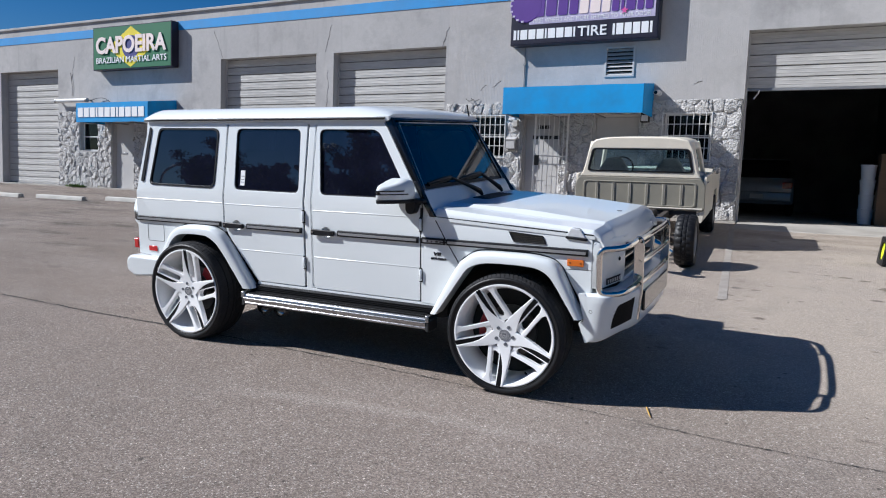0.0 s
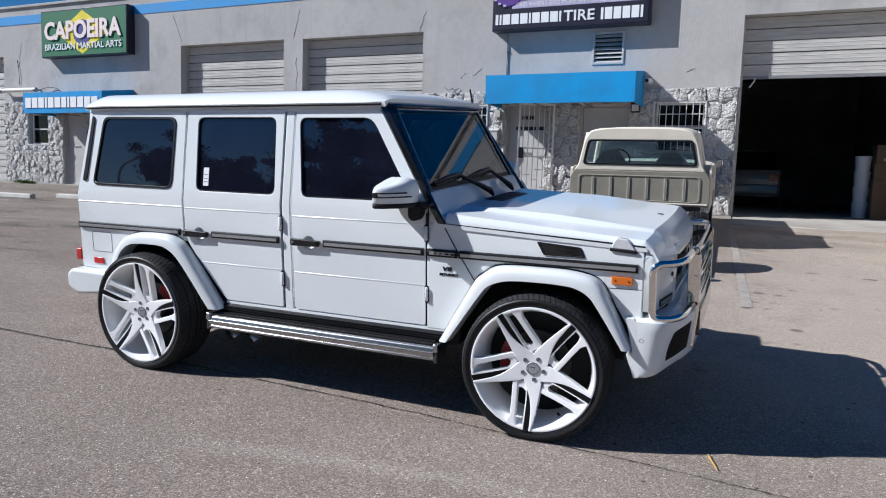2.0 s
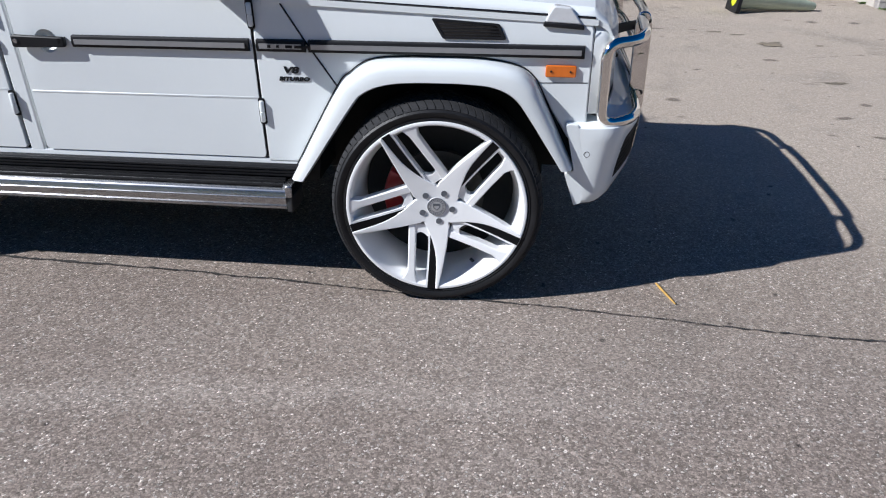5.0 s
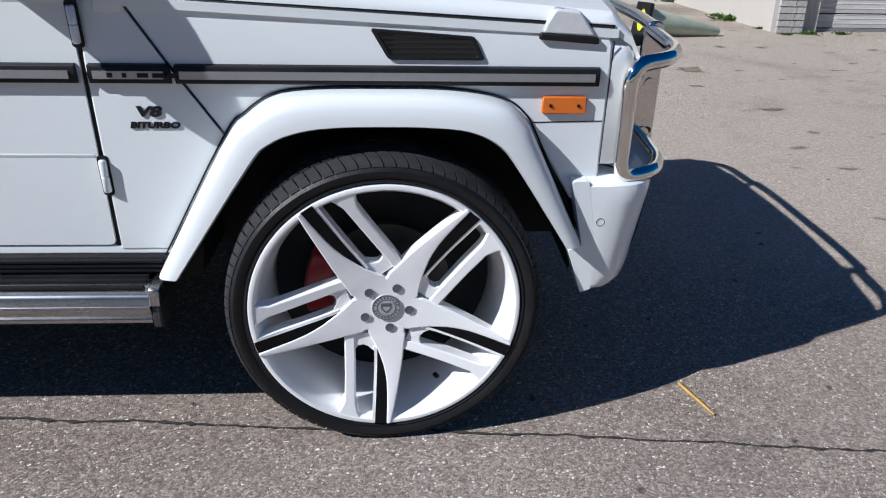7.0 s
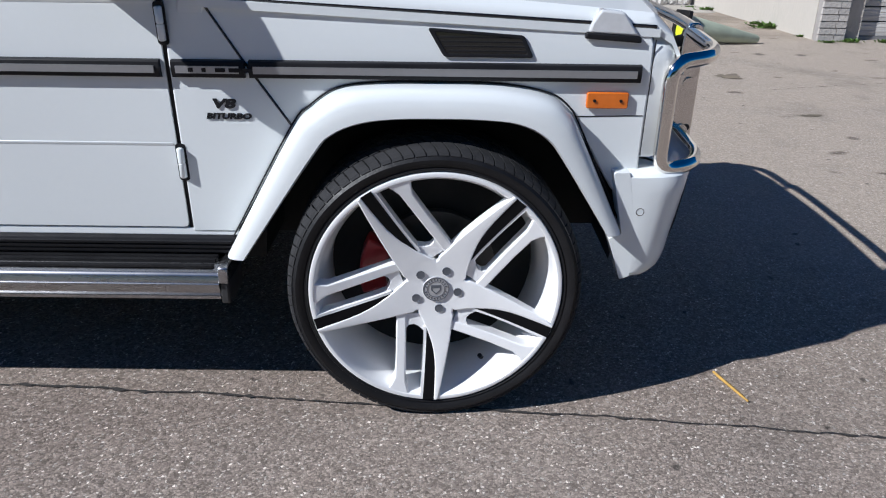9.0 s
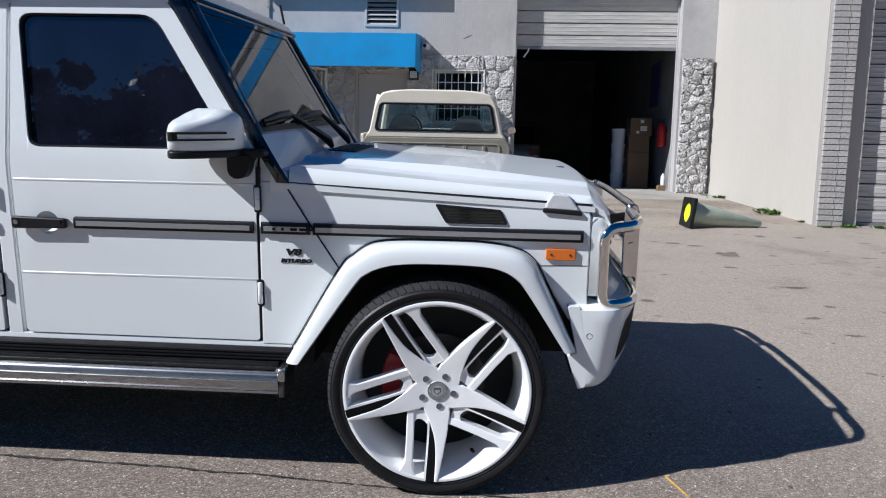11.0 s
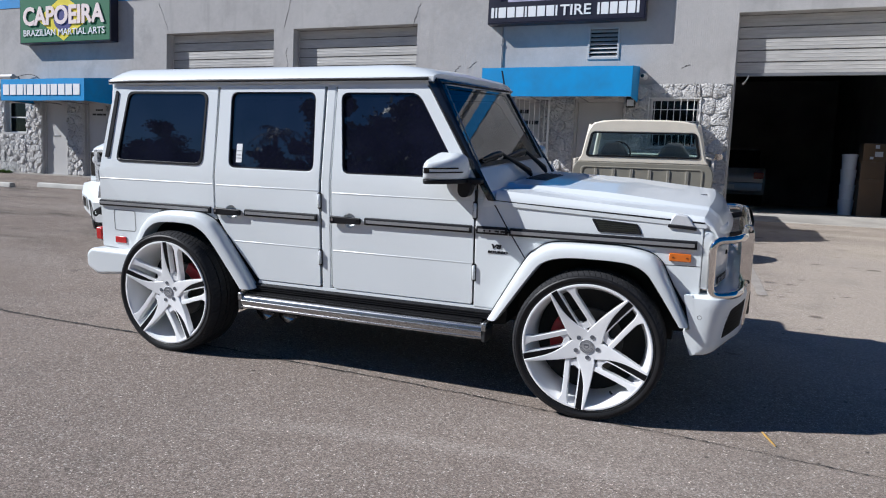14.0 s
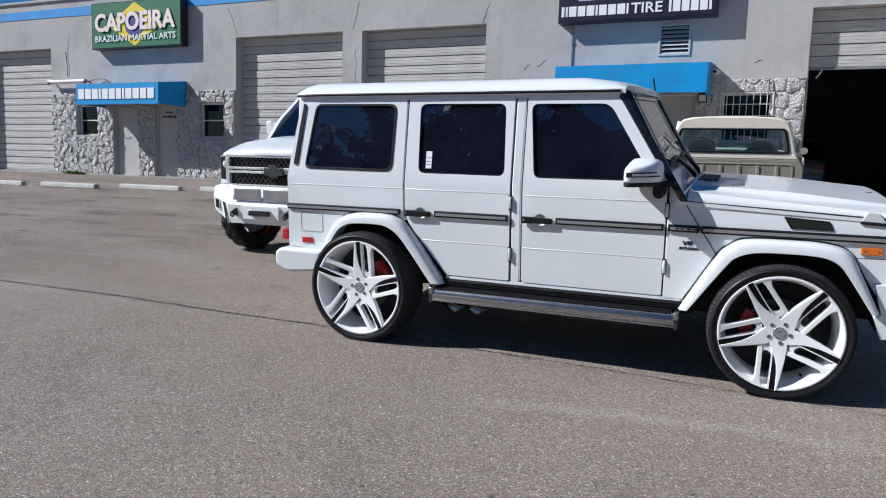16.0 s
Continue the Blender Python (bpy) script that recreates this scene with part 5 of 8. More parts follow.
# back of the body
part("tailgate", prism(fillet([(-3.46, 1.82), (-3.575, 1.2), (-3.585, 0.66), (-3.5, 0.66), (-3.48, 1.2), (-3.38, 1.8)], 0.02, 2), "xz", 0.2, CW - 0.2), "carwhite", suv, bevel=0.01)
both("rear_corner", tuck(prism([(BS + 0.02, 0.66), (0.22, 0.66), (0.22, 1.19), (BS + 0.02, 1.19)], "yz", -3.575, -3.5)), "carwhite", suv, bevel=0.03, seg=3)
both("rear_corner_upper", prism([(0.12, 1.19), (0.22, 1.19), (0.3, 1.82), (0.205, 1.82)], "yz", -3.5, -3.44), "carwhite", suv, bevel=0.012)
both("tail_light", prism(rrect(BS - 0.004, 0.27, 0.7, 0.79, 0.015), "yz", -3.625, -3.57), "redlens", suv, "red tail light", bevel=0.008)
both("side_reflector", box(-3.435, -3.335, BS - 0.008, BS, 0.69, 0.735), "redlens", suv, "red side reflector", bevel=0.003)
both("fuel_flap", panel(rrect(-3.44, -3.24, 0.78, 0.93, 0.02), [rrect(-3.436, -3.244, 0.784, 0.926, 0.018)], "xz", BS - 0.0015, BS + 0.01), "wallpaint", suv)
RBP = fillet([(-3.22, 0.645), (-3.22, 0.485), (-3.55, 0.455), (-3.65, 0.51), (-3.65, 0.61), (-3.6, 0.65)], 0.03, 3)
part("rear_bumper", prism(RBP, "xz", 0.0, CW), "carwhite", suv, bevel=0.03, seg=3)
part("spare_wheel_cover", lathe([(0, -0.12), (0.3, -0.12), (0.35, -0.08), (0.36, 0.0), (0.0, 0.0)], 36, "x", (-3.6, 0.93, 1.12)), "chrome", suv, "chrome spare wheel cover", smooth=40)

# roof
def roof(u, v):
    # u along the car, v across from 0 to 1
    s = 1 - abs(2 * v - 1)
    rise = 0.075 * (1 - (1 - min(1, s * 5.2)) ** 2.4) + 0.02 * s
    end = min(1.0, max(0.0, (-0.99 - u) / 0.3)) ** 0.55 * min(1.0, max(0.0, (u + 3.49) / 0.1)) ** 0.5
    y = 0.165 + (CW - 0.33) * v
    return (u, y, 1.838 + rise * (0.25 + 0.75 * end))


part("roof", sheet(roof, [-3.49, -3.48, -3.46, -3.42, -3.36, *span(-3.3, -1.3, 10), -1.2, -1.12, -1.06, -1.02, -0.99], [0, 0.004, 0.01, 0.02, 0.04, 0.07, 0.11, 0.16, 0.22, *span(0.3, 0.7, 6), 0.78, 0.84, 0.89, 0.93, 0.96, 0.98, 0.99, 0.996, 1], 0.03), "carwhite", suv, smooth=50)
gut = tube([(-3.485, 0.17, 1.822), (-3.3, 0.162, 1.826), (-1.02, 0.162, 1.824)], 0.009, 8)
both("rain_gutter", gut, "trimblack", suv, smooth=50)
both("roof_rail_panel", tuck(prism([(-3.46, 1.785), (-1.03, 1.785), (-1.03, 1.83), (-3.47, 1.83)], "xz", BS + 0.004, BS + 0.05)), "carwhite", suv)
part("headliner", box(-3.4, -1.0, 0.22, CW - 0.22, 1.79, 1.8), "interior", suv)

# windscreen with its black surround
def ws(a, b):
    """A point of the windscreen: a across, b from foot to top."""
    y0, y1 = 0.108 + 0.095 * b, CW - 0.25 - 0.075 * b
    return Vector((-0.645 - 0.33 * b, y0 + (y1 - y0) * a, 1.215 + 0.6 * b))


bm = bmesh.new()
grid = [[bm.verts.new(ws(a, b)) for b in span(0.165, 0.97, 4)] for a in span(0.02, 0.98, 12)]
for i in range(12):
    for j in range(4):
        bm.faces.new((grid[i][j], grid[i + 1][j], grid[i + 1][j + 1], grid[i][j + 1]))
screen = oriented("windscreen", bm, "screen", suv, (1, 0, 0.5), "clear windscreen with black surround")
edge = [ws(a, 0.16) for a in span(0, 1, 10)] + [ws(1, b) for b in span(0.2, 0.9, 6)] + [ws(1 - a, 1) for a in span(0, 1, 10)] + [ws(0, 1 - b) for b in span(0.1, 0.8, 6)]
part("screen_surround", tube(edge, 0.012, 8, closed=True), "gloss_black", suv, smooth=60)
trim_edge = [p + Vector((0.022, 0, 0)) for p in [ws(0.018 + 0.964 * a, 0.178) for a in span(0, 1, 6)] + [ws(0.982, b) for b in span(0.2, 0.9, 5)] + [ws(0.982 - 0.964 * a, 0.965) for a in span(0, 1, 6)] + [ws(0.018, 1 - b) for b in span(0.1, 0.8, 5)]]
part("screen_trim", tube(trim_edge, 0.0045, 6, closed=True), "silverstripe", suv, "thin pale trim round the windscreen", smooth=60)
pil = bmesh.new()
rows = []
for z in span(1.145, 1.825, 8):
    xr, xf = -0.624 - 0.63 * (z - 1.16), -0.58 - 0.62 * (z - 1.17)
    yy = BS - 0.004 + max(0.0, 0.166 * (z - 1.2))
    rows.append([pil.verts.new(p) for p in ((xr, yy, z), (xf - 0.01, yy, z), (xf, yy + 0.008, z), (xf - 0.006, yy + 0.028, z), (xr, yy + 0.05, z))])
for a, b in zip(rows, rows[1:]):
    for k in range(5):
        pil.faces.new((a[k], a[(k + 1) % 5], b[(k + 1) % 5], b[k]))
pil.faces.new(rows[0])
pil.faces.new(rows[-1][::-1])
_, far_p = both("screen_pillar", pil, "gloss_black", suv, bevel=0.004)
far_p.location.y = -0.09
low, high = ws(0, -0.12), ws(0, 0.172)
part("screen_apron", prism([(low.x + 0.03, low.z), (high.x + 0.026, high.z), (high.x + 0.006, high.z + 0.004), (low.x - 0.02, low.z)], "xz", 0.106, CW - 0.252), "carwhite", suv, "white painted panel below the windscreen", bevel=0.004)
band = bmesh.new()
lo, hi = [[band.verts.new(ws(a, b) + Vector((0.003, 0, 0))) for a in span(0.02, 0.98, 8)] for b in (0.17, 0.222)]
for i in range(8):
    band.faces.new((lo[i], lo[i + 1], hi[i + 1], hi[i]))
oriented("screen_band", band, "trimblack", screen, (1, 0, 0.5))
part("screen_header", prism(fillet([(-1.07, 1.815), (-0.985, 1.79), (-0.955, 1.815), (-1.02, 1.85)], 0.012, 2), "xz", 0.2, CW - 0.2), "gloss_black", suv)
def on_screen(y, b, off):
    p = ws(0, b)
    return Vector((p.x + off, y, p.z + 0.4 * off))


for y_foot, y_head, y_tip in ((0.92, 0.58, 0.22), (1.33, 1.13, 0.75)):
    y_mid = y_foot + (y_head - y_foot) * 0.25
    wp = part("wiper", tube([on_screen(y_foot + 0.03, 0.0, 0.045), on_screen(y_foot, 0.05, 0.05), on_screen(y_mid, 0.11, 0.046), on_screen(y_head, 0.272, 0.034)], [0.012, 0.021, 0.017, 0.009], 8), "trimblack", suv, "black wiper arm", smooth=50)
    part("wiper_blade", tube([on_screen(y_head + 0.06, 0.268, 0.02), on_screen(y_head, 0.27, 0.03), on_screen(y_head * 0.5 + y_tip * 0.5, 0.258, 0.032), on_screen(y_tip, 0.238, 0.02)], [0.007, 0.017, 0.017, 0.008], 8), "trimblack", wp, smooth=50)
    part("wiper_lip", tube([on_screen(y_head + 0.05, 0.25, 0.016), on_screen(y_tip + 0.02, 0.215, 0.014)], 0.007, 6), "trimblack", wp)

# bonnet
def bonnet(u, v):
    """A folded sheet: short upright flanks, flat shoulders, a crisp raised middle."""
    s = 1 - abs(2 * v - 1)
    along = (u + 0.53) / 1.1
    edge = 1.148 - 0.052 * along
    flank = min(1, s / 0.03) ** 0.6
    slope = min(1, s / 0.25)
    dome = min(1, max(0, (s - 0.25) / 0.05))
    taper = 1 - max(0, along - 0.5) / 0.5 * 0.55
    nose = 1 - max(0, (along - 0.95) / 0.05) ** 2 * 0.4
    z = edge + (0.052 - 0.031 * along) * flank * nose + (0.008 + 0.006 * along) * slope + 0.03 * dome * taper * (0.55 + 0.45 * min(1, along / 0.5)) + 0.006 * s - max(0.0, u - 0.535) * 0.55 - max(0.0, u - 0.585) * 1.2
    front = 0.04 * math.sin(math.pi * v) if along > 0.85 else 0
    return (u + front * (along - 0.85) / 0.15 if along > 0.85 else u, 0.095 + (CW - 0.19) * v, z)


half = [0, 0.0025, 0.006, 0.011, 0.015, 0.03, 0.06, 0.09, 0.12, 0.125, 0.1335, 0.142, 0.15, 0.156, 0.2, 0.25, 0.32, 0.4]
part("bonnet", sheet(bonnet, [-0.572, -0.566, *span(-0.55, 0.3, 11), 0.38, 0.46, 0.515, 0.535, 0.545, 0.57, 0.585, 0.595, 0.61, 0.625], [*half, 0.5, *[1 - h for h in half[::-1]]], 0.02), "carwhite", suv, smooth=24)
both("bonnet_gap", tube([(-0.57, BS + 0.014, 1.147), (0.54, BS + 0.01, 1.09)], 0.005, 6), "gloss_black", suv)
vent = part("bonnet_vent", sheet(lambda u, v: (u, v, bonnet(u, (v - 0.095) / (CW - 0.19))[2] + 0.004), span(-0.56, -0.43, 3), span(0.68, 1.18, 5), 0.004), "trimblack", suv, "black slotted vent at the bonnet's rear")
for k in range(4):
    u = -0.545 + 0.03 * k
    part("vent_slat", sheet(lambda a, v: (a, v, bonnet(a, (v - 0.095) / (CW - 0.19))[2] + 0.009), [u, u + 0.012], [0.7, 0.93, 1.16], 0.004), "plastic", vent)
part("bonnet_emblem", lathe([(0.0, 0.006), (0.018, 0.005), (0.022, 0.0), (0.0, -0.004)], 18, "z", (0.5, CW / 2, bonnet(0.5, 0.5)[2])), "alu", suv, smooth=40)
near_m, far_m = both("wing_marker_lamp", prism(fillet([(0.37, 1.076), (0.498, 1.068), (0.482, 1.09), (0.455, 1.126), (0.395, 1.132), (0.376, 1.1)], [0, 0, 0.008, 0.008, 0.01, 0.004], 3), "xz", 0.08, 0.18), "clearlens", suv, "clear marker lamp on the wing", bevel=0.006)
part("lamp_base", prism([(0.362, 1.062), (0.504, 1.052), (0.502, 1.068), (0.364, 1.078)], "xz", 0.078, 0.185), "trimblack", near_m, bevel=0.004)
near_t, far_t = both("turn_signal", prism(rrect(0.38, 0.488, 0.888, 0.93, 0.005, 2), "xz", BS - 0.012, BS), "amber", suv, "amber side marker", bevel=0.003)
for x in (0.4, 0.468):
    part("screw", lathe([(0, -0.003), (0.004, -0.003), (0.004, 0), (0, 0)], 8, "y", (x, BS - 0.012, 0.909)), "trimblack", near_t)

both("wing_joint", tube([(0.36, BS, 0.864), (0.533, BS, 0.868)], 0.0015, 6), "trimblack", suv)

# nose: lamp housings, grille, headlamps
def face_x(y):
    """How far forward the slanting front of a lamp housing stands."""
    return 0.606 + 0.195 * (y - 0.115) if y < 0.34 else 0.65 + 0.095 * (y - 0.34)


bm = bmesh.new()
rows = []
foot = [(0.5415, 0.0845), (0.57, 0.085), (0.586, 0.09), (0.598, 0.1), *[(face_x(y), y) for y in (0.115, 0.16, 0.22, 0.28, 0.34, 0.4, 0.455)], (0.5415, 0.455)]
for z, ins in ((0.75, 0.02), (0.755, 0.008), (0.765, 0.0), (1.0, 0.0), (1.025, 0.003), (1.045, 0.012), (1.06, 0.026), (1.07, 0.044), (1.076, 0.066)):
    kx, ky = 1 - ins / 0.11, 1 - ins / 0.4
    rows.append([bm.verts.new((0.5415 + (x - 0.5415) * kx, 0.455 - (0.455 - y) * ky, z)) for x, y in foot])
for a, b in zip(rows, rows[1:]):
    for k in range(len(foot)):
        bm.faces.new((a[k], a[(k + 1) % len(foot)], b[(k + 1) % len(foot)], b[k]))
for r in (rows[0], rows[-1]):
    bm.faces.new(r)
both("lamp_housing", bm, "carwhite", suv, smooth=50)
both("housing_seam", tube([(0.541, BS + 0.002, 1.06), (0.541, BS + 0.002, 0.76)], 0.0014, 6), "trimblack", suv)
near_d, far_d = both("daytime_strip", sheet(lambda y, z: (face_x(y) + 0.003, y, z), span(0.15, 0.365, 6), [0.773, 0.81], 0.003), "trimblack", suv, "dark daytime light strip")
for k in range(6):
    y = 0.163 + 0.033 * k
    part("light_cell", sheet(lambda y, z: (face_x(y) + 0.007, y, z), [y, y + 0.022], [0.782, 0.801], 0.004), "white_metal", near_d)
both("lamp_washer", lathe([(0, 0.008), (0.01, 0.008), (0.013, 0.004), (0.013, -0.004), (0, -0.004)], 16, "x", (face_x(0.338), 0.338, 0.915)), "trimblack", suv, "round black washer cap")
gr = part("grille", prism(rrect(0.457, CW - 0.457, 0.76, 1.04, 0.02, 3), "yz", 0.58, 0.61), "gloss_black", suv)
for z in (0.82, 0.9, 0.98):
    part("grille_bar", box(0.61, 0.65, 0.46, CW - 0.46, z - 0.014, z + 0.014), "trimblack", gr, bevel=0.006)
    part("grille_line", box(0.65, 0.653, 0.48, CW - 0.48, z - 0.004, z + 0.004), "chrome", gr)
part("grille_emblem", lathe([(0.085, 0.0), (0.085, 0.02), (0.1, 0.02), (0.1, 0.0)], 28, "x", (0.655, 0.93, 0.9)), "chrome", gr, smooth=40)
for z0, z1 in ((0.735, 0.762), (1.03, 1.05)):
    part("grille_surround", box(0.59, 0.652, 0.457, CW - 0.457, z0, z1), "carwhite", gr, bevel=0.006)
part("bonnet_lip", prism([(0.5, 1.0), (0.62, 1.015), (0.635, 1.035), (0.54, 1.065)], "xz", 0.3, CW - 0.3), "carwhite", suv, bevel=0.01)

# front bumper: flat flanks, chamfered corners with an intake, a gently bowed front
plan = [(0.5, 0.045), (0.545, 0.0445), (0.59, 0.046), (0.622, 0.055), (0.648, 0.073), (0.667, 0.102), (0.683, 0.142), (0.71, 0.205), (0.737, 0.275), (0.758, 0.345), (0.77, 0.48), (0.776, 0.72), (0.782, 0.93)]


def lean(x, y, z):
    """The bumper's corner leans forward towards its top."""
    e = min(y, CW - y)
    return 0.13 * (z - 0.6) * min(1.0, max(0.0, (x - 0.54) / 0.1)) * min(1.0, max(0.0, (0.5 - e) / 0.2))


plan += [(x, CW - y) for x, y in plan[-2::-1]]
bm = bmesh.new()
rows = []
for i, (x, y) in enumerate(plan):
    a, b = plan[max(i - 1, 0)], plan[min(i + 1, len(plan) - 1)]
    d = Vector((b[0] - a[0], b[1] - a[1])).normalized()
    n = Vector((d.y, -d.x))
    e = min(y, CW - y)
    c = min(1.0, max(0.0, (x - 0.54) / 0.19))
    low = 0.41 + 0.045 * c ** 2
    flat = 1.0 if x > 0.57 else 0.0
    rows.append([bm.verts.new((x + n.x * o + lean(x, y, z) + (0.085 * (0.66 - z) if i == 0 else 0.0), y + n.y * (o if o < -0.01 else o * flat), z)) for o, z in ((-0.1, low + 0.012), (-0.014, low), (-0.003, low + 0.015), (0.0, low + 0.05), (0.0, 0.53), (0.002, 0.585), (0.004, 0.66), (0.004, 0.69), (-0.004, 0.71), (-0.022, 0.722), (-0.14, 0.727))])
for a, b in zip(rows, rows[1:]):
    for k in range(len(a) - 1):
        bm.faces.new((a[k], a[k + 1], b[k + 1], b[k]))
part("front_bumper", bm, "carwhite", suv, smooth=35)
both("bumper_side", panel(fillet([(0.466, 0.724), (0.51, 0.724), (0.53, 0.62), (0.545, 0.5), (0.545, 0.415), (0.518, 0.405), (0.474, 0.532), (0.508, 0.546)], [0.01, 0.004, 0, 0, 0.004, 0.006, 0.006, 0.006], 3), [], "xz", 0.0445, 0.11), "carwhite", suv, bevel=0.003, seg=2)
mouth = [Vector(p) for p in ((0.669, 0.125), (0.7, 0.188), (0.727, 0.255), (0.75, 0.322))]
bm = bmesh.new()
front, back = [], []
for k, p in enumerate(mouth):
    d = (mouth[min(k + 1, 3)] - mouth[max(k - 1, 0)]).normalized()
    n = Vector((d.y, -d.x))
    lo, hi = 0.494 + 0.01 * k, 0.642 + 0.011 * k
    for off, row in ((0.008, front), (-0.02, back)):
        row.append([bm.verts.new((p.x + n.x * off + lean(p.x, p.y, z), p.y + n.y * off, z)) for z in (lo, hi)])
for k in range(3):
    for r0, r1 in ((front[k], front[k + 1]), (back[k + 1], back[k])):
        bm.faces.new((r0[0], r1[0], r1[1], r0[1]))
    for e in (0, 1):
        bm.faces.new((front[k][e], front[k + 1][e], back[k + 1][e], back[k][e]))
for k in (0, 3):
    bm.faces.new((front[k][0], front[k][1], back[k][1], back[k][0]))
near_i, far_i = both("bumper_intake", bm, "inlay", suv, "black mesh intake", bevel=0.003)
for i in range(5):
    t = 0.15 + 0.17 * i
    pts = [Vector((p.x + 0.0075 + lean(p.x, p.y, 0.5 + 0.012 * k + 0.13 * t), p.y - 0.0035, 0.5 + 0.012 * k + 0.13 * t)) for k, p in enumerate(mouth)]
    part("intake_slat", tube(pts, 0.0016, 5), "inlay", near_i)
part("centre_intake", prism(rrect(0.5, 1.36, 0.54, 0.68, 0.02, 3), "yz", 0.77, 0.795), "gloss_black", suv, "black lower intake", bevel=0.006)
both("parking_sensor", lathe([(0.0095, -0.001), (0.0115, -0.001), (0.0115, 0.002), (0.0095, 0.002)], 18, "y", (0.55, 0.0445, 0.613)), "alu", suv)

# chrome brush guard: a loop round each lamp, flat posts and bars between them
GR = 0.0195
loop = [(0.746, 0.43, 0.73), (0.732, 0.2, 0.728), (0.692, 0.115, 0.726), (0.59, 0.072, 0.722), (0.587, 0.07, 1.008), (0.692, 0.115, 1.014), (0.732, 0.2, 1.02), (0.746, 0.43, 1.028)]
both("guard_loop", tube(bend(loop, 0.055, 7), GR, 16), "chrome", suv, "polished chrome brush guard", smooth=60)
near_p, far_p = both("guard_post", prism(fillet([(0.738, 0.5), (0.772, 0.49), (0.79, 0.7), (0.787, 1.01), (0.772, 1.056), (0.735, 1.056), (0.722, 1.01), (0.728, 0.7)], 0.02, 3), "xz", 0.428, 0.45), "chrome", suv, "flat polished guard post", bevel=0.005)
for post, y in ((near_p, 0.424), (far_p, CW - 0.454)):
    for x, z in ((0.752, 1.01), (0.754, 0.73)):
        part("bolt", lathe([(0.0, 0.0), (0.011, 0.001), (0.012, 0.006), (0.012, 0.03), (0.0, 0.03)], 10, "y", (x + 0.018, y, z + 0.012)), "blackmetal", post, smooth=40)
both("guard_bracket", prism(fillet([(0.6, 0.95), (0.735, 0.985), (0.735, 1.02), (0.6, 0.99)], 0.008, 2), "xz", 0.456, 0.466), "blackmetal", suv, bevel=0.003)
for z, x in ((1.034, 0.757), (0.88, 0.76), (0.735, 0.757)):
    part("guard_crossbar", tube(bend([(x, 0.42, z), (x + 0.014, 0.62, z + 0.003), (x + 0.014, 1.24, z + 0.003), (x, 1.44, z)], 0.14, 5), 0.018, 12), "chrome", suv, smooth=60)

# mirrors
SHELL = smoothed([(-0.925, -0.118), (-0.905, -0.14), (-0.865, -0.132), (-0.8, -0.088), (-0.74, -0.02), (-0.715, 0.05)], 4)


def shell_at(k, z, off=0.0):
    """A point on the mirror's front, k from its outer tip to its root."""
    f = k * (len(SHELL) - 1)
    i = min(len(SHELL) - 2, int(f))
    a, b = Vector(SHELL[i]), Vector(SHELL[i + 1])
    p, d = a.lerp(b, f - i), (b - a).normalized()
    return (p.x + d.y * off, p.y - d.x * off, z)


bm = bmesh.new()
rows = []
around = [*SHELL, (-0.73, 0.078), (-0.8, 0.082), (-0.9, 0.075), (-0.925, 0.05), (-0.93, -0.03), (-0.934, -0.1)]
for z, k in ((1.268, 0.94), (1.276, 1.0), (1.32, 1.0), (1.35, 0.985), (1.375, 0.94), (1.393, 0.85), (1.404, 0.68), (1.41, 0.4)):
    row = []
    for x, y in around:
        drop = 0.045 * max(0.0, (z - 1.3) / 0.12) * min(1.0, max(0.0, (-y + 0.02) / 0.16))
        row.append(bm.verts.new((-0.83 + (x + 0.83) * k, -0.02 + (y + 0.02) * k, z - drop)))
    rows.append(row)
for a, b in zip(rows, rows[1:]):
    for k in range(len(a)):
        bm.faces.new((a[k], a[(k + 1) % len(a)], b[(k + 1) % len(a)], b[k]))
for r in (rows[0], rows[-1]):
    bm.faces.new(r)
near_mi, far_mi = both("mirror", bm, "carwhite", suv, "white door mirror with dark inlay", smooth=50)
part("mirror_base", prism([(-0.828 + (x + 0.83) * 1.02, -0.02 + (y + 0.02) * 1.02) for x, y in around], "xy", 1.242, 1.268), "trimblack", near_mi, bevel=0.006)
part("mirror_foot", prism(fillet([(-0.775, 1.25), (-0.69, 1.25), (-0.7, 1.19), (-0.72, 1.163), (-0.755, 1.163), (-0.775, 1.185)], 0.015, 3), "xz", 0.02, BS + 0.02), "trimblack", near_mi, bevel=0.012, seg=3)
part("mirror_bracket", prism(fillet([(-0.76, 1.236), (-0.64, 1.24), (-0.645, 1.268), (-0.76, 1.27)], 0.01, 2), "xz", 0.03, BS + 0.02), "trimblack", near_mi, bevel=0.006)
for z0, z1, k0, k1 in ((1.303, 1.332, 0.14, 0.34), (1.325, 1.332, 0.34, 0.76), (1.303, 1.309, 0.34, 0.84)):
    part("mirror_signal", sheet(lambda u, v: shell_at(u, v, 0.0025), span(k0, k1, 8), [z0, z1], 0.001), "gloss_black", near_mi)
part("mirror_glass", prism(rrect(-0.075, 0.05, 1.285, 1.36, 0.02), "yz", -0.936, -0.929), "chrome", near_mi)

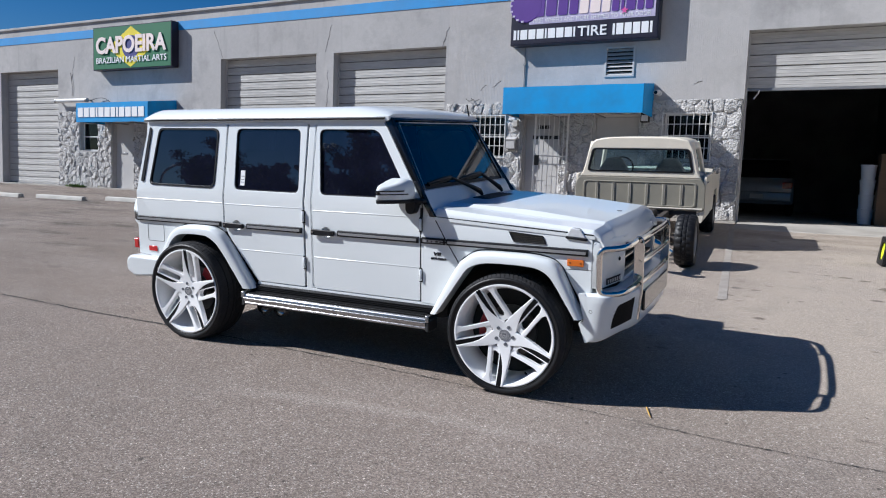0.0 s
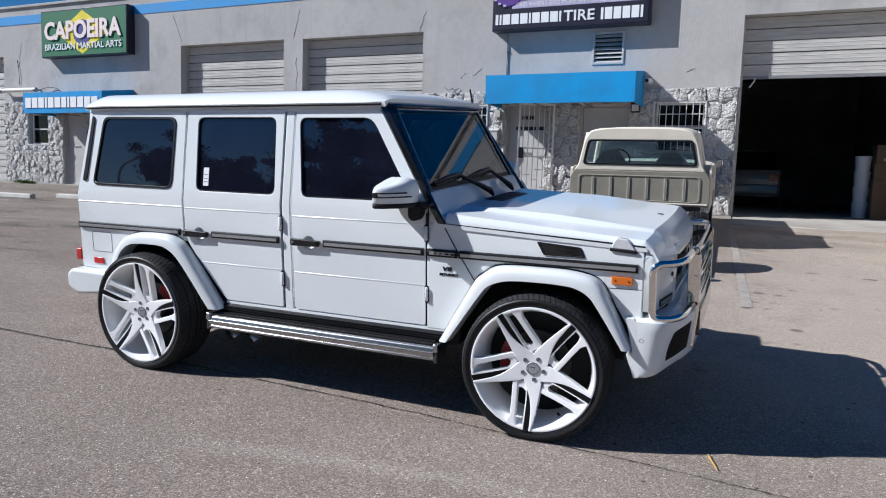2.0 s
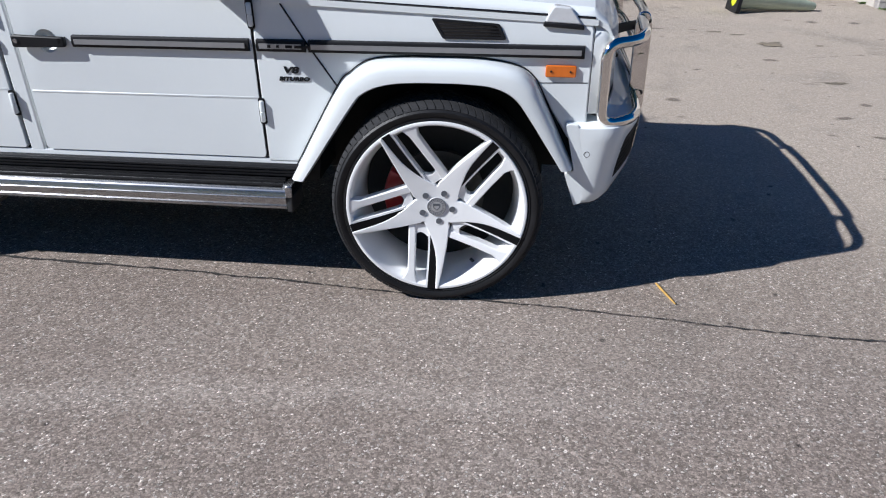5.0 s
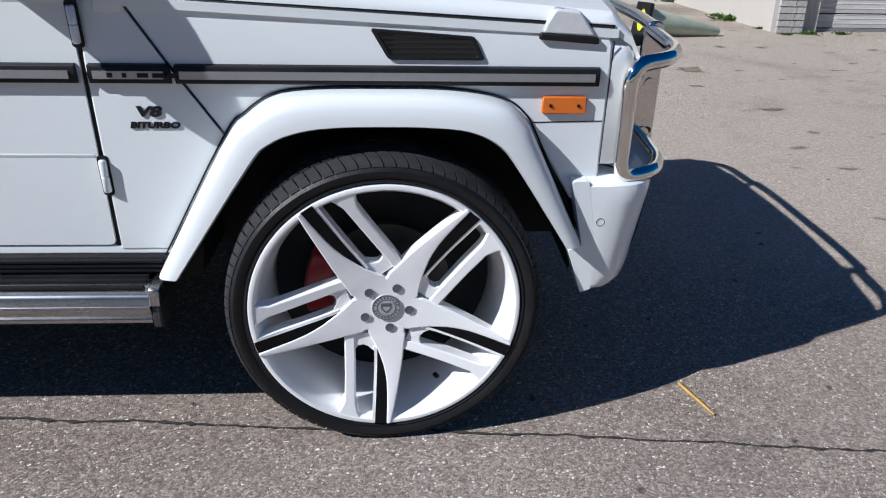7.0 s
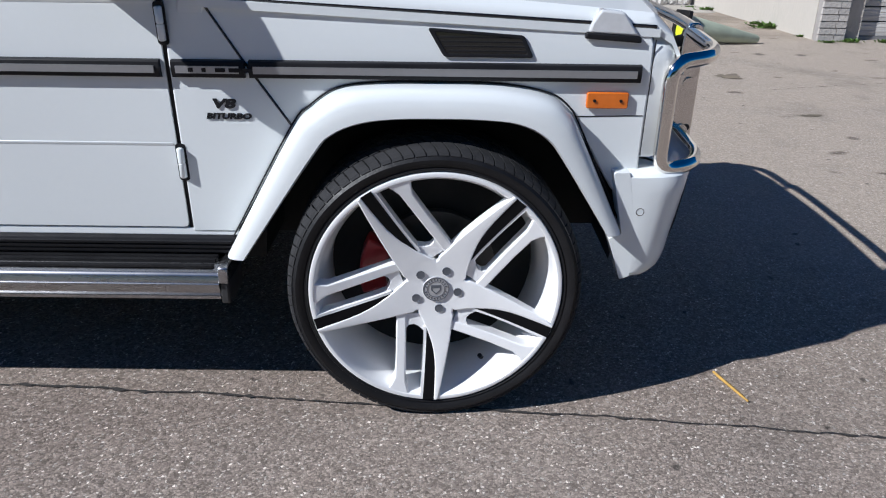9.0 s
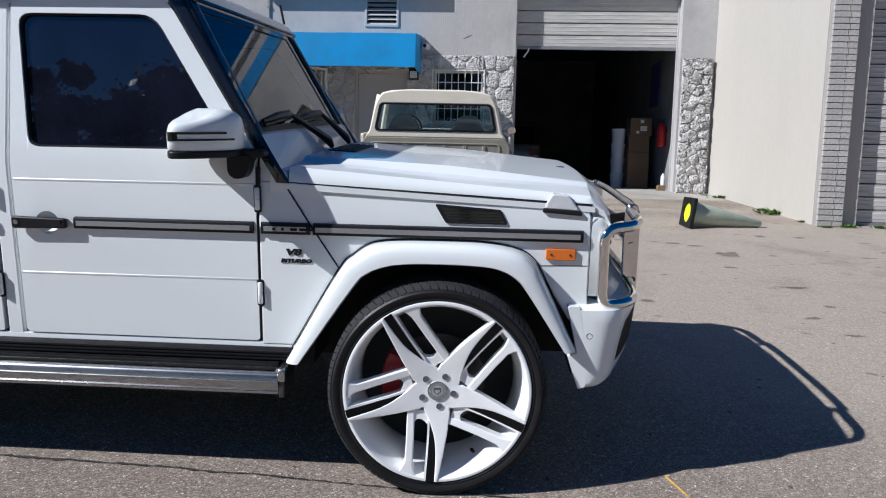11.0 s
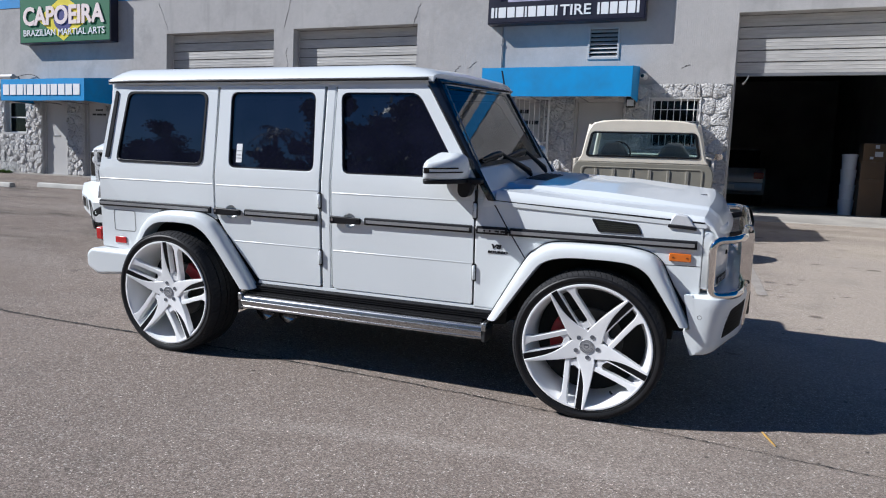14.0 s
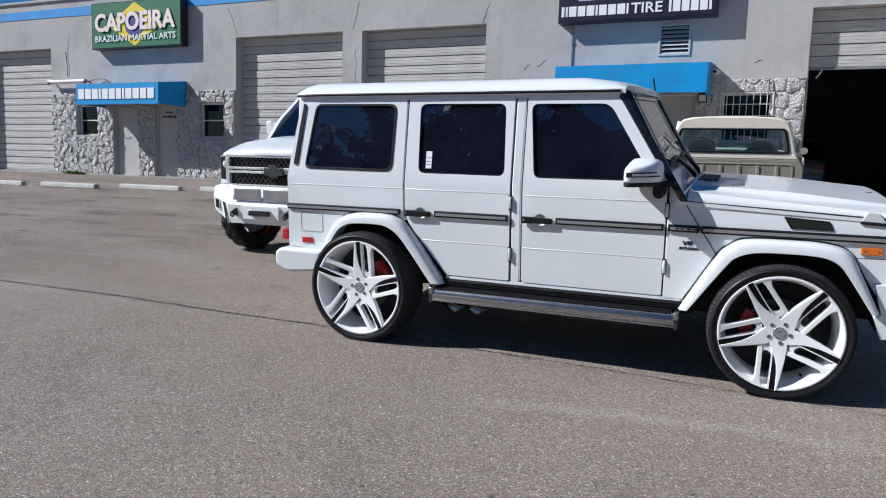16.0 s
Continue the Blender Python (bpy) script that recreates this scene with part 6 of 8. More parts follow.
# running boards
for near in (True, False):
    prof = fillet([(0.12, 0.452), (0.03, 0.45), (-0.012, 0.437), (-0.022, 0.4), (-0.01, 0.36), (0.12, 0.354)], 0.008, 2)
    bm = prism(prof, "yz", -2.265, -0.6)
    b = part("running_board", bm if near else mirrored(bm), "alu", suv, "brushed metal running board with rubber ribs", bevel=0.003)
    if near:
        for i, y in enumerate((0.006, 0.03, 0.052, 0.074, 0.096)):
            part("rubber_rib", box(-2.25, -0.62, y, y + 0.013, 0.446, 0.459 if i else 0.452), "rubber", b)
        part("chrome_lip", tube([(-2.265, -0.02, 0.408), (-0.6, -0.02, 0.408)], 0.005, 10), "alu", b, smooth=60)
        part("lower_lip", box(-2.265, -0.6, -0.019, -0.004, 0.362, 0.371), "alu", b)
        for x, dx in ((-2.29, 0.03), (-0.6, 0.025)):
            part("end_cap", prism([(-0.02, 0.346), (0.12, 0.342), (0.12, 0.46), (-0.015, 0.455)], "yz", x, x + dx), "plastic", b, bevel=0.006)
            part("cap_top", prism([(-0.024, 0.41), (0.118, 0.41), (0.118, 0.464), (-0.018, 0.459)], "yz", x - 0.002, x + dx + 0.002), "alu", b, bevel=0.006)
both("sill_panel", prism(fillet([(BS + 0.01, 0.512), (BS - 0.012, 0.506), (BS - 0.02, 0.46), (BS + 0.05, 0.44), (BS + 0.06, 0.51)], 0.01, 2), "yz", -2.24, -0.56), "trimblack", suv)
both("rocker_sill", prism(fillet([(BS + 0.004, 0.531), (BS + 0.002, 0.508), (BS + 0.06, 0.5), (BS + 0.06, 0.531)], 0.004, 2), "yz", -2.2, -0.56), "carwhite", suv)
for z in (0.468, 0.481, 0.494):
    both("sill_rib", box(-2.2, -0.58, BS - 0.024, BS - 0.015, z, z + 0.006), "trimblack", suv)
def slash(bm, x, z):
    for v in bm.verts:
        if v.co.x > x - 0.03:
            v.co.x += 1.5 * (v.co.z - z)
    return bm


for x in (-2.1, -1.93):
    ex = part("exhaust_tip", slash(tube([(x - 0.2, 0.2, 0.345), (x - 0.06, 0.07, 0.318), (x + 0.04, 0.045, 0.308)], [0.03, 0.035, 0.037], 18), x + 0.04, 0.308), "smoked", suv, "dark chrome slash-cut side exhaust tip", smooth=50)
    part("exhaust_bore", slash(tube([(x + 0.0375, 0.0455, 0.3082), (x + 0.0425, 0.0445, 0.3078)], 0.033, 18), x + 0.04, 0.308), "underbody", ex)
part("exhaust_silencer", tube([(-1.9, 0.3, 0.38), (-1.2, 0.35, 0.38)], 0.07, 12), "underbody", suv, smooth=50)
part("aerial", tube([(-0.98, 1.5, 1.86), (-1.0, 1.5, 1.96)], 0.007, 6), "trimblack", suv)

# cabin seen through the glass
part("dashboard", prism(fillet([(-0.685, 1.22), (-0.68, 0.95), (-0.85, 0.95), (-0.92, 1.1), (-0.84, 1.22)], 0.03), "xz", 0.2, CW - 0.2), "interior", suv)
wheel_ring = lathe([(0.185 + 0.015 * math.cos(a), 0.015 * math.sin(a)) for a in span(0, 2 * math.pi, 8)[:-1]], 24, "x", (-0.98, 1.35, 1.18))
part("steering_wheel", wheel_ring, "interior", suv, smooth=60)
for y in (0.5, 1.36):
    for x in (-1.45, -2.35):
        sb = part("seat", prism(fillet([(x + 0.1, 1.0), (x - 0.02, 1.0), (x - 0.18, 1.55), (x - 0.1, 1.58)], 0.04), "xz", y - 0.24, y + 0.24), "interior", suv, bevel=0.03)
        part("headrest", prism(fillet([(x - 0.22, 1.56), (x - 0.12, 1.56), (x - 0.14, 1.72), (x - 0.22, 1.72)], 0.03), "xz", y - 0.13, y + 0.13), "interior", sb, bevel=0.02)
part("cargo_floor", box(-3.4, -0.7, 0.15, CW - 0.15, 1.18, 1.2), "interior", suv)


# ---- wheels ----
def polar(r, deg):
    return (r * math.cos(radians(deg)), r * math.sin(radians(deg)))


# an arm's two edges, as radius and angles from its middle line
ARM = [(0.088, -34.0, 38.0), (0.096, -26.0, 31.5), (0.11, -18.0, 25.5), (0.13, -11.0, 20.0), (0.15, -6.9, 16.4), (0.17, -4.1, 13.4), (0.19, -2.4, 10.9), (0.22, -1.1, 8.0), (0.252, -0.8, 5.6), (0.3, -0.9, 2.9), (0.343, -1.2, 0.9)]


def rim_star(phase, d0, d1, dish):
    """The hub and its five arms in one casting."""
    bm = bmesh.new()
    hub = []
    for k in range(5):
        a = phase + 72 * k
        hub.append([bm.verts.new((polar(r, a + g)[0], dish(r), polar(r, a + g)[1])) for r, g in ((0.082, -36.0), (ARM[0][0], ARM[0][1]), (ARM[0][0] - 0.004, 0.0), (ARM[0][0], ARM[0][2] - 6))])
    ring = [v for h in hub for v in h]
    inner = []
    for v in ring:
        r = math.hypot(v.co.x, v.co.z)
        inner.append(bm.verts.new((v.co.x * 0.04 / r, dish(0.04), v.co.z * 0.04 / r)))
    n = len(ring)
    for i in range(n):
        bm.faces.new((inner[i], inner[(i + 1) % n], ring[(i + 1) % n], ring[i]))
    bm.faces.new(inner)
    for k in range(5):
        a = phase + 72 * k
        prev = [hub[k][1], hub[k][2], hub[k][3]]
        for r, lo, hi in ARM[1:]:
            cur = [bm.verts.new((polar(r, a + g)[0], dish(r) - lift, polar(r, a + g)[1])) for g, lift in ((lo, 0.0), ((lo + hi) / 2, 0.0015), (hi, 0.0))]
            for s in (0, 1):
                bm.faces.new((prev[s], prev[s + 1], cur[s + 1], cur[s]))
            prev = cur
    bmesh.ops.recalc_face_normals(bm, faces=bm.faces[:])
    r = bmesh.ops.extrude_face_region(bm, geom=bm.faces[:])
    for v in r["geom"]:
        if isinstance(v, bmesh.types.BMVert):
            v.co.y += d1 - d0
    for v in bm.verts:
        v.co.y += d0
    return bm


def rim_pieces(r_tip):
    """The black inlay, its pale edge and the parallel bar beside an arm that points along +x."""
    inlay = [(0.122, -0.0262), (0.15, -0.014), (0.17, -0.008), (0.19, -0.004), (0.21, -0.002), (0.3, -0.002), (r_tip, -0.004), (r_tip - 0.002, -0.0385), (0.3, -0.0355), (0.26, -0.0327), (0.22, -0.0302), (0.18, -0.028), (0.15, -0.0268)]
    edge = [(0.118, -0.025), (0.15, -0.0264), (0.18, -0.0276), (0.22, -0.0298), (0.26, -0.0323), (0.3, -0.0351), (r_tip - 0.002, -0.0381), (r_tip - 0.0035, -0.047), (0.3, -0.0437), (0.26, -0.0402), (0.22, -0.0374), (0.18, -0.0353), (0.15, -0.0342), (0.118, -0.035)]
    web = [(0.08, -0.03), (0.135, -0.031), (0.13, -0.038), (0.118, -0.05), (0.112, -0.062), (0.114, -0.075), (0.126, -0.086), (0.08, -0.088)]
    bar = [(0.05, -0.082), (0.1, -0.083), (0.2, -0.085), (0.285, -0.088), (0.305, -0.083), (0.329, -0.075), (0.331, -0.09), (0.322, -0.122), (0.309, -0.146), (0.293, -0.13), (0.27, -0.118), (0.2, -0.114), (0.12, -0.112), (0.06, -0.11)]
    return inlay, edge, bar, web


def tyre_mesh(ro, ri, w):
    """The carcass of a low tyre: bulged flanks with a rim guard, and the floor of its grooves."""
    flank = [(ri - 0.012, 0.022), (ri + 0.002, 0.006), (ri + 0.007, 0.001), (ri + 0.01, 0.001), (ri + 0.012, 0.004), (ri + 0.024, -0.003), (ri + 0.034, -0.003), (ri + 0.0355, -0.001), (ro - 0.018, 0.003), (ro - 0.011, 0.014), (ro - 0.008, 0.04)]
    return lathe(flank + [(r, w - y) for r, y in flank[::-1]], 128, "y")


def tread_mesh(ro, w):
    """Slanting tread blocks in rows, proud of the carcass."""
    rows = []
    shoulder = [(ro - 0.0165, 0.0015, 0.0), (ro - 0.0095, 0.0075, 0.05), (ro - 0.003, 0.022, 0.2), (ro, 0.045, 0.42), (ro + 0.0005, 0.066, 0.6)]
    rib = [(ro + 0.001, 0.076, 0.0), (ro + 0.0015, 0.1, 0.3), (ro + 0.0015, 0.128, 0.65)]
    rows += [(shoulder, 84, 0.86), (rib, 84, 0.84), ([(ro + 0.0015, 0.138, 0.1), (ro + 0.0015, w - 0.138, 0.4)], 84, 0.88)]
    rows += [([(r, w - y, 1.1 - k) for r, y, k in rib[::-1]], 84, 0.84), ([(r, w - y, 0.9 - k) for r, y, k in shoulder[::-1]], 84, 0.86)]
    vs, fs = [], []
    for profile, count, fill in rows:
        m = len(profile)
        for k in range(count):
            n0 = len(vs)
            for drop in (0.0, 0.009):
                for r, y, slant in profile:
                    for e in (0.0, 0.5 * fill, fill):
                        a = 2 * math.pi * (k + slant + e) / count
                        vs.append(((r - drop) * math.cos(a), y + (drop * 0.4 if y < 0.02 else -drop * 0.4 if y > w - 0.02 else 0.0), (r - drop) * math.sin(a)))
            top, low = (lambda i, e: n0 + 3 * i + e), (lambda i, e: n0 + 3 * m + 3 * i + e)
            for i in range(m - 1):
                for e in (0, 1):
                    fs.append((top(i, e), top(i + 1, e), top(i + 1, e + 1), top(i, e + 1)))
                for e in (0, 2):
                    fs.append((top(i, e), top(i + 1, e), low(i + 1, e), low(i, e)))
            for i in (0, m - 1):
                for e in (0, 1):
                    fs.append((top(i, e), top(i, e + 1), low(i, e + 1), low(i, e)))
    bm = bmesh.new()
    vv = [bm.verts.new(v) for v in vs]
    for q in fs:
        bm.faces.new([vv[i] for i in q])
    return bm


def wheel(parent, phase, near, caliper_deg, x):
    ro, rl, w = 0.406, 0.345, 0.3
    hub_z = 0.405
    root = part("wheel", tyre_mesh(ro, rl, w), "rubber", parent, "low-profile black tyre on a large white rim", smooth=40)
    part("tread", tread_mesh(ro, w), "tread", root, "grey tread blocks in a sunlit tone")["kind"] = "stuff"
    root.location = (x, -0.055 if near else CW + 0.055, hub_z)
    root.rotation_euler.x = radians(-2.0)
    if not near:
        root.rotation_euler = (radians(2.0), 0, math.pi)
    part("rim_barrel", lathe([(0.347, 0.01), (0.344, 0.0), (0.341, -0.0015), (0.333, 0.0), (0.327, 0.008), (0.322, 0.03), (0.312, 0.06), (0.304, 0.09), (0.3, 0.13), (0.298, 0.22), (0.31, 0.27), (0.342, 0.28), (0.344, 0.27), (0.34, 0.03)], 96, "y"), "rimwhite", root, smooth=40)
    inlay, rim_edge, bar, web = rim_pieces(0.3425)

    def dish(r):
        return 0.04 * (1 - min(1.0, max(0.0, (r - 0.05) / 0.29)) ** 1.5)

    def bent(poly, d0, d1, a):
        bm = prism(poly, "xz", d0, d1)
        ca, sa = math.cos(a), math.sin(a)
        for v in bm.verts:
            v.co.y += dish(math.hypot(v.co.x, v.co.z))
            v.co.x, v.co.z = v.co.x * ca - v.co.z * sa, v.co.x * sa + v.co.z * ca
        return bm
    part("rim_face", rim_star(phase, -0.005, 0.036, dish), "rimwhite", root, smooth=38, bevel=0.004)
    for k in range(5):
        a = radians(phase + 72 * k)
        part("spoke_inlay", bent(inlay, -0.003, 0.03, a), "inlay", root)
        part("spoke_edge", bent(rim_edge, -0.0015, 0.04, a), "rimwhite", root)
        part("spoke_web", bent(web, 0.004, 0.04, a), "rimwhite", root)
        part("spoke_bar", bent(bar, 0.0, 0.045, a), "rimwhite", root, bevel=0.004)
        b = radians(phase + 72 * k + 8)
        # the hole's shade is a dark disc standing just proud of the hub
        part("lug_hole", lathe([(0.0, 0.0312), (0.0098, 0.0312), (0.0105, 0.0306), (0.0118, 0.0304), (0.0118, 0.05), (0.0, 0.05)], 18, "y", (0.061 * math.cos(b), 0.0, 0.061 * math.sin(b))), "lughole", root, "dark disc for the shade in a lug hole", smooth=40)
    cap = part("centre_cap", lathe([(0.0, 0.0305), (0.035, 0.031), (0.037, 0.033), (0.037, 0.05), (0.0, 0.05)], 32, "y"), "capgrey", root, smooth=40)
    for r0, r1 in ((0.034, 0.036), (0.023, 0.0242)):
        part("cap_ring", lathe([(r0, 0.0298), (r1, 0.0298), (r1, 0.032), (r0, 0.032)], 32, "y"), "lughole", cap)
    for k in range(22):
        t0 = radians(k * 360 / 22)
        if k not in (0, 11):
            c0, s0 = math.cos(t0), math.sin(t0)
            part("cap_bar", prism([(0.0265 * c0 + 0.0016 * s0, 0.0265 * s0 - 0.0016 * c0), (0.0315 * c0 + 0.0016 * s0, 0.0315 * s0 - 0.0016 * c0), (0.0315 * c0 - 0.0016 * s0, 0.0315 * s0 + 0.0016 * c0), (0.0265 * c0 - 0.0016 * s0, 0.0265 * s0 + 0.0016 * c0)], "xz", 0.0298, 0.032), "lughole", cap)
    part("cap_emblem", panel(fillet([(-0.014, 0.013), (0.014, 0.013), (0.014, -0.002), (0, -0.016), (-0.014, -0.002)], 0.003, 2), [fillet([(-0.011, 0.004), (0.011, 0.004), (0.01, -0.002), (0, -0.012), (-0.01, -0.002)], 0.002, 2)], "xz", 0.0298, 0.032), "lughole", cap)
    part("brake_disc", lathe([(0.08, 0.16), (0.18, 0.16), (0.18, 0.19), (0.08, 0.19)], 48, "y"), "disc", root, smooth=40)
    part("hub_bell", lathe([(0.0, 0.11), (0.08, 0.115), (0.085, 0.17), (0.0, 0.17)], 32, "y"), "disc", root, smooth=40)
    a0 = radians(caliper_deg)
    cal = [((0.215) * math.cos(a0 + t), 0.215 * math.sin(a0 + t)) for t in span(-0.42, 0.42, 8)] + [(0.14 * math.cos(a0 - t), 0.14 * math.sin(a0 - t)) for t in span(-0.42, 0.42, 8)]
    part("brake_caliper", prism(cal, "xz", 0.125, 0.2), "caliper", root, "red brake caliper", bevel=0.008)
    part("back_plate", lathe([(0.0, 0.225), (0.297, 0.225), (0.297, 0.23), (0.0, 0.23)], 40, "y"), "underbody", root)
    part("valve", tube([(0.305 * math.cos(radians(-62)), 0.1, 0.305 * math.sin(radians(-62))), (0.285 * math.cos(radians(-62)), 0.085, 0.285 * math.sin(radians(-62)))], 0.007, 8), "trimblack", root)
    return root


wheel(suv, 342, True, 172, 0.0).rotation_euler.z = radians(3.5)
back = wheel(suv, 20, True, 40, -2.85)
back.location.y, back.location.z, back.scale = -0.08, 0.411, (1.02, 1.0, 1.02)
wheel(suv, 342, False, 172, 0.0).rotation_euler.z = math.pi + radians(3.5)
wheel(suv, 20, False, 40, -2.85)

# ---- the old pickup without its bed ----
pick = thing("pickup_truck", "old beige pickup cab on a bare frame without its bed", "pickup truck", pose(-0.535, 6.6, ground_z(6.6), ROLL, 0, 2.0))
bm = prism(fillet([(-0.965, 0.57), (0.965, 0.57), (0.96, 0.95), (0.9, 1.045), (-0.9, 1.045), (-0.96, 0.95)], [0.05, 0.05, 0.04, 0.03, 0.03, 0.04], 3), "xz", -0.02, 0.0)
part("rear_panel", bm, "khaki", pick, "khaki primed rear cab panel with pressed ribs", bevel=0.012)
part("pressed_frame", panel(rrect(-0.84, 0.84, 0.62, 0.985, 0.06), [rrect(-0.81, 0.81, 0.64, 0.965, 0.05)], "xz", -0.03, -0.016), "khaki", pick, bevel=0.006)
for i in range(6):
    x = -0.625 + i * 0.25
    rib = part("pressed_rib", prism(fillet([(x - 0.022, -0.018), (x - 0.012, -0.034), (x + 0.012, -0.034), (x + 0.022, -0.018)], 0.004, 2), "xy", 0.65, 0.955), "khaki", pick)
    for dx in (-0.019, 0.013):
        part("rib_edge", box(x + dx, x + dx + 0.006, -0.032, -0.018, 0.65, 0.955), "khaki_lip", rib)
part("panel_lip", tube([(-0.93, -0.025, 0.6), (0.93, -0.025, 0.6)], 0.014, 8), "khaki_lip", pick)
up = [(-0.9, 1.045), (0.9, 1.045), (0.845, 1.13), (0.765, 1.47), (0.69, 1.6), (0.4, 1.645), (-0.4, 1.645), (-0.69, 1.6), (-0.765, 1.47), (-0.845, 1.13)]
win = fillet([(-0.775, 1.13), (0.775, 1.13), (0.705, 1.47), (-0.705, 1.47)], 0.05)
part("cab_back", panel(fillet(up, [0, 0, 0.03, 0.08, 0.08, 0.1, 0.1, 0.08, 0.08, 0.03], 3), [win], "xz", -0.02, 0.02), "beige", pick, "aged beige paint", bevel=0.014)
inner = [(x * 0.965, 1.3 + (z - 1.3) * 0.91) for x, z in win]
part("window_seal", panel([(x * 1.012, 1.3 + (z - 1.3) * 1.03) for x, z in win], [inner], "xz", -0.03, 0.0), "trimblack", pick, bevel=0.003)
pane("rear_window", [(x * 0.98, 1.3 + (z - 1.3) * 0.95) for x, z in win], -0.01, "clearglass", pick, "clear rear window")
crown = [(0.765, 1.46), (0.735, 1.545), (0.68, 1.602), (0.56, 1.632), (0.3, 1.648)]
crown += [(-x, z) for x, z in crown[::-1]] + [(-0.71, 1.46), (-0.64, 1.57), (0.64, 1.57), (0.71, 1.46)]
part("cab_roof", prism(crown, "xz", -0.015, 1.12), "beige", pick, smooth=50, bevel=0.022, seg=3)
for s in (-1, 1):
    door = part("cab_door", panel(fillet([(0.02, 0.5), (1.2, 0.5), (1.2, 1.08), (0.02, 1.08)], 0.03), [], "yz", s * 0.965, s * 0.93), "beige", pick, bevel=0.01)
    part("door_handle", box(s * 0.965 - 0.02, s * 0.965 + 0.02, 0.1, 0.24, 0.98, 1.0), "chrome", door, bevel=0.004)
    part("pillar", tube([(s * 0.82, 0.06, 1.05), (s * 0.715, 0.08, 1.57)], 0.05, 8), "beige", pick, smooth=50)
    part("screen_pillar", tube([(s * 0.82, 1.16, 1.05), (s * 0.715, 0.98, 1.57)], 0.035, 8), "beige", pick, smooth=50)
    part("rocker", prism(fillet([(s * 0.93, 0.4), (s * 0.965, 0.57), (s * 0.85, 0.57), (s * 0.85, 0.4)], 0.01), "xz", 0.0, 1.3), "beige", pick)
    part("front_wing", prism(fillet([(1.2, 0.45), (1.6, 0.45), (1.7, 0.75), (2.4, 0.75), (2.5, 0.45), (2.9, 0.5), (2.9, 1.02), (1.2, 1.08)], 0.04), "yz", s * 0.96, s * 0.86), "beige", pick, bevel=0.015)
mirror = part("door_mirror", lathe([(0.0, 0.0), (0.05, 0.0), (0.058, 0.008), (0.05, 0.03), (0.0, 0.04)], 20, "y", (1.03, 0.9, 1.13)), "chrome", pick, "small round chrome door mirror", smooth=40)
part("mirror_arm", tube([(0.93, 0.94, 1.05), (1.02, 0.93, 1.12)], 0.008, 6), "chrome", mirror)
part("bonnet", sheet(lambda u, v: (0.9 * (2 * v - 1), u, 1.08 - 0.04 * (u - 1.2) / 1.7 + 0.04 * (1 - (2 * v - 1) ** 4)), span(1.2, 2.9, 6), span(0, 1, 10), 0.03), "beige", pick, smooth=40)
oriented("windscreen", sheet(lambda u, v: (u, 1.135 - 0.17 * v, 1.08 + 0.5 * v), [-0.76, 0.76], [0, 1]), "clearglass", pick, (0, -1, -0.3))
part("cab_floor", box(-0.9, 0.9, 0.0, 1.3, 0.5, 0.56), "interior", pick)
part("dashboard", prism(fillet([(1.1, 0.8), (0.9, 0.85), (0.92, 1.05), (1.1, 1.1)], 0.03), "yz", -0.85, 0.85), "seatgrey", pick)
for x in (-0.42, 0.42):
    seat = part("bucket_seat", prism(fillet([(x - 0.25, 0.75), (x + 0.25, 0.75), (x + 0.26, 1.08), (x + 0.18, 1.22), (x + 0.1, 1.33), (x - 0.1, 1.33), (x - 0.18, 1.22), (x - 0.26, 1.08)], 0.05), "xz", 0.14, 0.27), "seatgrey", pick, "grey cloth bucket seat", bevel=0.03)
    part("seat_cushion", box(x - 0.25, x + 0.25, 0.2, 0.7, 0.6, 0.76), "seatgrey", seat, bevel=0.04)
ring = lathe([(0.19 + 0.013 * math.cos(a), 0.013 * math.sin(a)) for a in span(0, 2 * math.pi, 8)[:-1]], 28, "y", (0, 0, 0))
for v in ring.verts:
    v.co = Vector((-0.42, 0.78, 1.14)) + Matrix.Rotation(radians(-25), 3, "X") @ v.co
part("steering_wheel", ring, "trimblack", pick, smooth=60)
part("steering_column", tube([(-0.42, 0.79, 1.14), (-0.42, 1.0, 1.0)], 0.03, 8), "interior", pick)
for s in (-1, 1):
    part("frame_rail", prism([(s * 0.4, 0.42), (s * 0.47, 0.42), (s * 0.47, 0.56), (s * 0.4, 0.56)], "xz", -2.2, 1.0), "rust", pick, bevel=0.004)
for y in (-2.15, -1.2, -0.3):
    part("cross_member", box(-0.46, 0.46, y - 0.05, y + 0.05, 0.45, 0.53), "rust", pick)
part("rear_axle", tube([(-0.85, -1.42, 0.34), (0.85, -1.42, 0.34)], 0.045, 10), "rust", pick)
part("differential", lathe([(0.0, -0.14), (0.1, -0.12), (0.15, 0.0), (0.1, 0.12), (0.0, 0.14)], 18, "y", (0, -1.42, 0.35)), "rust", pick, smooth=50)
part("fuel_tank", box(-0.35, 0.35, -0.95, -0.35, 0.4, 0.62), "rust", pick, bevel=0.03)
part("bumper_bracket", tube(bend([(0.3, -2.2, 0.5), (0.62, -2.3, 0.42), (0.78, -2.2, 0.3)], 0.1), 0.05, 8), "chrome", pick, smooth=50)
part("loose_hose", tube(bend([(0.42, -1.1, 0.5), (0.6, -1.3, 0.42), (0.5, -1.7, 0.45), (0.62, -2.0, 0.38)], 0.15), 0.02, 6), "rubber", pick)


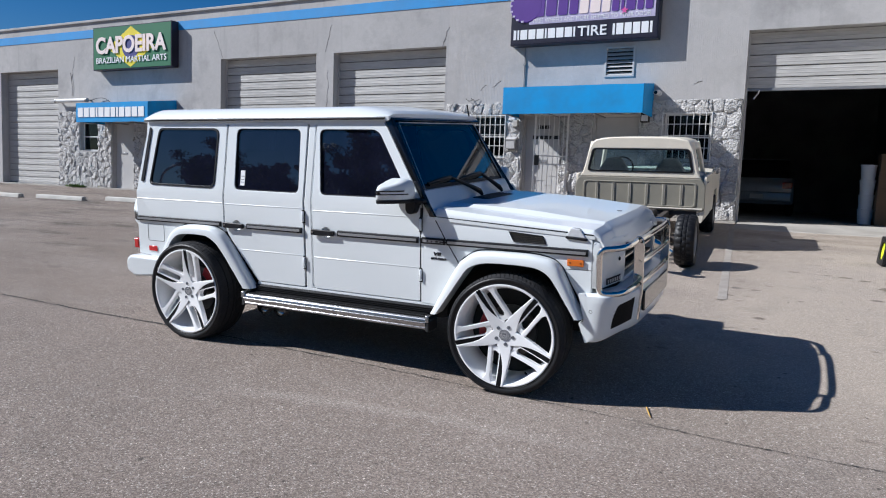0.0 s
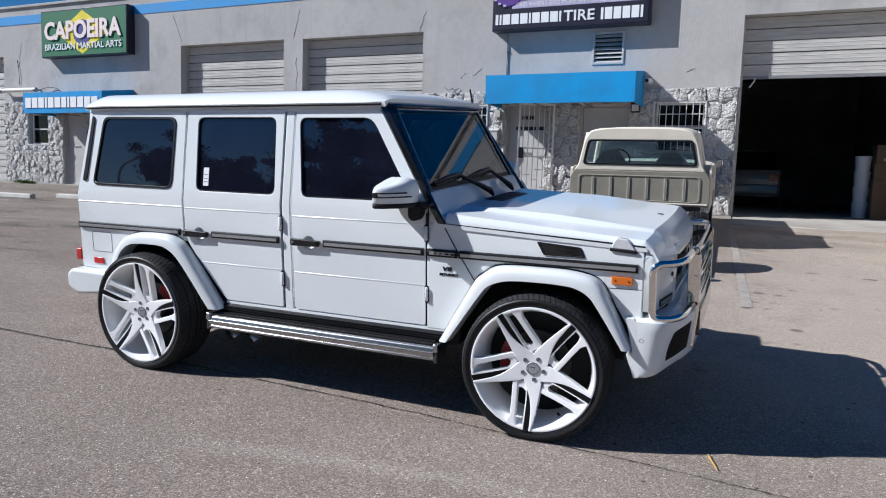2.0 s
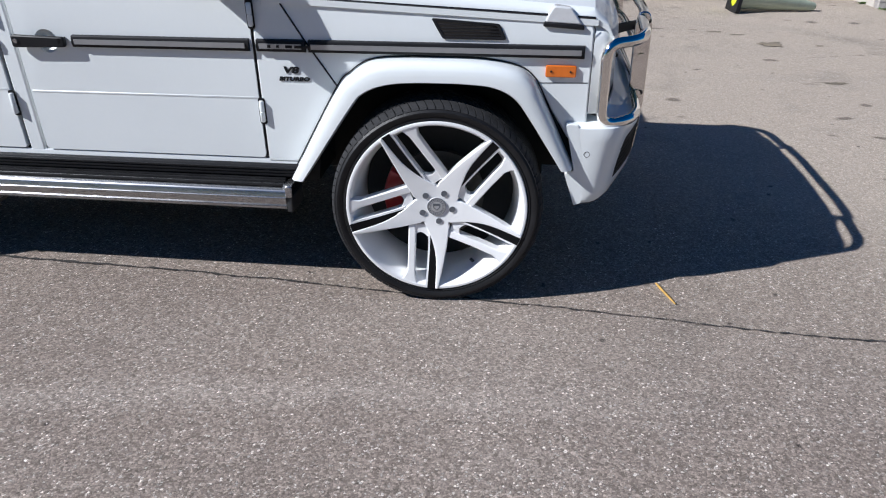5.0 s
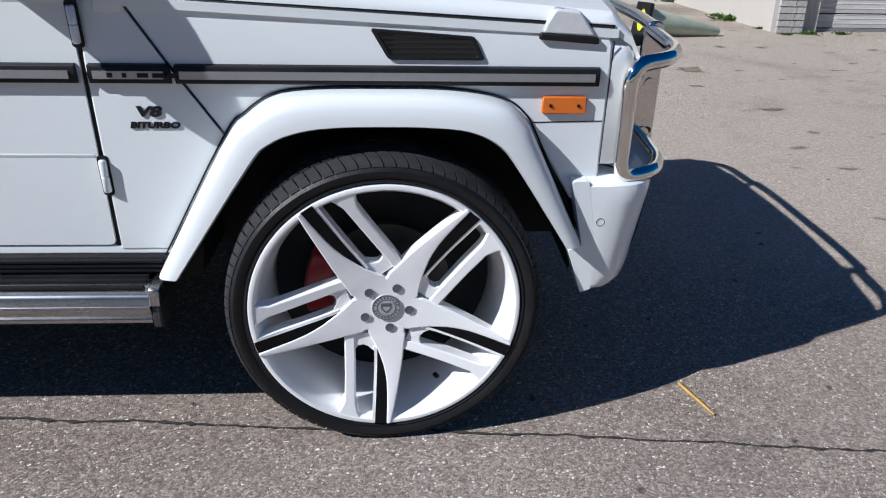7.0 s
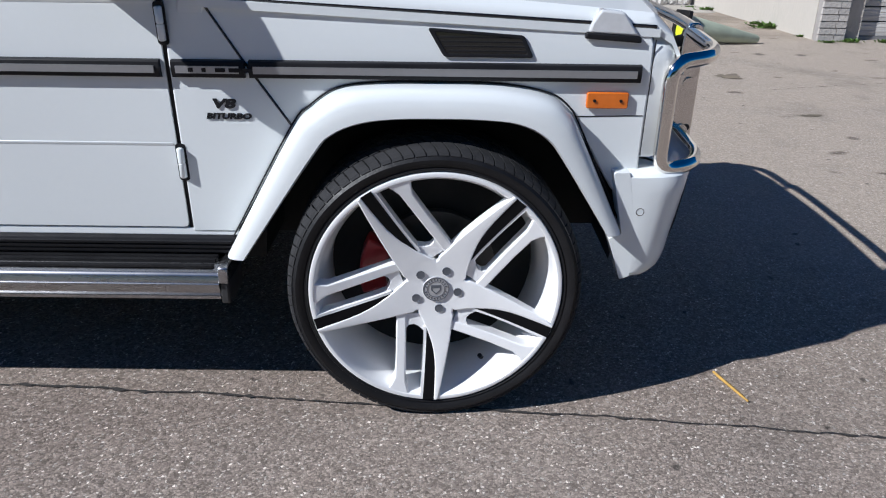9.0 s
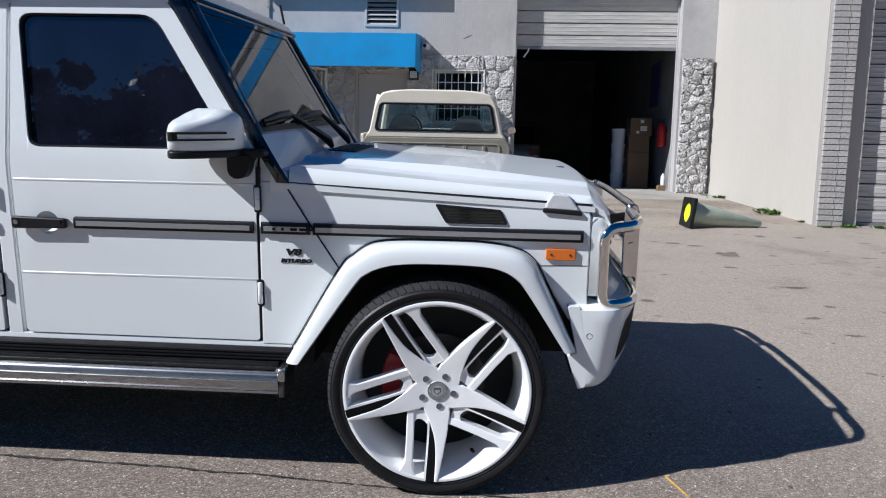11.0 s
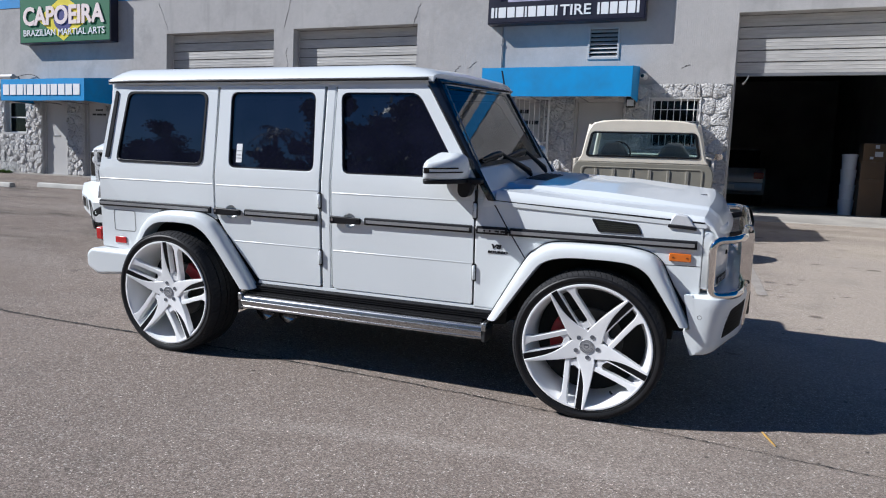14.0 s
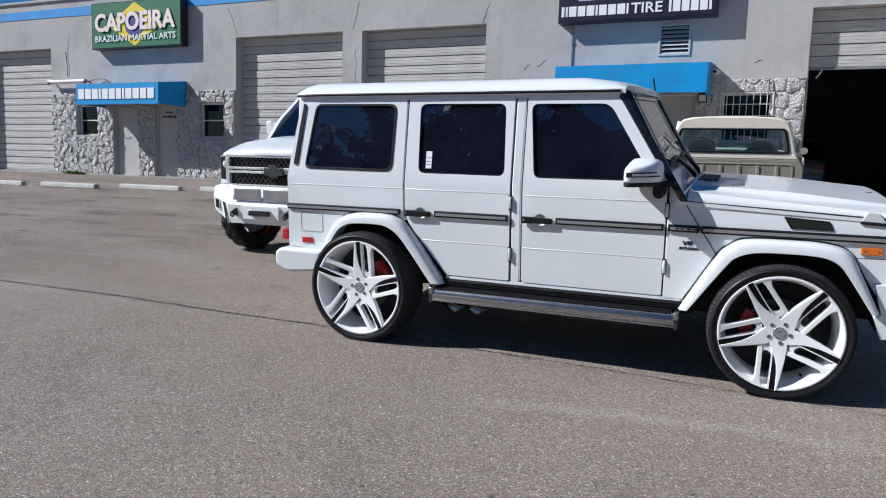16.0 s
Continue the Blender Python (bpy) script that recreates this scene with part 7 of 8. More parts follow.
def plain_wheel(parent, x, y, r, w, side, rim, block=True, turn=0.0, hub=0.36, chunky=0.0):
    """A road wheel whose outer face looks along x to the given side."""
    n = 96
    prof = [(r * 0.6, 0.02), (r * 0.64, 0.0), (r * 0.9, 0.0), (r * 0.97, 0.025), (r, 0.06), (r, w * 0.35), (r - 0.01, w * 0.37), (r - 0.01, w * 0.43), (r, w * 0.45), (r, w * 0.55), (r - 0.01, w * 0.57), (r - 0.01, w * 0.63), (r, w * 0.65), (r, w - 0.06), (r * 0.97, w - 0.025), (r * 0.9, w), (r * 0.64, w), (r * 0.6, w - 0.02)]
    bm = lathe(prof, n, "x")
    bm.verts.ensure_lookup_table()
    for i in (3, 4, 5, 8, 9, 12, 13, 14):
        for k in range(n):
            if (k + (2 if i in (8, 9) else 0)) % (6 if chunky else 4) < (2 if chunky else 1):
                v = bm.verts[i * n + k]
                d = 0.012 + chunky
                q = math.hypot(v.co.y, v.co.z)
                v.co.y *= (q - d) / q
                v.co.z *= (q - d) / q
    t = part("wheel", bm, "rubber", parent, "black treaded tyre", smooth=35)
    t.location = (x, y, r)
    t.rotation_euler.z = (0 if side < 0 else math.pi) + radians(turn)
    part("rim", lathe([(0.0, 0.05), (0.09, 0.04), (0.1, 0.06), (r * 0.45, 0.075), (r * 0.55, 0.04), (r * 0.61, 0.01), (r * 0.62, 0.02), (r * 0.6, w - 0.02), (r * 0.5, w - 0.1), (0.0, w - 0.1)], 40, "x"), rim, t, smooth=40)
    for k in range(6):
        a = k * math.pi / 3
        part("wheel_slot", lathe([(0.0, 0.058), (0.03, 0.06), (0.032, 0.075), (0.0, 0.075)], 10, "x", (0.0, r * 0.36 * math.cos(a), r * 0.36 * math.sin(a))), "underbody", t)
    return t


plain_wheel(pick, 1.0, -1.42, 0.34, 0.24, 1, "wallpaint")
plain_wheel(pick, -1.06, -1.42, 0.34, 0.24, -1, "wallpaint")
plain_wheel(pick, 0.96, 2.05, 0.34, 0.22, 1, "wallpaint")
plain_wheel(pick, -0.96, 2.05, 0.34, 0.22, -1, "wallpaint")

# ---- the lifted white truck, nose out ----
trk = thing("lifted_truck", "lifted white pickup with angular steel off-road bumper", "pickup truck", pose(-5.33, 1.98, ground_z(1.98), ROLL, 0, 0) @ Matrix.Diagonal((0.84, 1.0, 1.0, 1.0)))
HW = 1.0
for s in (-1, 1):
    part("front_wing", prism(fillet([(0.3, 0.86), (0.36, 1.2), (1.6, 1.32), (1.75, 1.3), (1.75, 0.6), (1.25, 0.6), (1.18, 0.9), (1.0, 1.04), (0.62, 1.06), (0.4, 0.97), (0.33, 0.86)], 0.04), "yz", s * HW, s * (HW - 0.12)), "carwhite", trk, bevel=0.03)
    lamp = part("headlamp", prism(fillet([(s * 0.83, 0.9), (s * 1.0, 0.88), (s * 0.99, 1.2), (s * 0.85, 1.2)], 0.02), "xz", 0.31, 0.45), "gloss_black", trk, "smoked headlamp", bevel=0.02)
    part("lamp_lens", lathe([(0.0, -0.008), (0.035, -0.006), (0.045, 0.0), (0.0, 0.0)], 18, "y", (s * 0.91, 0.312, 1.1)), "clearlens", lamp, smooth=40)
    part("cab_side", panel(fillet([(1.75, 0.6), (4.0, 0.6), (4.0, 1.35), (3.9, 1.9), (2.0, 1.94), (1.5, 1.62), (1.22, 1.36), (1.75, 1.3)], 0.02), [fillet([(2.0, 1.38), (2.95, 1.38), (2.95, 1.85), (2.3, 1.85)], 0.04), fillet([(3.05, 1.38), (3.85, 1.38), (3.8, 1.85), (3.05, 1.85)], 0.04)], "yz", s * HW, s * (HW - 0.06)), "carwhite", trk, bevel=0.012)
    part("side_glass", box(s * (HW - 0.035) - 0.003, s * (HW - 0.035) + 0.003, 1.95, 3.9, 1.36, 1.87), "tint", trk)
    part("bed_side", prism(fillet([(4.05, 0.6), (5.7, 0.6), (5.7, 1.35), (4.05, 1.35)], 0.03), "yz", s * HW, s * (HW - 0.1)), "carwhite", trk, bevel=0.01)
    mir = part("towing_mirror", prism(fillet([(s * 1.11, 1.41), (s * 1.24, 1.41), (s * 1.25, 1.61), (s * 1.12, 1.61)], 0.035), "xz", 1.5, 1.6), "carwhite", trk, "tall white towing mirror", bevel=0.02)
    part("mirror_arm", box(min(s * 0.98, s * 1.14), max(s * 0.98, s * 1.14), 1.53, 1.58, 1.4, 1.44), "plastic", mir)
part("bonnet", sheet(lambda u, v: ((HW - 0.03) * (2 * v - 1), u - 0.08 * (1 - (2 * v - 1) ** 2) * (1 if u < 0.5 else 0), 1.2 + 0.13 * min(1, (u - 0.34) / 0.5) ** 0.5 + 0.07 * (u - 0.34) / 1.4 + 0.05 * (1 - abs(2 * v - 1) ** 3)), [0.34, 0.36, 0.4, 0.5, 0.65, *span(0.8, 1.22, 4)], span(0, 1, 16), 0.03), "carwhite", trk, smooth=40)
oriented("windscreen", sheet(lambda u, v: (u, 1.12 + 0.9 * v, 1.35 + 0.58 * v), [-0.86, 0.86], [0, 1]), "screen", trk, (0, -1, 1))
part("cab_roof", prism(fillet([(1.98, 1.92), (3.9, 1.92), (3.85, 1.99), (2.15, 1.99)], 0.03), "yz", -0.88, 0.88), "carwhite", trk, bevel=0.03)
part("cab_back", box(-0.94, 0.94, 3.94, 4.0, 0.6, 1.92), "carwhite", trk)
part("bed_floor", box(-0.9, 0.9, 4.05, 5.7, 0.7, 0.8), "plastic", trk)
part("inner_body", box(-0.64, 0.64, 0.45, 3.95, 0.55, 1.15), "underbody", trk)
gr = part("grille", prism(rrect(-0.84, 0.84, 0.86, 1.2, 0.03), "xz", 0.32, 0.4), "gloss_black", trk, "black mesh grille with pale frame")
holes = [rrect(-0.8, 0.8, 1.075, 1.19, 0.03, 3), rrect(-0.8, 0.8, 0.868, 1.0, 0.03, 3), rrect(-0.79, -0.19, 1.03, 1.046, 0.006, 2), rrect(0.19, 0.79, 1.03, 1.046, 0.006, 2)]
part("grille_frame", panel(rrect(-0.86, 0.86, 0.83, 1.225, 0.04, 3), holes, "xz", 0.27, 0.32), "chipped", gr, "chipped white grille frame", bevel=0.006)
for z0, z1 in ((0.87, 1.0), (1.077, 1.188)):
    for k in range(20):
        for d in (-1, 1):
            x = -0.79 + k * 0.08
            xa, xb = max(-0.8, min(0.8, x)), max(-0.8, min(0.8, x + d * 0.13))
            if abs(xb - xa) > 0.06:
                part("mesh_strand", tube([(xa, 0.3, z0), (xb, 0.3, z1)], 0.0065, 4), "plastic", gr)
part("emblem_plate", prism(fillet([(-0.17, 0.985), (-0.07, 0.985), (-0.07, 0.955), (0.07, 0.955), (0.07, 0.985), (0.17, 0.985), (0.15, 1.075), (0.07, 1.075), (0.07, 1.105), (-0.07, 1.105), (-0.07, 1.075), (-0.15, 1.075)], 0.008, 2), "xz", 0.235, 0.27), "plastic", gr, bevel=0.006)
# angular steel bumper
bp = [(-1.05, 0.42), (-1.04, 0.22), (-0.58, 0.02), (0.58, 0.02), (1.04, 0.22), (1.05, 0.42)]
bm = bmesh.new()
rows = []
for i, (x, y) in enumerate(bp):
    side = abs(x) > 0.9
    rows.append([bm.verts.new(p) for p in ((x * 0.97, y + 0.12, 0.5 if side else 0.42), (x, y, 0.55 if side else 0.44), (x, y - 0.02, 0.72 if side else 0.66), (x, y + 0.02, 0.84 if side else 0.7), (x * 0.98, y + 0.16, 0.86))])
for a, b in zip(rows, rows[1:]):
    for k in range(4):
        bm.faces.new((a[k], a[k + 1], b[k + 1], b[k]))
bump = part("steel_bumper", bm, "carwhite", trk, "angular white steel off-road bumper", smooth=20)
for xa, xb in ((-0.5, -0.02), (0.02, 0.5)):
    tray = part("mesh_panel", prism([(xa, 0.712), (xb, 0.712), (xb * 0.93, 0.85), (xa * 0.93, 0.85)], "xz", 0.012, 0.03), "silverstripe", bump, "grey perforated step", bevel=0.004)
    part("mesh_recess", prism([(xa + 0.03, 0.73), (xb - 0.03, 0.73), (xb * 0.93 - 0.03, 0.835), (xa * 0.93 + 0.03, 0.835)], "xz", 0.008, 0.011), "wallpaint", tray)
part("tow_plate", prism(rrect(-0.3, 0.3, 0.5, 0.66, 0.02), "xz", -0.03, 0.0), "carwhite", bump, bevel=0.006)
part("light_bar", prism(rrect(-0.17, 0.17, 0.55, 0.61, 0.015), "xz", -0.07, -0.03), "gloss_black", bump, bevel=0.006)
for x in (-0.44, 0.44):
    sh = part("tow_shackle", lathe([(0.028 + 0.011 * math.cos(a), 0.011 * math.sin(a)) for a in span(0, 2 * math.pi, 6)[:-1]], 16, "x", (x, -0.07, 0.56)), "blackmetal", bump, smooth=60)
    part("shackle_tab", prism([(0.03, 0.52), (-0.06, 0.55), (-0.06, 0.6), (0.03, 0.63)], "yz", x - 0.015, x + 0.015), "blackmetal", sh)
for s in (-1, 1):
    corner = lambda x, off: 0.02 + (x - 0.58) / 0.46 * 0.2 - 0.02 - off
    pocket = part("corner_pocket", sheet(lambda x, z: (s * x, corner(x, 0.006), z + 0.06 * (x - 0.82)), [0.83, 0.98], [0.57, 0.71], 0.004), "carwhite", bump)
    part("pocket_mouth", sheet(lambda x, z: (s * x, corner(x, 0.012), z + 0.06 * (x - 0.82)), [0.85, 0.96], [0.59, 0.69], 0.004), "gloss_black", pocket)
    part("bumper_gap", sheet(lambda x, z: (s * (x + 0.3 * (z - 0.45)), corner(x + 0.3 * (z - 0.45), 0.006), z), [0.6, 0.66], [0.46, 0.68], 0.004), "plastic", bump)
plain_wheel(trk, -1.0, 0.75, 0.44, 0.32, -1, "chrome", turn=-14, chunky=0.008)
plain_wheel(trk, 1.0, 0.75, 0.44, 0.32, 1, "chrome", turn=-14, chunky=0.008)
plain_wheel(trk, -1.0, 4.7, 0.44, 0.32, -1, "chrome", chunky=0.008)
plain_wheel(trk, 1.0, 4.7, 0.44, 0.32, 1, "chrome", chunky=0.008)
part("shock_absorber", tube([(-0.66, 0.8, 0.35), (-0.6, 0.85, 0.75)], 0.035, 10), "redpaint", trk, "red shock absorber")

# ---- things about the yard ----
def parking_stop(x, y):
    prof = fillet([(-0.075, 0.0), (0.075, 0.0), (0.06, 0.1), (-0.06, 0.1)], [0, 0, 0.02, 0.02], 3)
    bm = prism(prof, "yz", -0.92, 0.92)
    for v in bm.verts:
        v.co.z += 0.004 * noise.noise(v.co * 6)
    t = part("parking_stop", bm, "stop", None, bevel=0.01)
    t.matrix_world = pose(x, y, ground_z(y), ROLL, 0, 0)
    return tagged(t, "worn pale concrete parking stop on the asphalt", "parking stop", "parking stops")


for x, y in ((-17.6, 7.15), (-15.27, 7.3), (-13.02, 7.65), (-10.7, 7.8)):
    parking_stop(x, y)

cone = thing("traffic_cone", "faded pale traffic cone lying on its side", "traffic cone", pose(2.72, 6.47, ground_z(6.47) + 0.178, 0, 97.5, 5))
part("cone_body", lathe([(0.0, 0.0), (0.155, 0.0), (0.15, 0.03), (0.045, 0.9), (0.03, 0.92), (0.0, 0.92)], 32, "z"), "cone", cone, smooth=40)
part("cone_base", panel(rrect(-0.19, 0.19, -0.19, 0.19, 0.03), [[(0.125 * math.cos(a), 0.125 * math.sin(a)) for a in span(0, 2 * math.pi, 24)[:-1]]], "xy", -0.045, 0.0), "rubber", cone, "black square rubber base", bevel=0.008)
part("inner_sleeve", lathe([(0.0, -0.006), (0.06, -0.01), (0.11, -0.022), (0.13, -0.024), (0.13, 0.0), (0.0, 0.0)], 24, "z"), "conehi", cone, "bright lime underside", smooth=40)

tagged(part("twig", tube([(0.9, 0.16, 0.02), (0.912, 0.125, 0.017), (0.935, 0.06, 0.012), (0.955, 0.01, 0.006)], [0.004, 0.005, 0.0045, 0.003], 6), "stick"), "thin yellow dry twig lying on the asphalt", "twig")


def weed(x, y, size, seed, n=60):
    rnd = random.Random(seed)
    bm = bmesh.new()
    for k in range(n):
        a, ln = rnd.uniform(0, 6.28), size * rnd.uniform(0.4, 1.0)
        o = Vector((rnd.gauss(0, size * 0.6), rnd.gauss(0, size * 0.18), 0))
        d = Vector((math.cos(a) * 0.7, math.sin(a) * 0.7, rnd.uniform(0.4, 1.1))).normalized()
        w = d.cross(Vector((0, 0, 1))).normalized() * ln * 0.16
        p1, p2 = o + d * ln * 0.5 + Vector((0, 0, 0.0)), o + d * ln - Vector((0, 0, ln * 0.2))
        q = [bm.verts.new(v) for v in (o, p1 + w, p2, p1 - w)]
        bm.faces.new(q)
    t = part("weed", bm, "leaf")
    t.location = (x, y, ground_z(y))
    return tagged(t, "small green weeds growing at the wall foot", "weed", "weeds", "stuff")


for i, (x, y, s) in enumerate(((4.05, 9.55, 0.12), (4.28, 7.75, 0.17), (4.22, 8.1, 0.1), (4.5, 6.68, 0.07), (4.78, 6.72, 0.1), (5.2, 6.75, 0.08), (-18.6, 10.0, 0.22), (-18.3, 10.02, 0.16), (3.9, 9.9, 0.06), (4.38, 7.1, 0.06))):
    weed(x, y, s, 100 + i)

# ---- inside the open bay ----
def bucket(x, y, z):
    t = thing("bucket", "stacked white plastic bucket inside the workshop", "bucket", pose(x, y, z), "stacked buckets")
    part("tub", lathe([(0.0, 0.0), (0.125, 0.0), (0.145, 0.27), (0.15, 0.27), (0.15, 0.285), (0.0, 0.285)], 24, "z"), "bucket", t, smooth=40)
    part("lid", lathe([(0.0, 0.285), (0.155, 0.285), (0.155, 0.305), (0.0, 0.305)], 24, "z"), "bucket", t, smooth=40)
    return t


for i in range(4):
    bucket(2.88, 12.6, 0.88 + 0.306 * i)


def carton(x, y, z, w, d, h, turn):
    t = thing("carton", "brown cardboard carton stacked in the workshop", "carton", pose(x, y, z, 0, 0, turn), "cartons")
    part("box_body", box(-w / 2, w / 2, -d / 2, d / 2, 0, h), "carton", t, bevel=0.004)
    part("tape", box(-0.03, 0.03, -d / 2 - 0.002, d / 2 + 0.002, h, h + 0.003), "cream", t)
    return t


carton(3.24, 12.5, 0.88, 0.43, 0.45, 0.74, 3)
carton(3.26, 12.52, 1.623, 0.41, 0.42, 0.33, -2)
top_box = carton(3.27, 12.52, 1.956, 0.44, 0.42, 0.36, 4)
for x, z, w, h in ((-0.02, 0.1, 0.14, 0.1), (-0.02, 0.26, 0.07, 0.07), (-0.1, 0.05, 0.06, 0.05)):
    part("paper_label", box(x, x + w, -0.213, -0.2105, z, z + h), "white_text", top_box, "white paper label")
fe = thing("fire_extinguisher", "red fire extinguisher hung on the workshop wall", "fire extinguisher", pose(3.56, 11.7, 1.72))
part("cylinder", lathe([(0.0, 0.0), (0.075, 0.0), (0.085, 0.02), (0.085, 0.38), (0.05, 0.44), (0.03, 0.46), (0.0, 0.46)], 20, "z"), "redpaint", fe, smooth=40)
part("valve_head", box(-0.04, 0.04, -0.02, 0.02, 0.46, 0.54), "blackmetal", fe, bevel=0.005)
part("hose", tube(bend([(-0.03, 0, 0.5), (-0.12, 0, 0.4), (-0.11, 0, 0.15)], 0.06), 0.012, 6), "rubber", fe)
part("wall_hook", box(0.0, 0.1, -0.02, 0.02, 0.3, 0.34), "blackmetal", fe)
tub = thing("plastic_bottle", "pale plastic bottle standing on a timber block", "bottle", pose(3.38, 10.66, 0.98))
part("bottle_body", lathe([(0.0, 0.0), (0.04, 0.0), (0.042, 0.02), (0.042, 0.16), (0.018, 0.2), (0.016, 0.22), (0.0, 0.22)], 18, "z"), "bucket", tub, smooth=40)
part("cap", lathe([(0.0, 0.22), (0.018, 0.22), (0.018, 0.245), (0.0, 0.245)], 14, "z"), "trimblack", tub, smooth=40)
wb = tagged(part("wood_block", box(3.28, 3.42, 10.6, 10.72, 0.88, 0.98), "carton", None, bevel=0.004), "short raw timber block on the bay floor", "block")
rope = thing("pull_rope", "short white pull rope hanging from the door", "rope", pose(0.82, 10.4, 3.36))
part("cord", tube([(0, 0, 0.02), (-0.02, 0, -0.05), (-0.08, 0.0, -0.13)], 0.012, 6), "white_metal", rope)
part("knot", lathe([(0.0, -0.02), (0.018, -0.01), (0.02, 0.005), (0.0, 0.015)], 10, "z", (-0.08, 0, -0.13)), "white_metal", rope, smooth=50)
tagged(part("wall_banner", box(3.62, 3.65, 12.4, 13.2, 2.6, 3.5), "navy"), "dark blue banner on the workshop wall", "banner")
# car standing in the dark of the bay
car = thing("parked_car", "silver hatchback standing in the dark workshop", "car", pose(0.62, 16.2, 0.88))
part("car_body", prism(fillet([(-0.1, 0.3), (4.1, 0.3), (4.15, 0.75), (3.2, 0.95), (-0.02, 1.0), (-0.12, 0.8)], 0.08), "yz", -0.88, 0.88), "greycar", car, bevel=0.06, seg=3)
part("greenhouse", prism(fillet([(0.0, 0.95), (3.1, 0.95), (2.3, 1.45), (0.35, 1.48)], 0.1), "yz", -0.74, 0.74), "tint", car, bevel=0.05)
part("car_roof", prism(fillet([(0.4, 1.46), (2.2, 1.44), (2.1, 1.5), (0.5, 1.52)], 0.03), "yz", -0.7, 0.7), "greycar", car, bevel=0.02)
for s in (-1, 1):
    part("tail_light", prism(rrect(s * 0.72 - 0.12, s * 0.72 + 0.12, 0.72, 0.88, 0.03), "xz", -0.14, -0.06), "redlens", car, bevel=0.01)
    for y in (0.7, 3.4):
        plain_wheel(car, s * 0.88, y, 0.3, 0.2, s, "wallpaint")
part("rear_bumper", prism(fillet([(-0.2, 0.38), (0.1, 0.36), (0.1, 0.62), (-0.18, 0.62)], 0.04), "yz", -0.84, 0.84), "greycar", car, bevel=0.03)
part("number_plate", box(-0.16, 0.16, -0.215, -0.2, 0.44, 0.56), "white_metal", car)

# ---- rough stone facing, stone by stone ----
def cells(x0, x1, z0, z1, size, seed, blocked=()):
    """Irregular stone outlines that fill a rectangle, leaving the blocked rectangles free."""
    rnd = random.Random(seed)
    nx, nz = max(1, round((x1 - x0) / size)), max(1, round((z1 - z0) / (size * 0.8)))
    dx, dz = (x1 - x0) / nx, (z1 - z0) / nz
    pts = {}
    for i in range(-1, nx + 1):
        for j in range(-1, nz + 1):
            sh = 0.5 if j % 2 else 0.0
            pts[i, j] = (x0 + (i + 0.5 + sh * 0.8 - 0.2 + rnd.uniform(-0.32, 0.32)) * dx, z0 + (j + 0.5 + rnd.uniform(-0.32, 0.32)) * dz)
    out = []
    for (i, j), p in pts.items():
        poly = [(x0, z0), (x1, z0), (x1, z1), (x0, z1)]
        for a in range(-2, 3):
            for b in range(-2, 3):
                q = pts.get((i + a, j + b))
                if q is None or (a == 0 and b == 0):
                    continue
                mx, mz, nx_, nz_ = (p[0] + q[0]) / 2, (p[1] + q[1]) / 2, q[0] - p[0], q[1] - p[1]
                new_poly = []
                for k in range(len(poly)):
                    c, d = poly[k - 1], poly[k]
                    sc, sd = (c[0] - mx) * nx_ + (c[1] - mz) * nz_, (d[0] - mx) * nx_ + (d[1] - mz) * nz_
                    if (sc <= 0) != (sd <= 0):
                        t = sc / (sc - sd)
                        new_poly.append((c[0] + (d[0] - c[0]) * t, c[1] + (d[1] - c[1]) * t))
                    if sd <= 0:
                        new_poly.append(d)
                poly = new_poly
                if len(poly) < 3:
                    break
            if len(poly) < 3:
                break
        if len(poly) < 3:
            continue
        out.append(poly)
    return out


def stones(area, size, seed, host, y, push=0.0):
    rnd = random.Random(seed)
    for poly in cells(*area, size, seed):
        cx, cz = sum(p[0] for p in poly) / len(poly), sum(p[1] for p in poly) / len(poly)
        # a broken outline: each side gets a shifted point between its corners
        rough_poly = []
        for a, b in zip(poly, poly[1:] + poly[:1]):
            rough_poly.append(a)
            ln = math.hypot(b[0] - a[0], b[1] - a[1])
            if ln > 0.07:
                t, o = rnd.uniform(0.3, 0.7), rnd.uniform(-0.12, 0.1) * ln
                rough_poly.append((a[0] + (b[0] - a[0]) * t - (b[1] - a[1]) / ln * o, a[1] + (b[1] - a[1]) * t + (b[0] - a[0]) / ln * o))
        poly = rough_poly
        bm = bmesh.new()
        d = rnd.uniform(0.022, 0.05) + push
        tx, tz = rnd.uniform(-0.2, 0.2), rnd.uniform(-0.2, 0.2)
        rings = []
        for sc, yy in ((1.03, 0.0), (0.99, 0.72), (0.8, 1.0), (0.45, 0.95)):
            ring = []
            for p in poly:
                k = sc if yy == 0 else sc * rnd.uniform(0.86, 1.04)
                h = d * yy * rnd.uniform(0.55, 1.25) + (tx * (p[0] - cx) + tz * (p[1] - cz)) * k * yy
                ring.append(bm.verts.new((cx + (p[0] - cx) * k, y - (max(0.01, h) if yy else 0.0), cz + (p[1] - cz) * k)))
            rings.append(ring)
        n = len(poly)
        for a, b in zip(rings, rings[1:]):
            for k in range(n):
                bm.faces.new((a[k], a[(k + 1) % n], b[(k + 1) % n], b[k]))
        c = bm.verts.new((cx + rnd.uniform(-0.03, 0.03), y - d * rnd.uniform(0.8, 1.25), cz + rnd.uniform(-0.03, 0.03)))
        for k in range(n):
            bm.faces.new((rings[-1][k], rings[-1][(k + 1) % n], c))
        part("stone", bm, "rock", host, smooth=75)


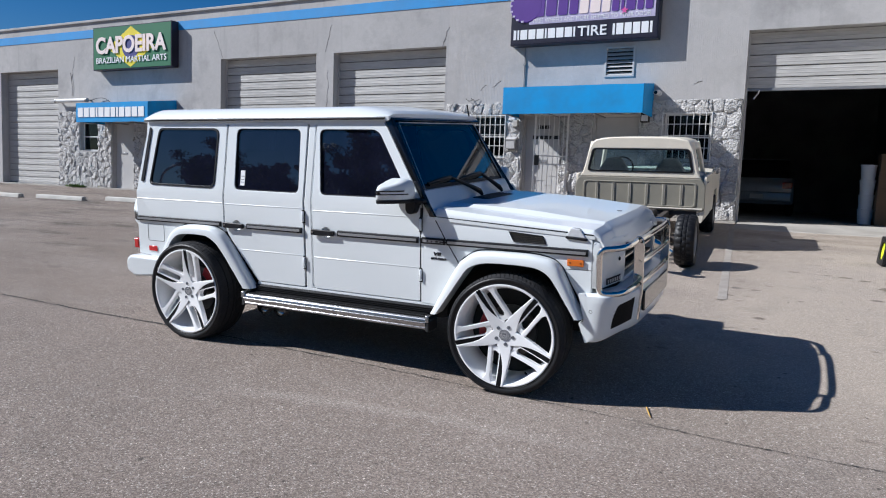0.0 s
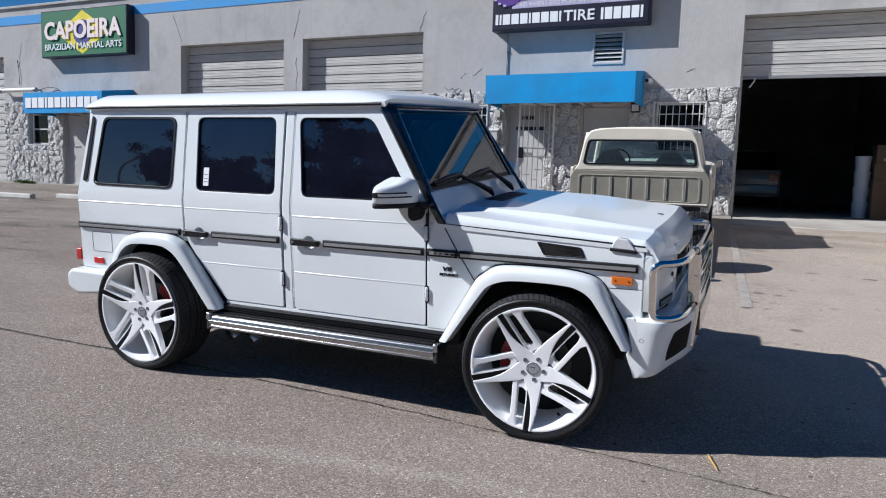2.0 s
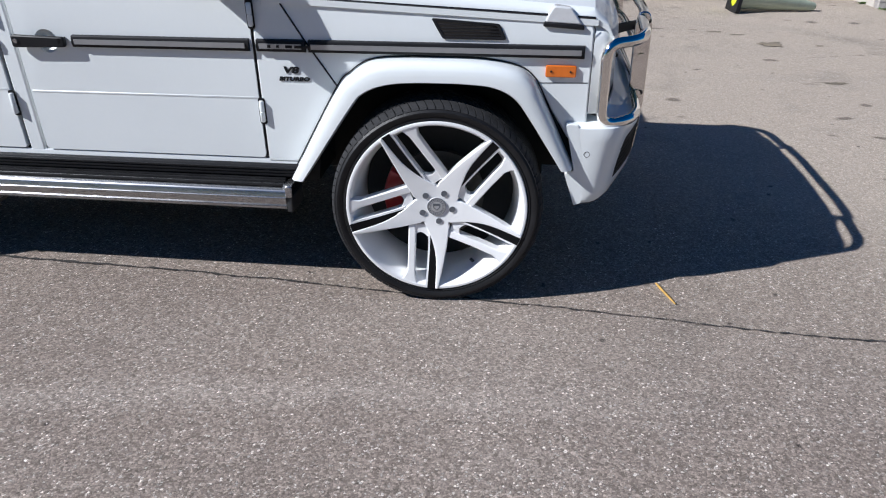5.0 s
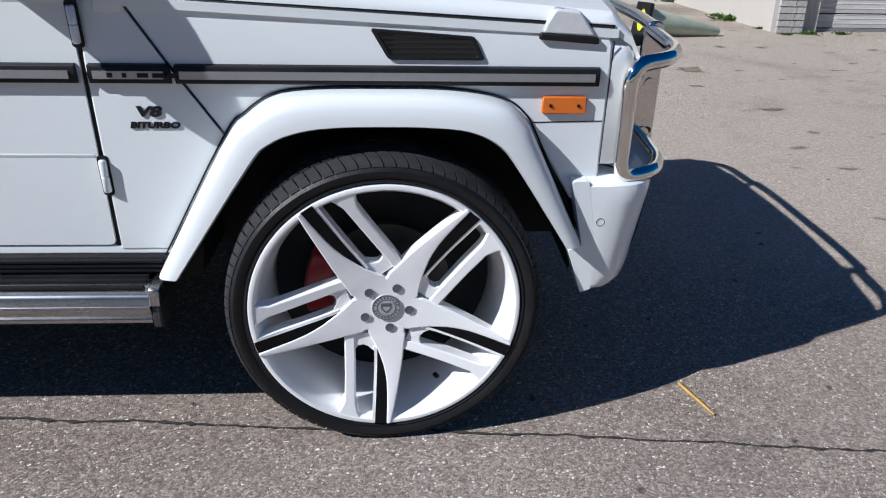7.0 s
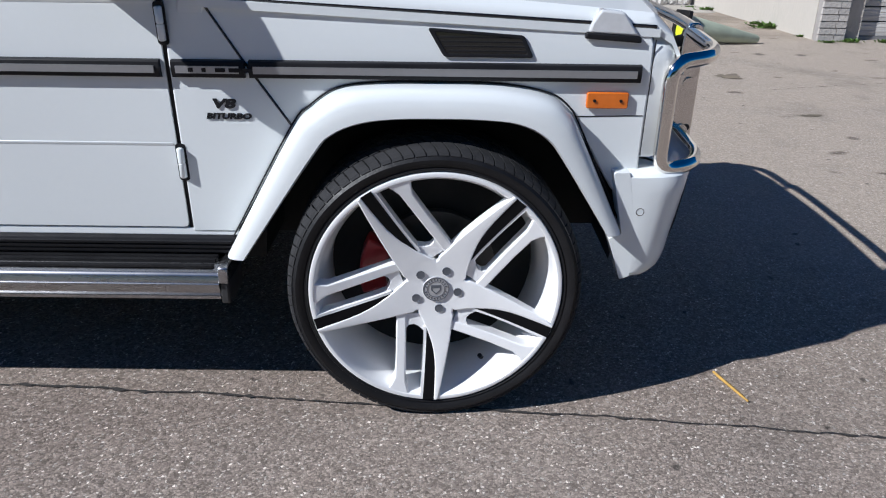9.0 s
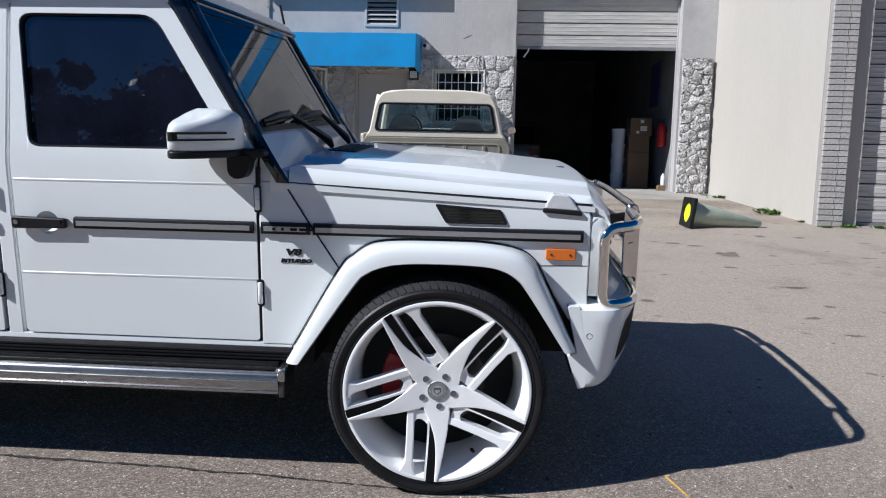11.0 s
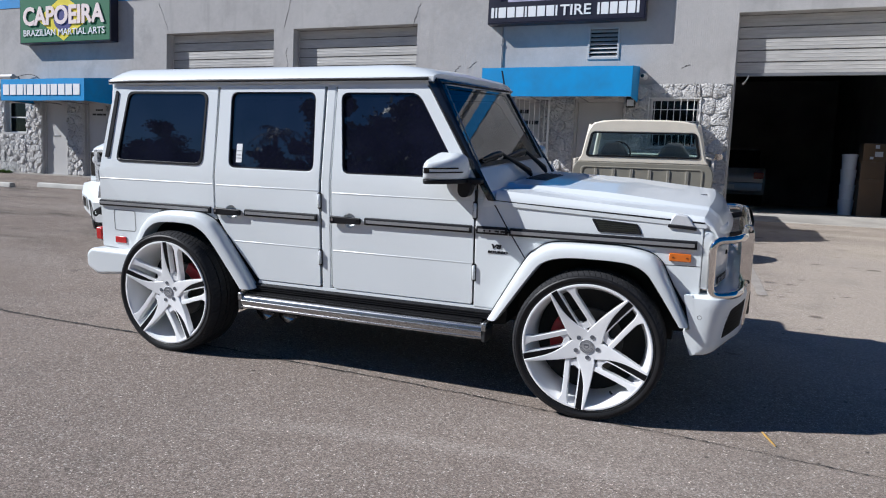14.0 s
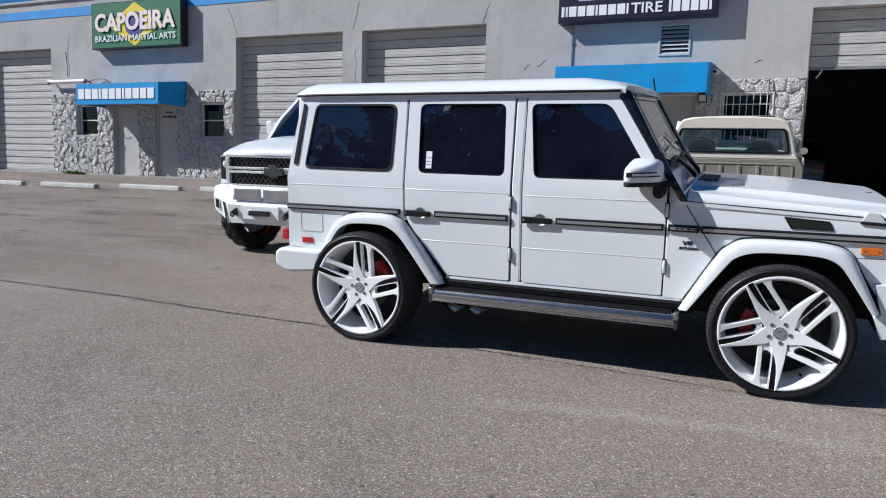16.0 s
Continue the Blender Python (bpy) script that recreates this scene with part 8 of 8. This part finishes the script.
facing = part("stone_facing", panel(rect(-19.58, -12.74, 0.84, 3.2), [rect(*d) for d in DOORS[:2]] + [rect(*w) for w in WINDOWS[:2]], "xz", WY - 0.02, WY), "mortar")
tagged(facing, "rough grey-painted stone facing round the office doors", "stone facing", kind="structure")
for k, a in enumerate(((-19.58, -18.54, 0.86, 3.2), (-18.54, -17.7, 0.86, 1.94), (-18.54, -17.7, 2.86, 3.2), (-17.7, -17.08, 0.86, 3.2), (-17.08, -14.68, 2.88, 3.2), (-16.1, -15.5, 0.86, 2.88), (-14.68, -13.91, 0.86, 3.2), (-13.91, -13.07, 0.86, 1.92), (-13.91, -13.07, 2.88, 3.2), (-13.07, -12.74, 0.86, 3.2))):
    stones(a, 0.2, 40 + k, facing, WY - 0.02)
facing = part("stone_facing", panel(rect(-5.72, 0.56, 0.86, 3.2), [rect(*d) for d in DOORS[2:]] + [rect(*w) for w in WINDOWS[2:]], "xz", WY - 0.02, WY), "mortar")
tagged(facing, "rough pale-painted stone facing round the shop doors", "stone facing", kind="structure")
for k, a in enumerate(((-5.72, -5.18, 0.88, 3.2), (-5.18, -4.26, 0.88, 1.97), (-5.18, -4.26, 2.94, 3.2), (-4.26, -3.84, 0.88, 3.2), (-3.84, -1.34, 2.93, 3.2), (-2.98, -2.3, 0.88, 2.93), (-1.34, -0.86, 0.88, 3.2), (-0.86, 0.02, 0.88, 1.97), (-0.86, 0.02, 2.95, 3.2), (0.02, 0.56, 0.88, 3.2))):
    stones(a, 0.26 if k < 6 else 0.31, 60 + k, facing, WY - 0.02)
facing = part("stone_facing", box(3.49, 4.0, WY - 0.06, WY - 0.03, 0.84, 3.2), "mortar")
tagged(facing, "rough pale stone facing on the pier beside the bay", "stone facing", kind="structure")
stones((3.49, 4.0, 0.86, 3.2), 0.2, 80, facing, WY - 0.06, 0.01)

# brick pier at the corner of the wing
pier = tagged(part("brick_pier", box(4.43, 4.72, 6.78, 7.1, 0.3, 5.9), "brickmortar"), "grey-painted brick pier at the wing's corner", "pier", kind="structure")
bh = 0.075
proto = {}
row = 0
z = 0.5
while z < 5.85:
    for key, (x0, x1) in (("wide", (4.42, 4.62)), ("slim", (4.628, 4.73))) if row % 2 == 0 else (("narrow", (4.42, 4.6)), ("slim_b", (4.608, 4.73))):
        if key not in proto:
            proto[key] = part("brick", box(x0, x1, 6.76, 6.8, 0, bh - 0.012), "brick", pier)
            proto[key].location.z = z
        else:
            b = new("brick", proto[key].data)
            b.parent, b.location = pier, (0.002 * math.sin(z * 40), 0.002 * math.cos(z * 31), z)
    z += bh
    row += 1
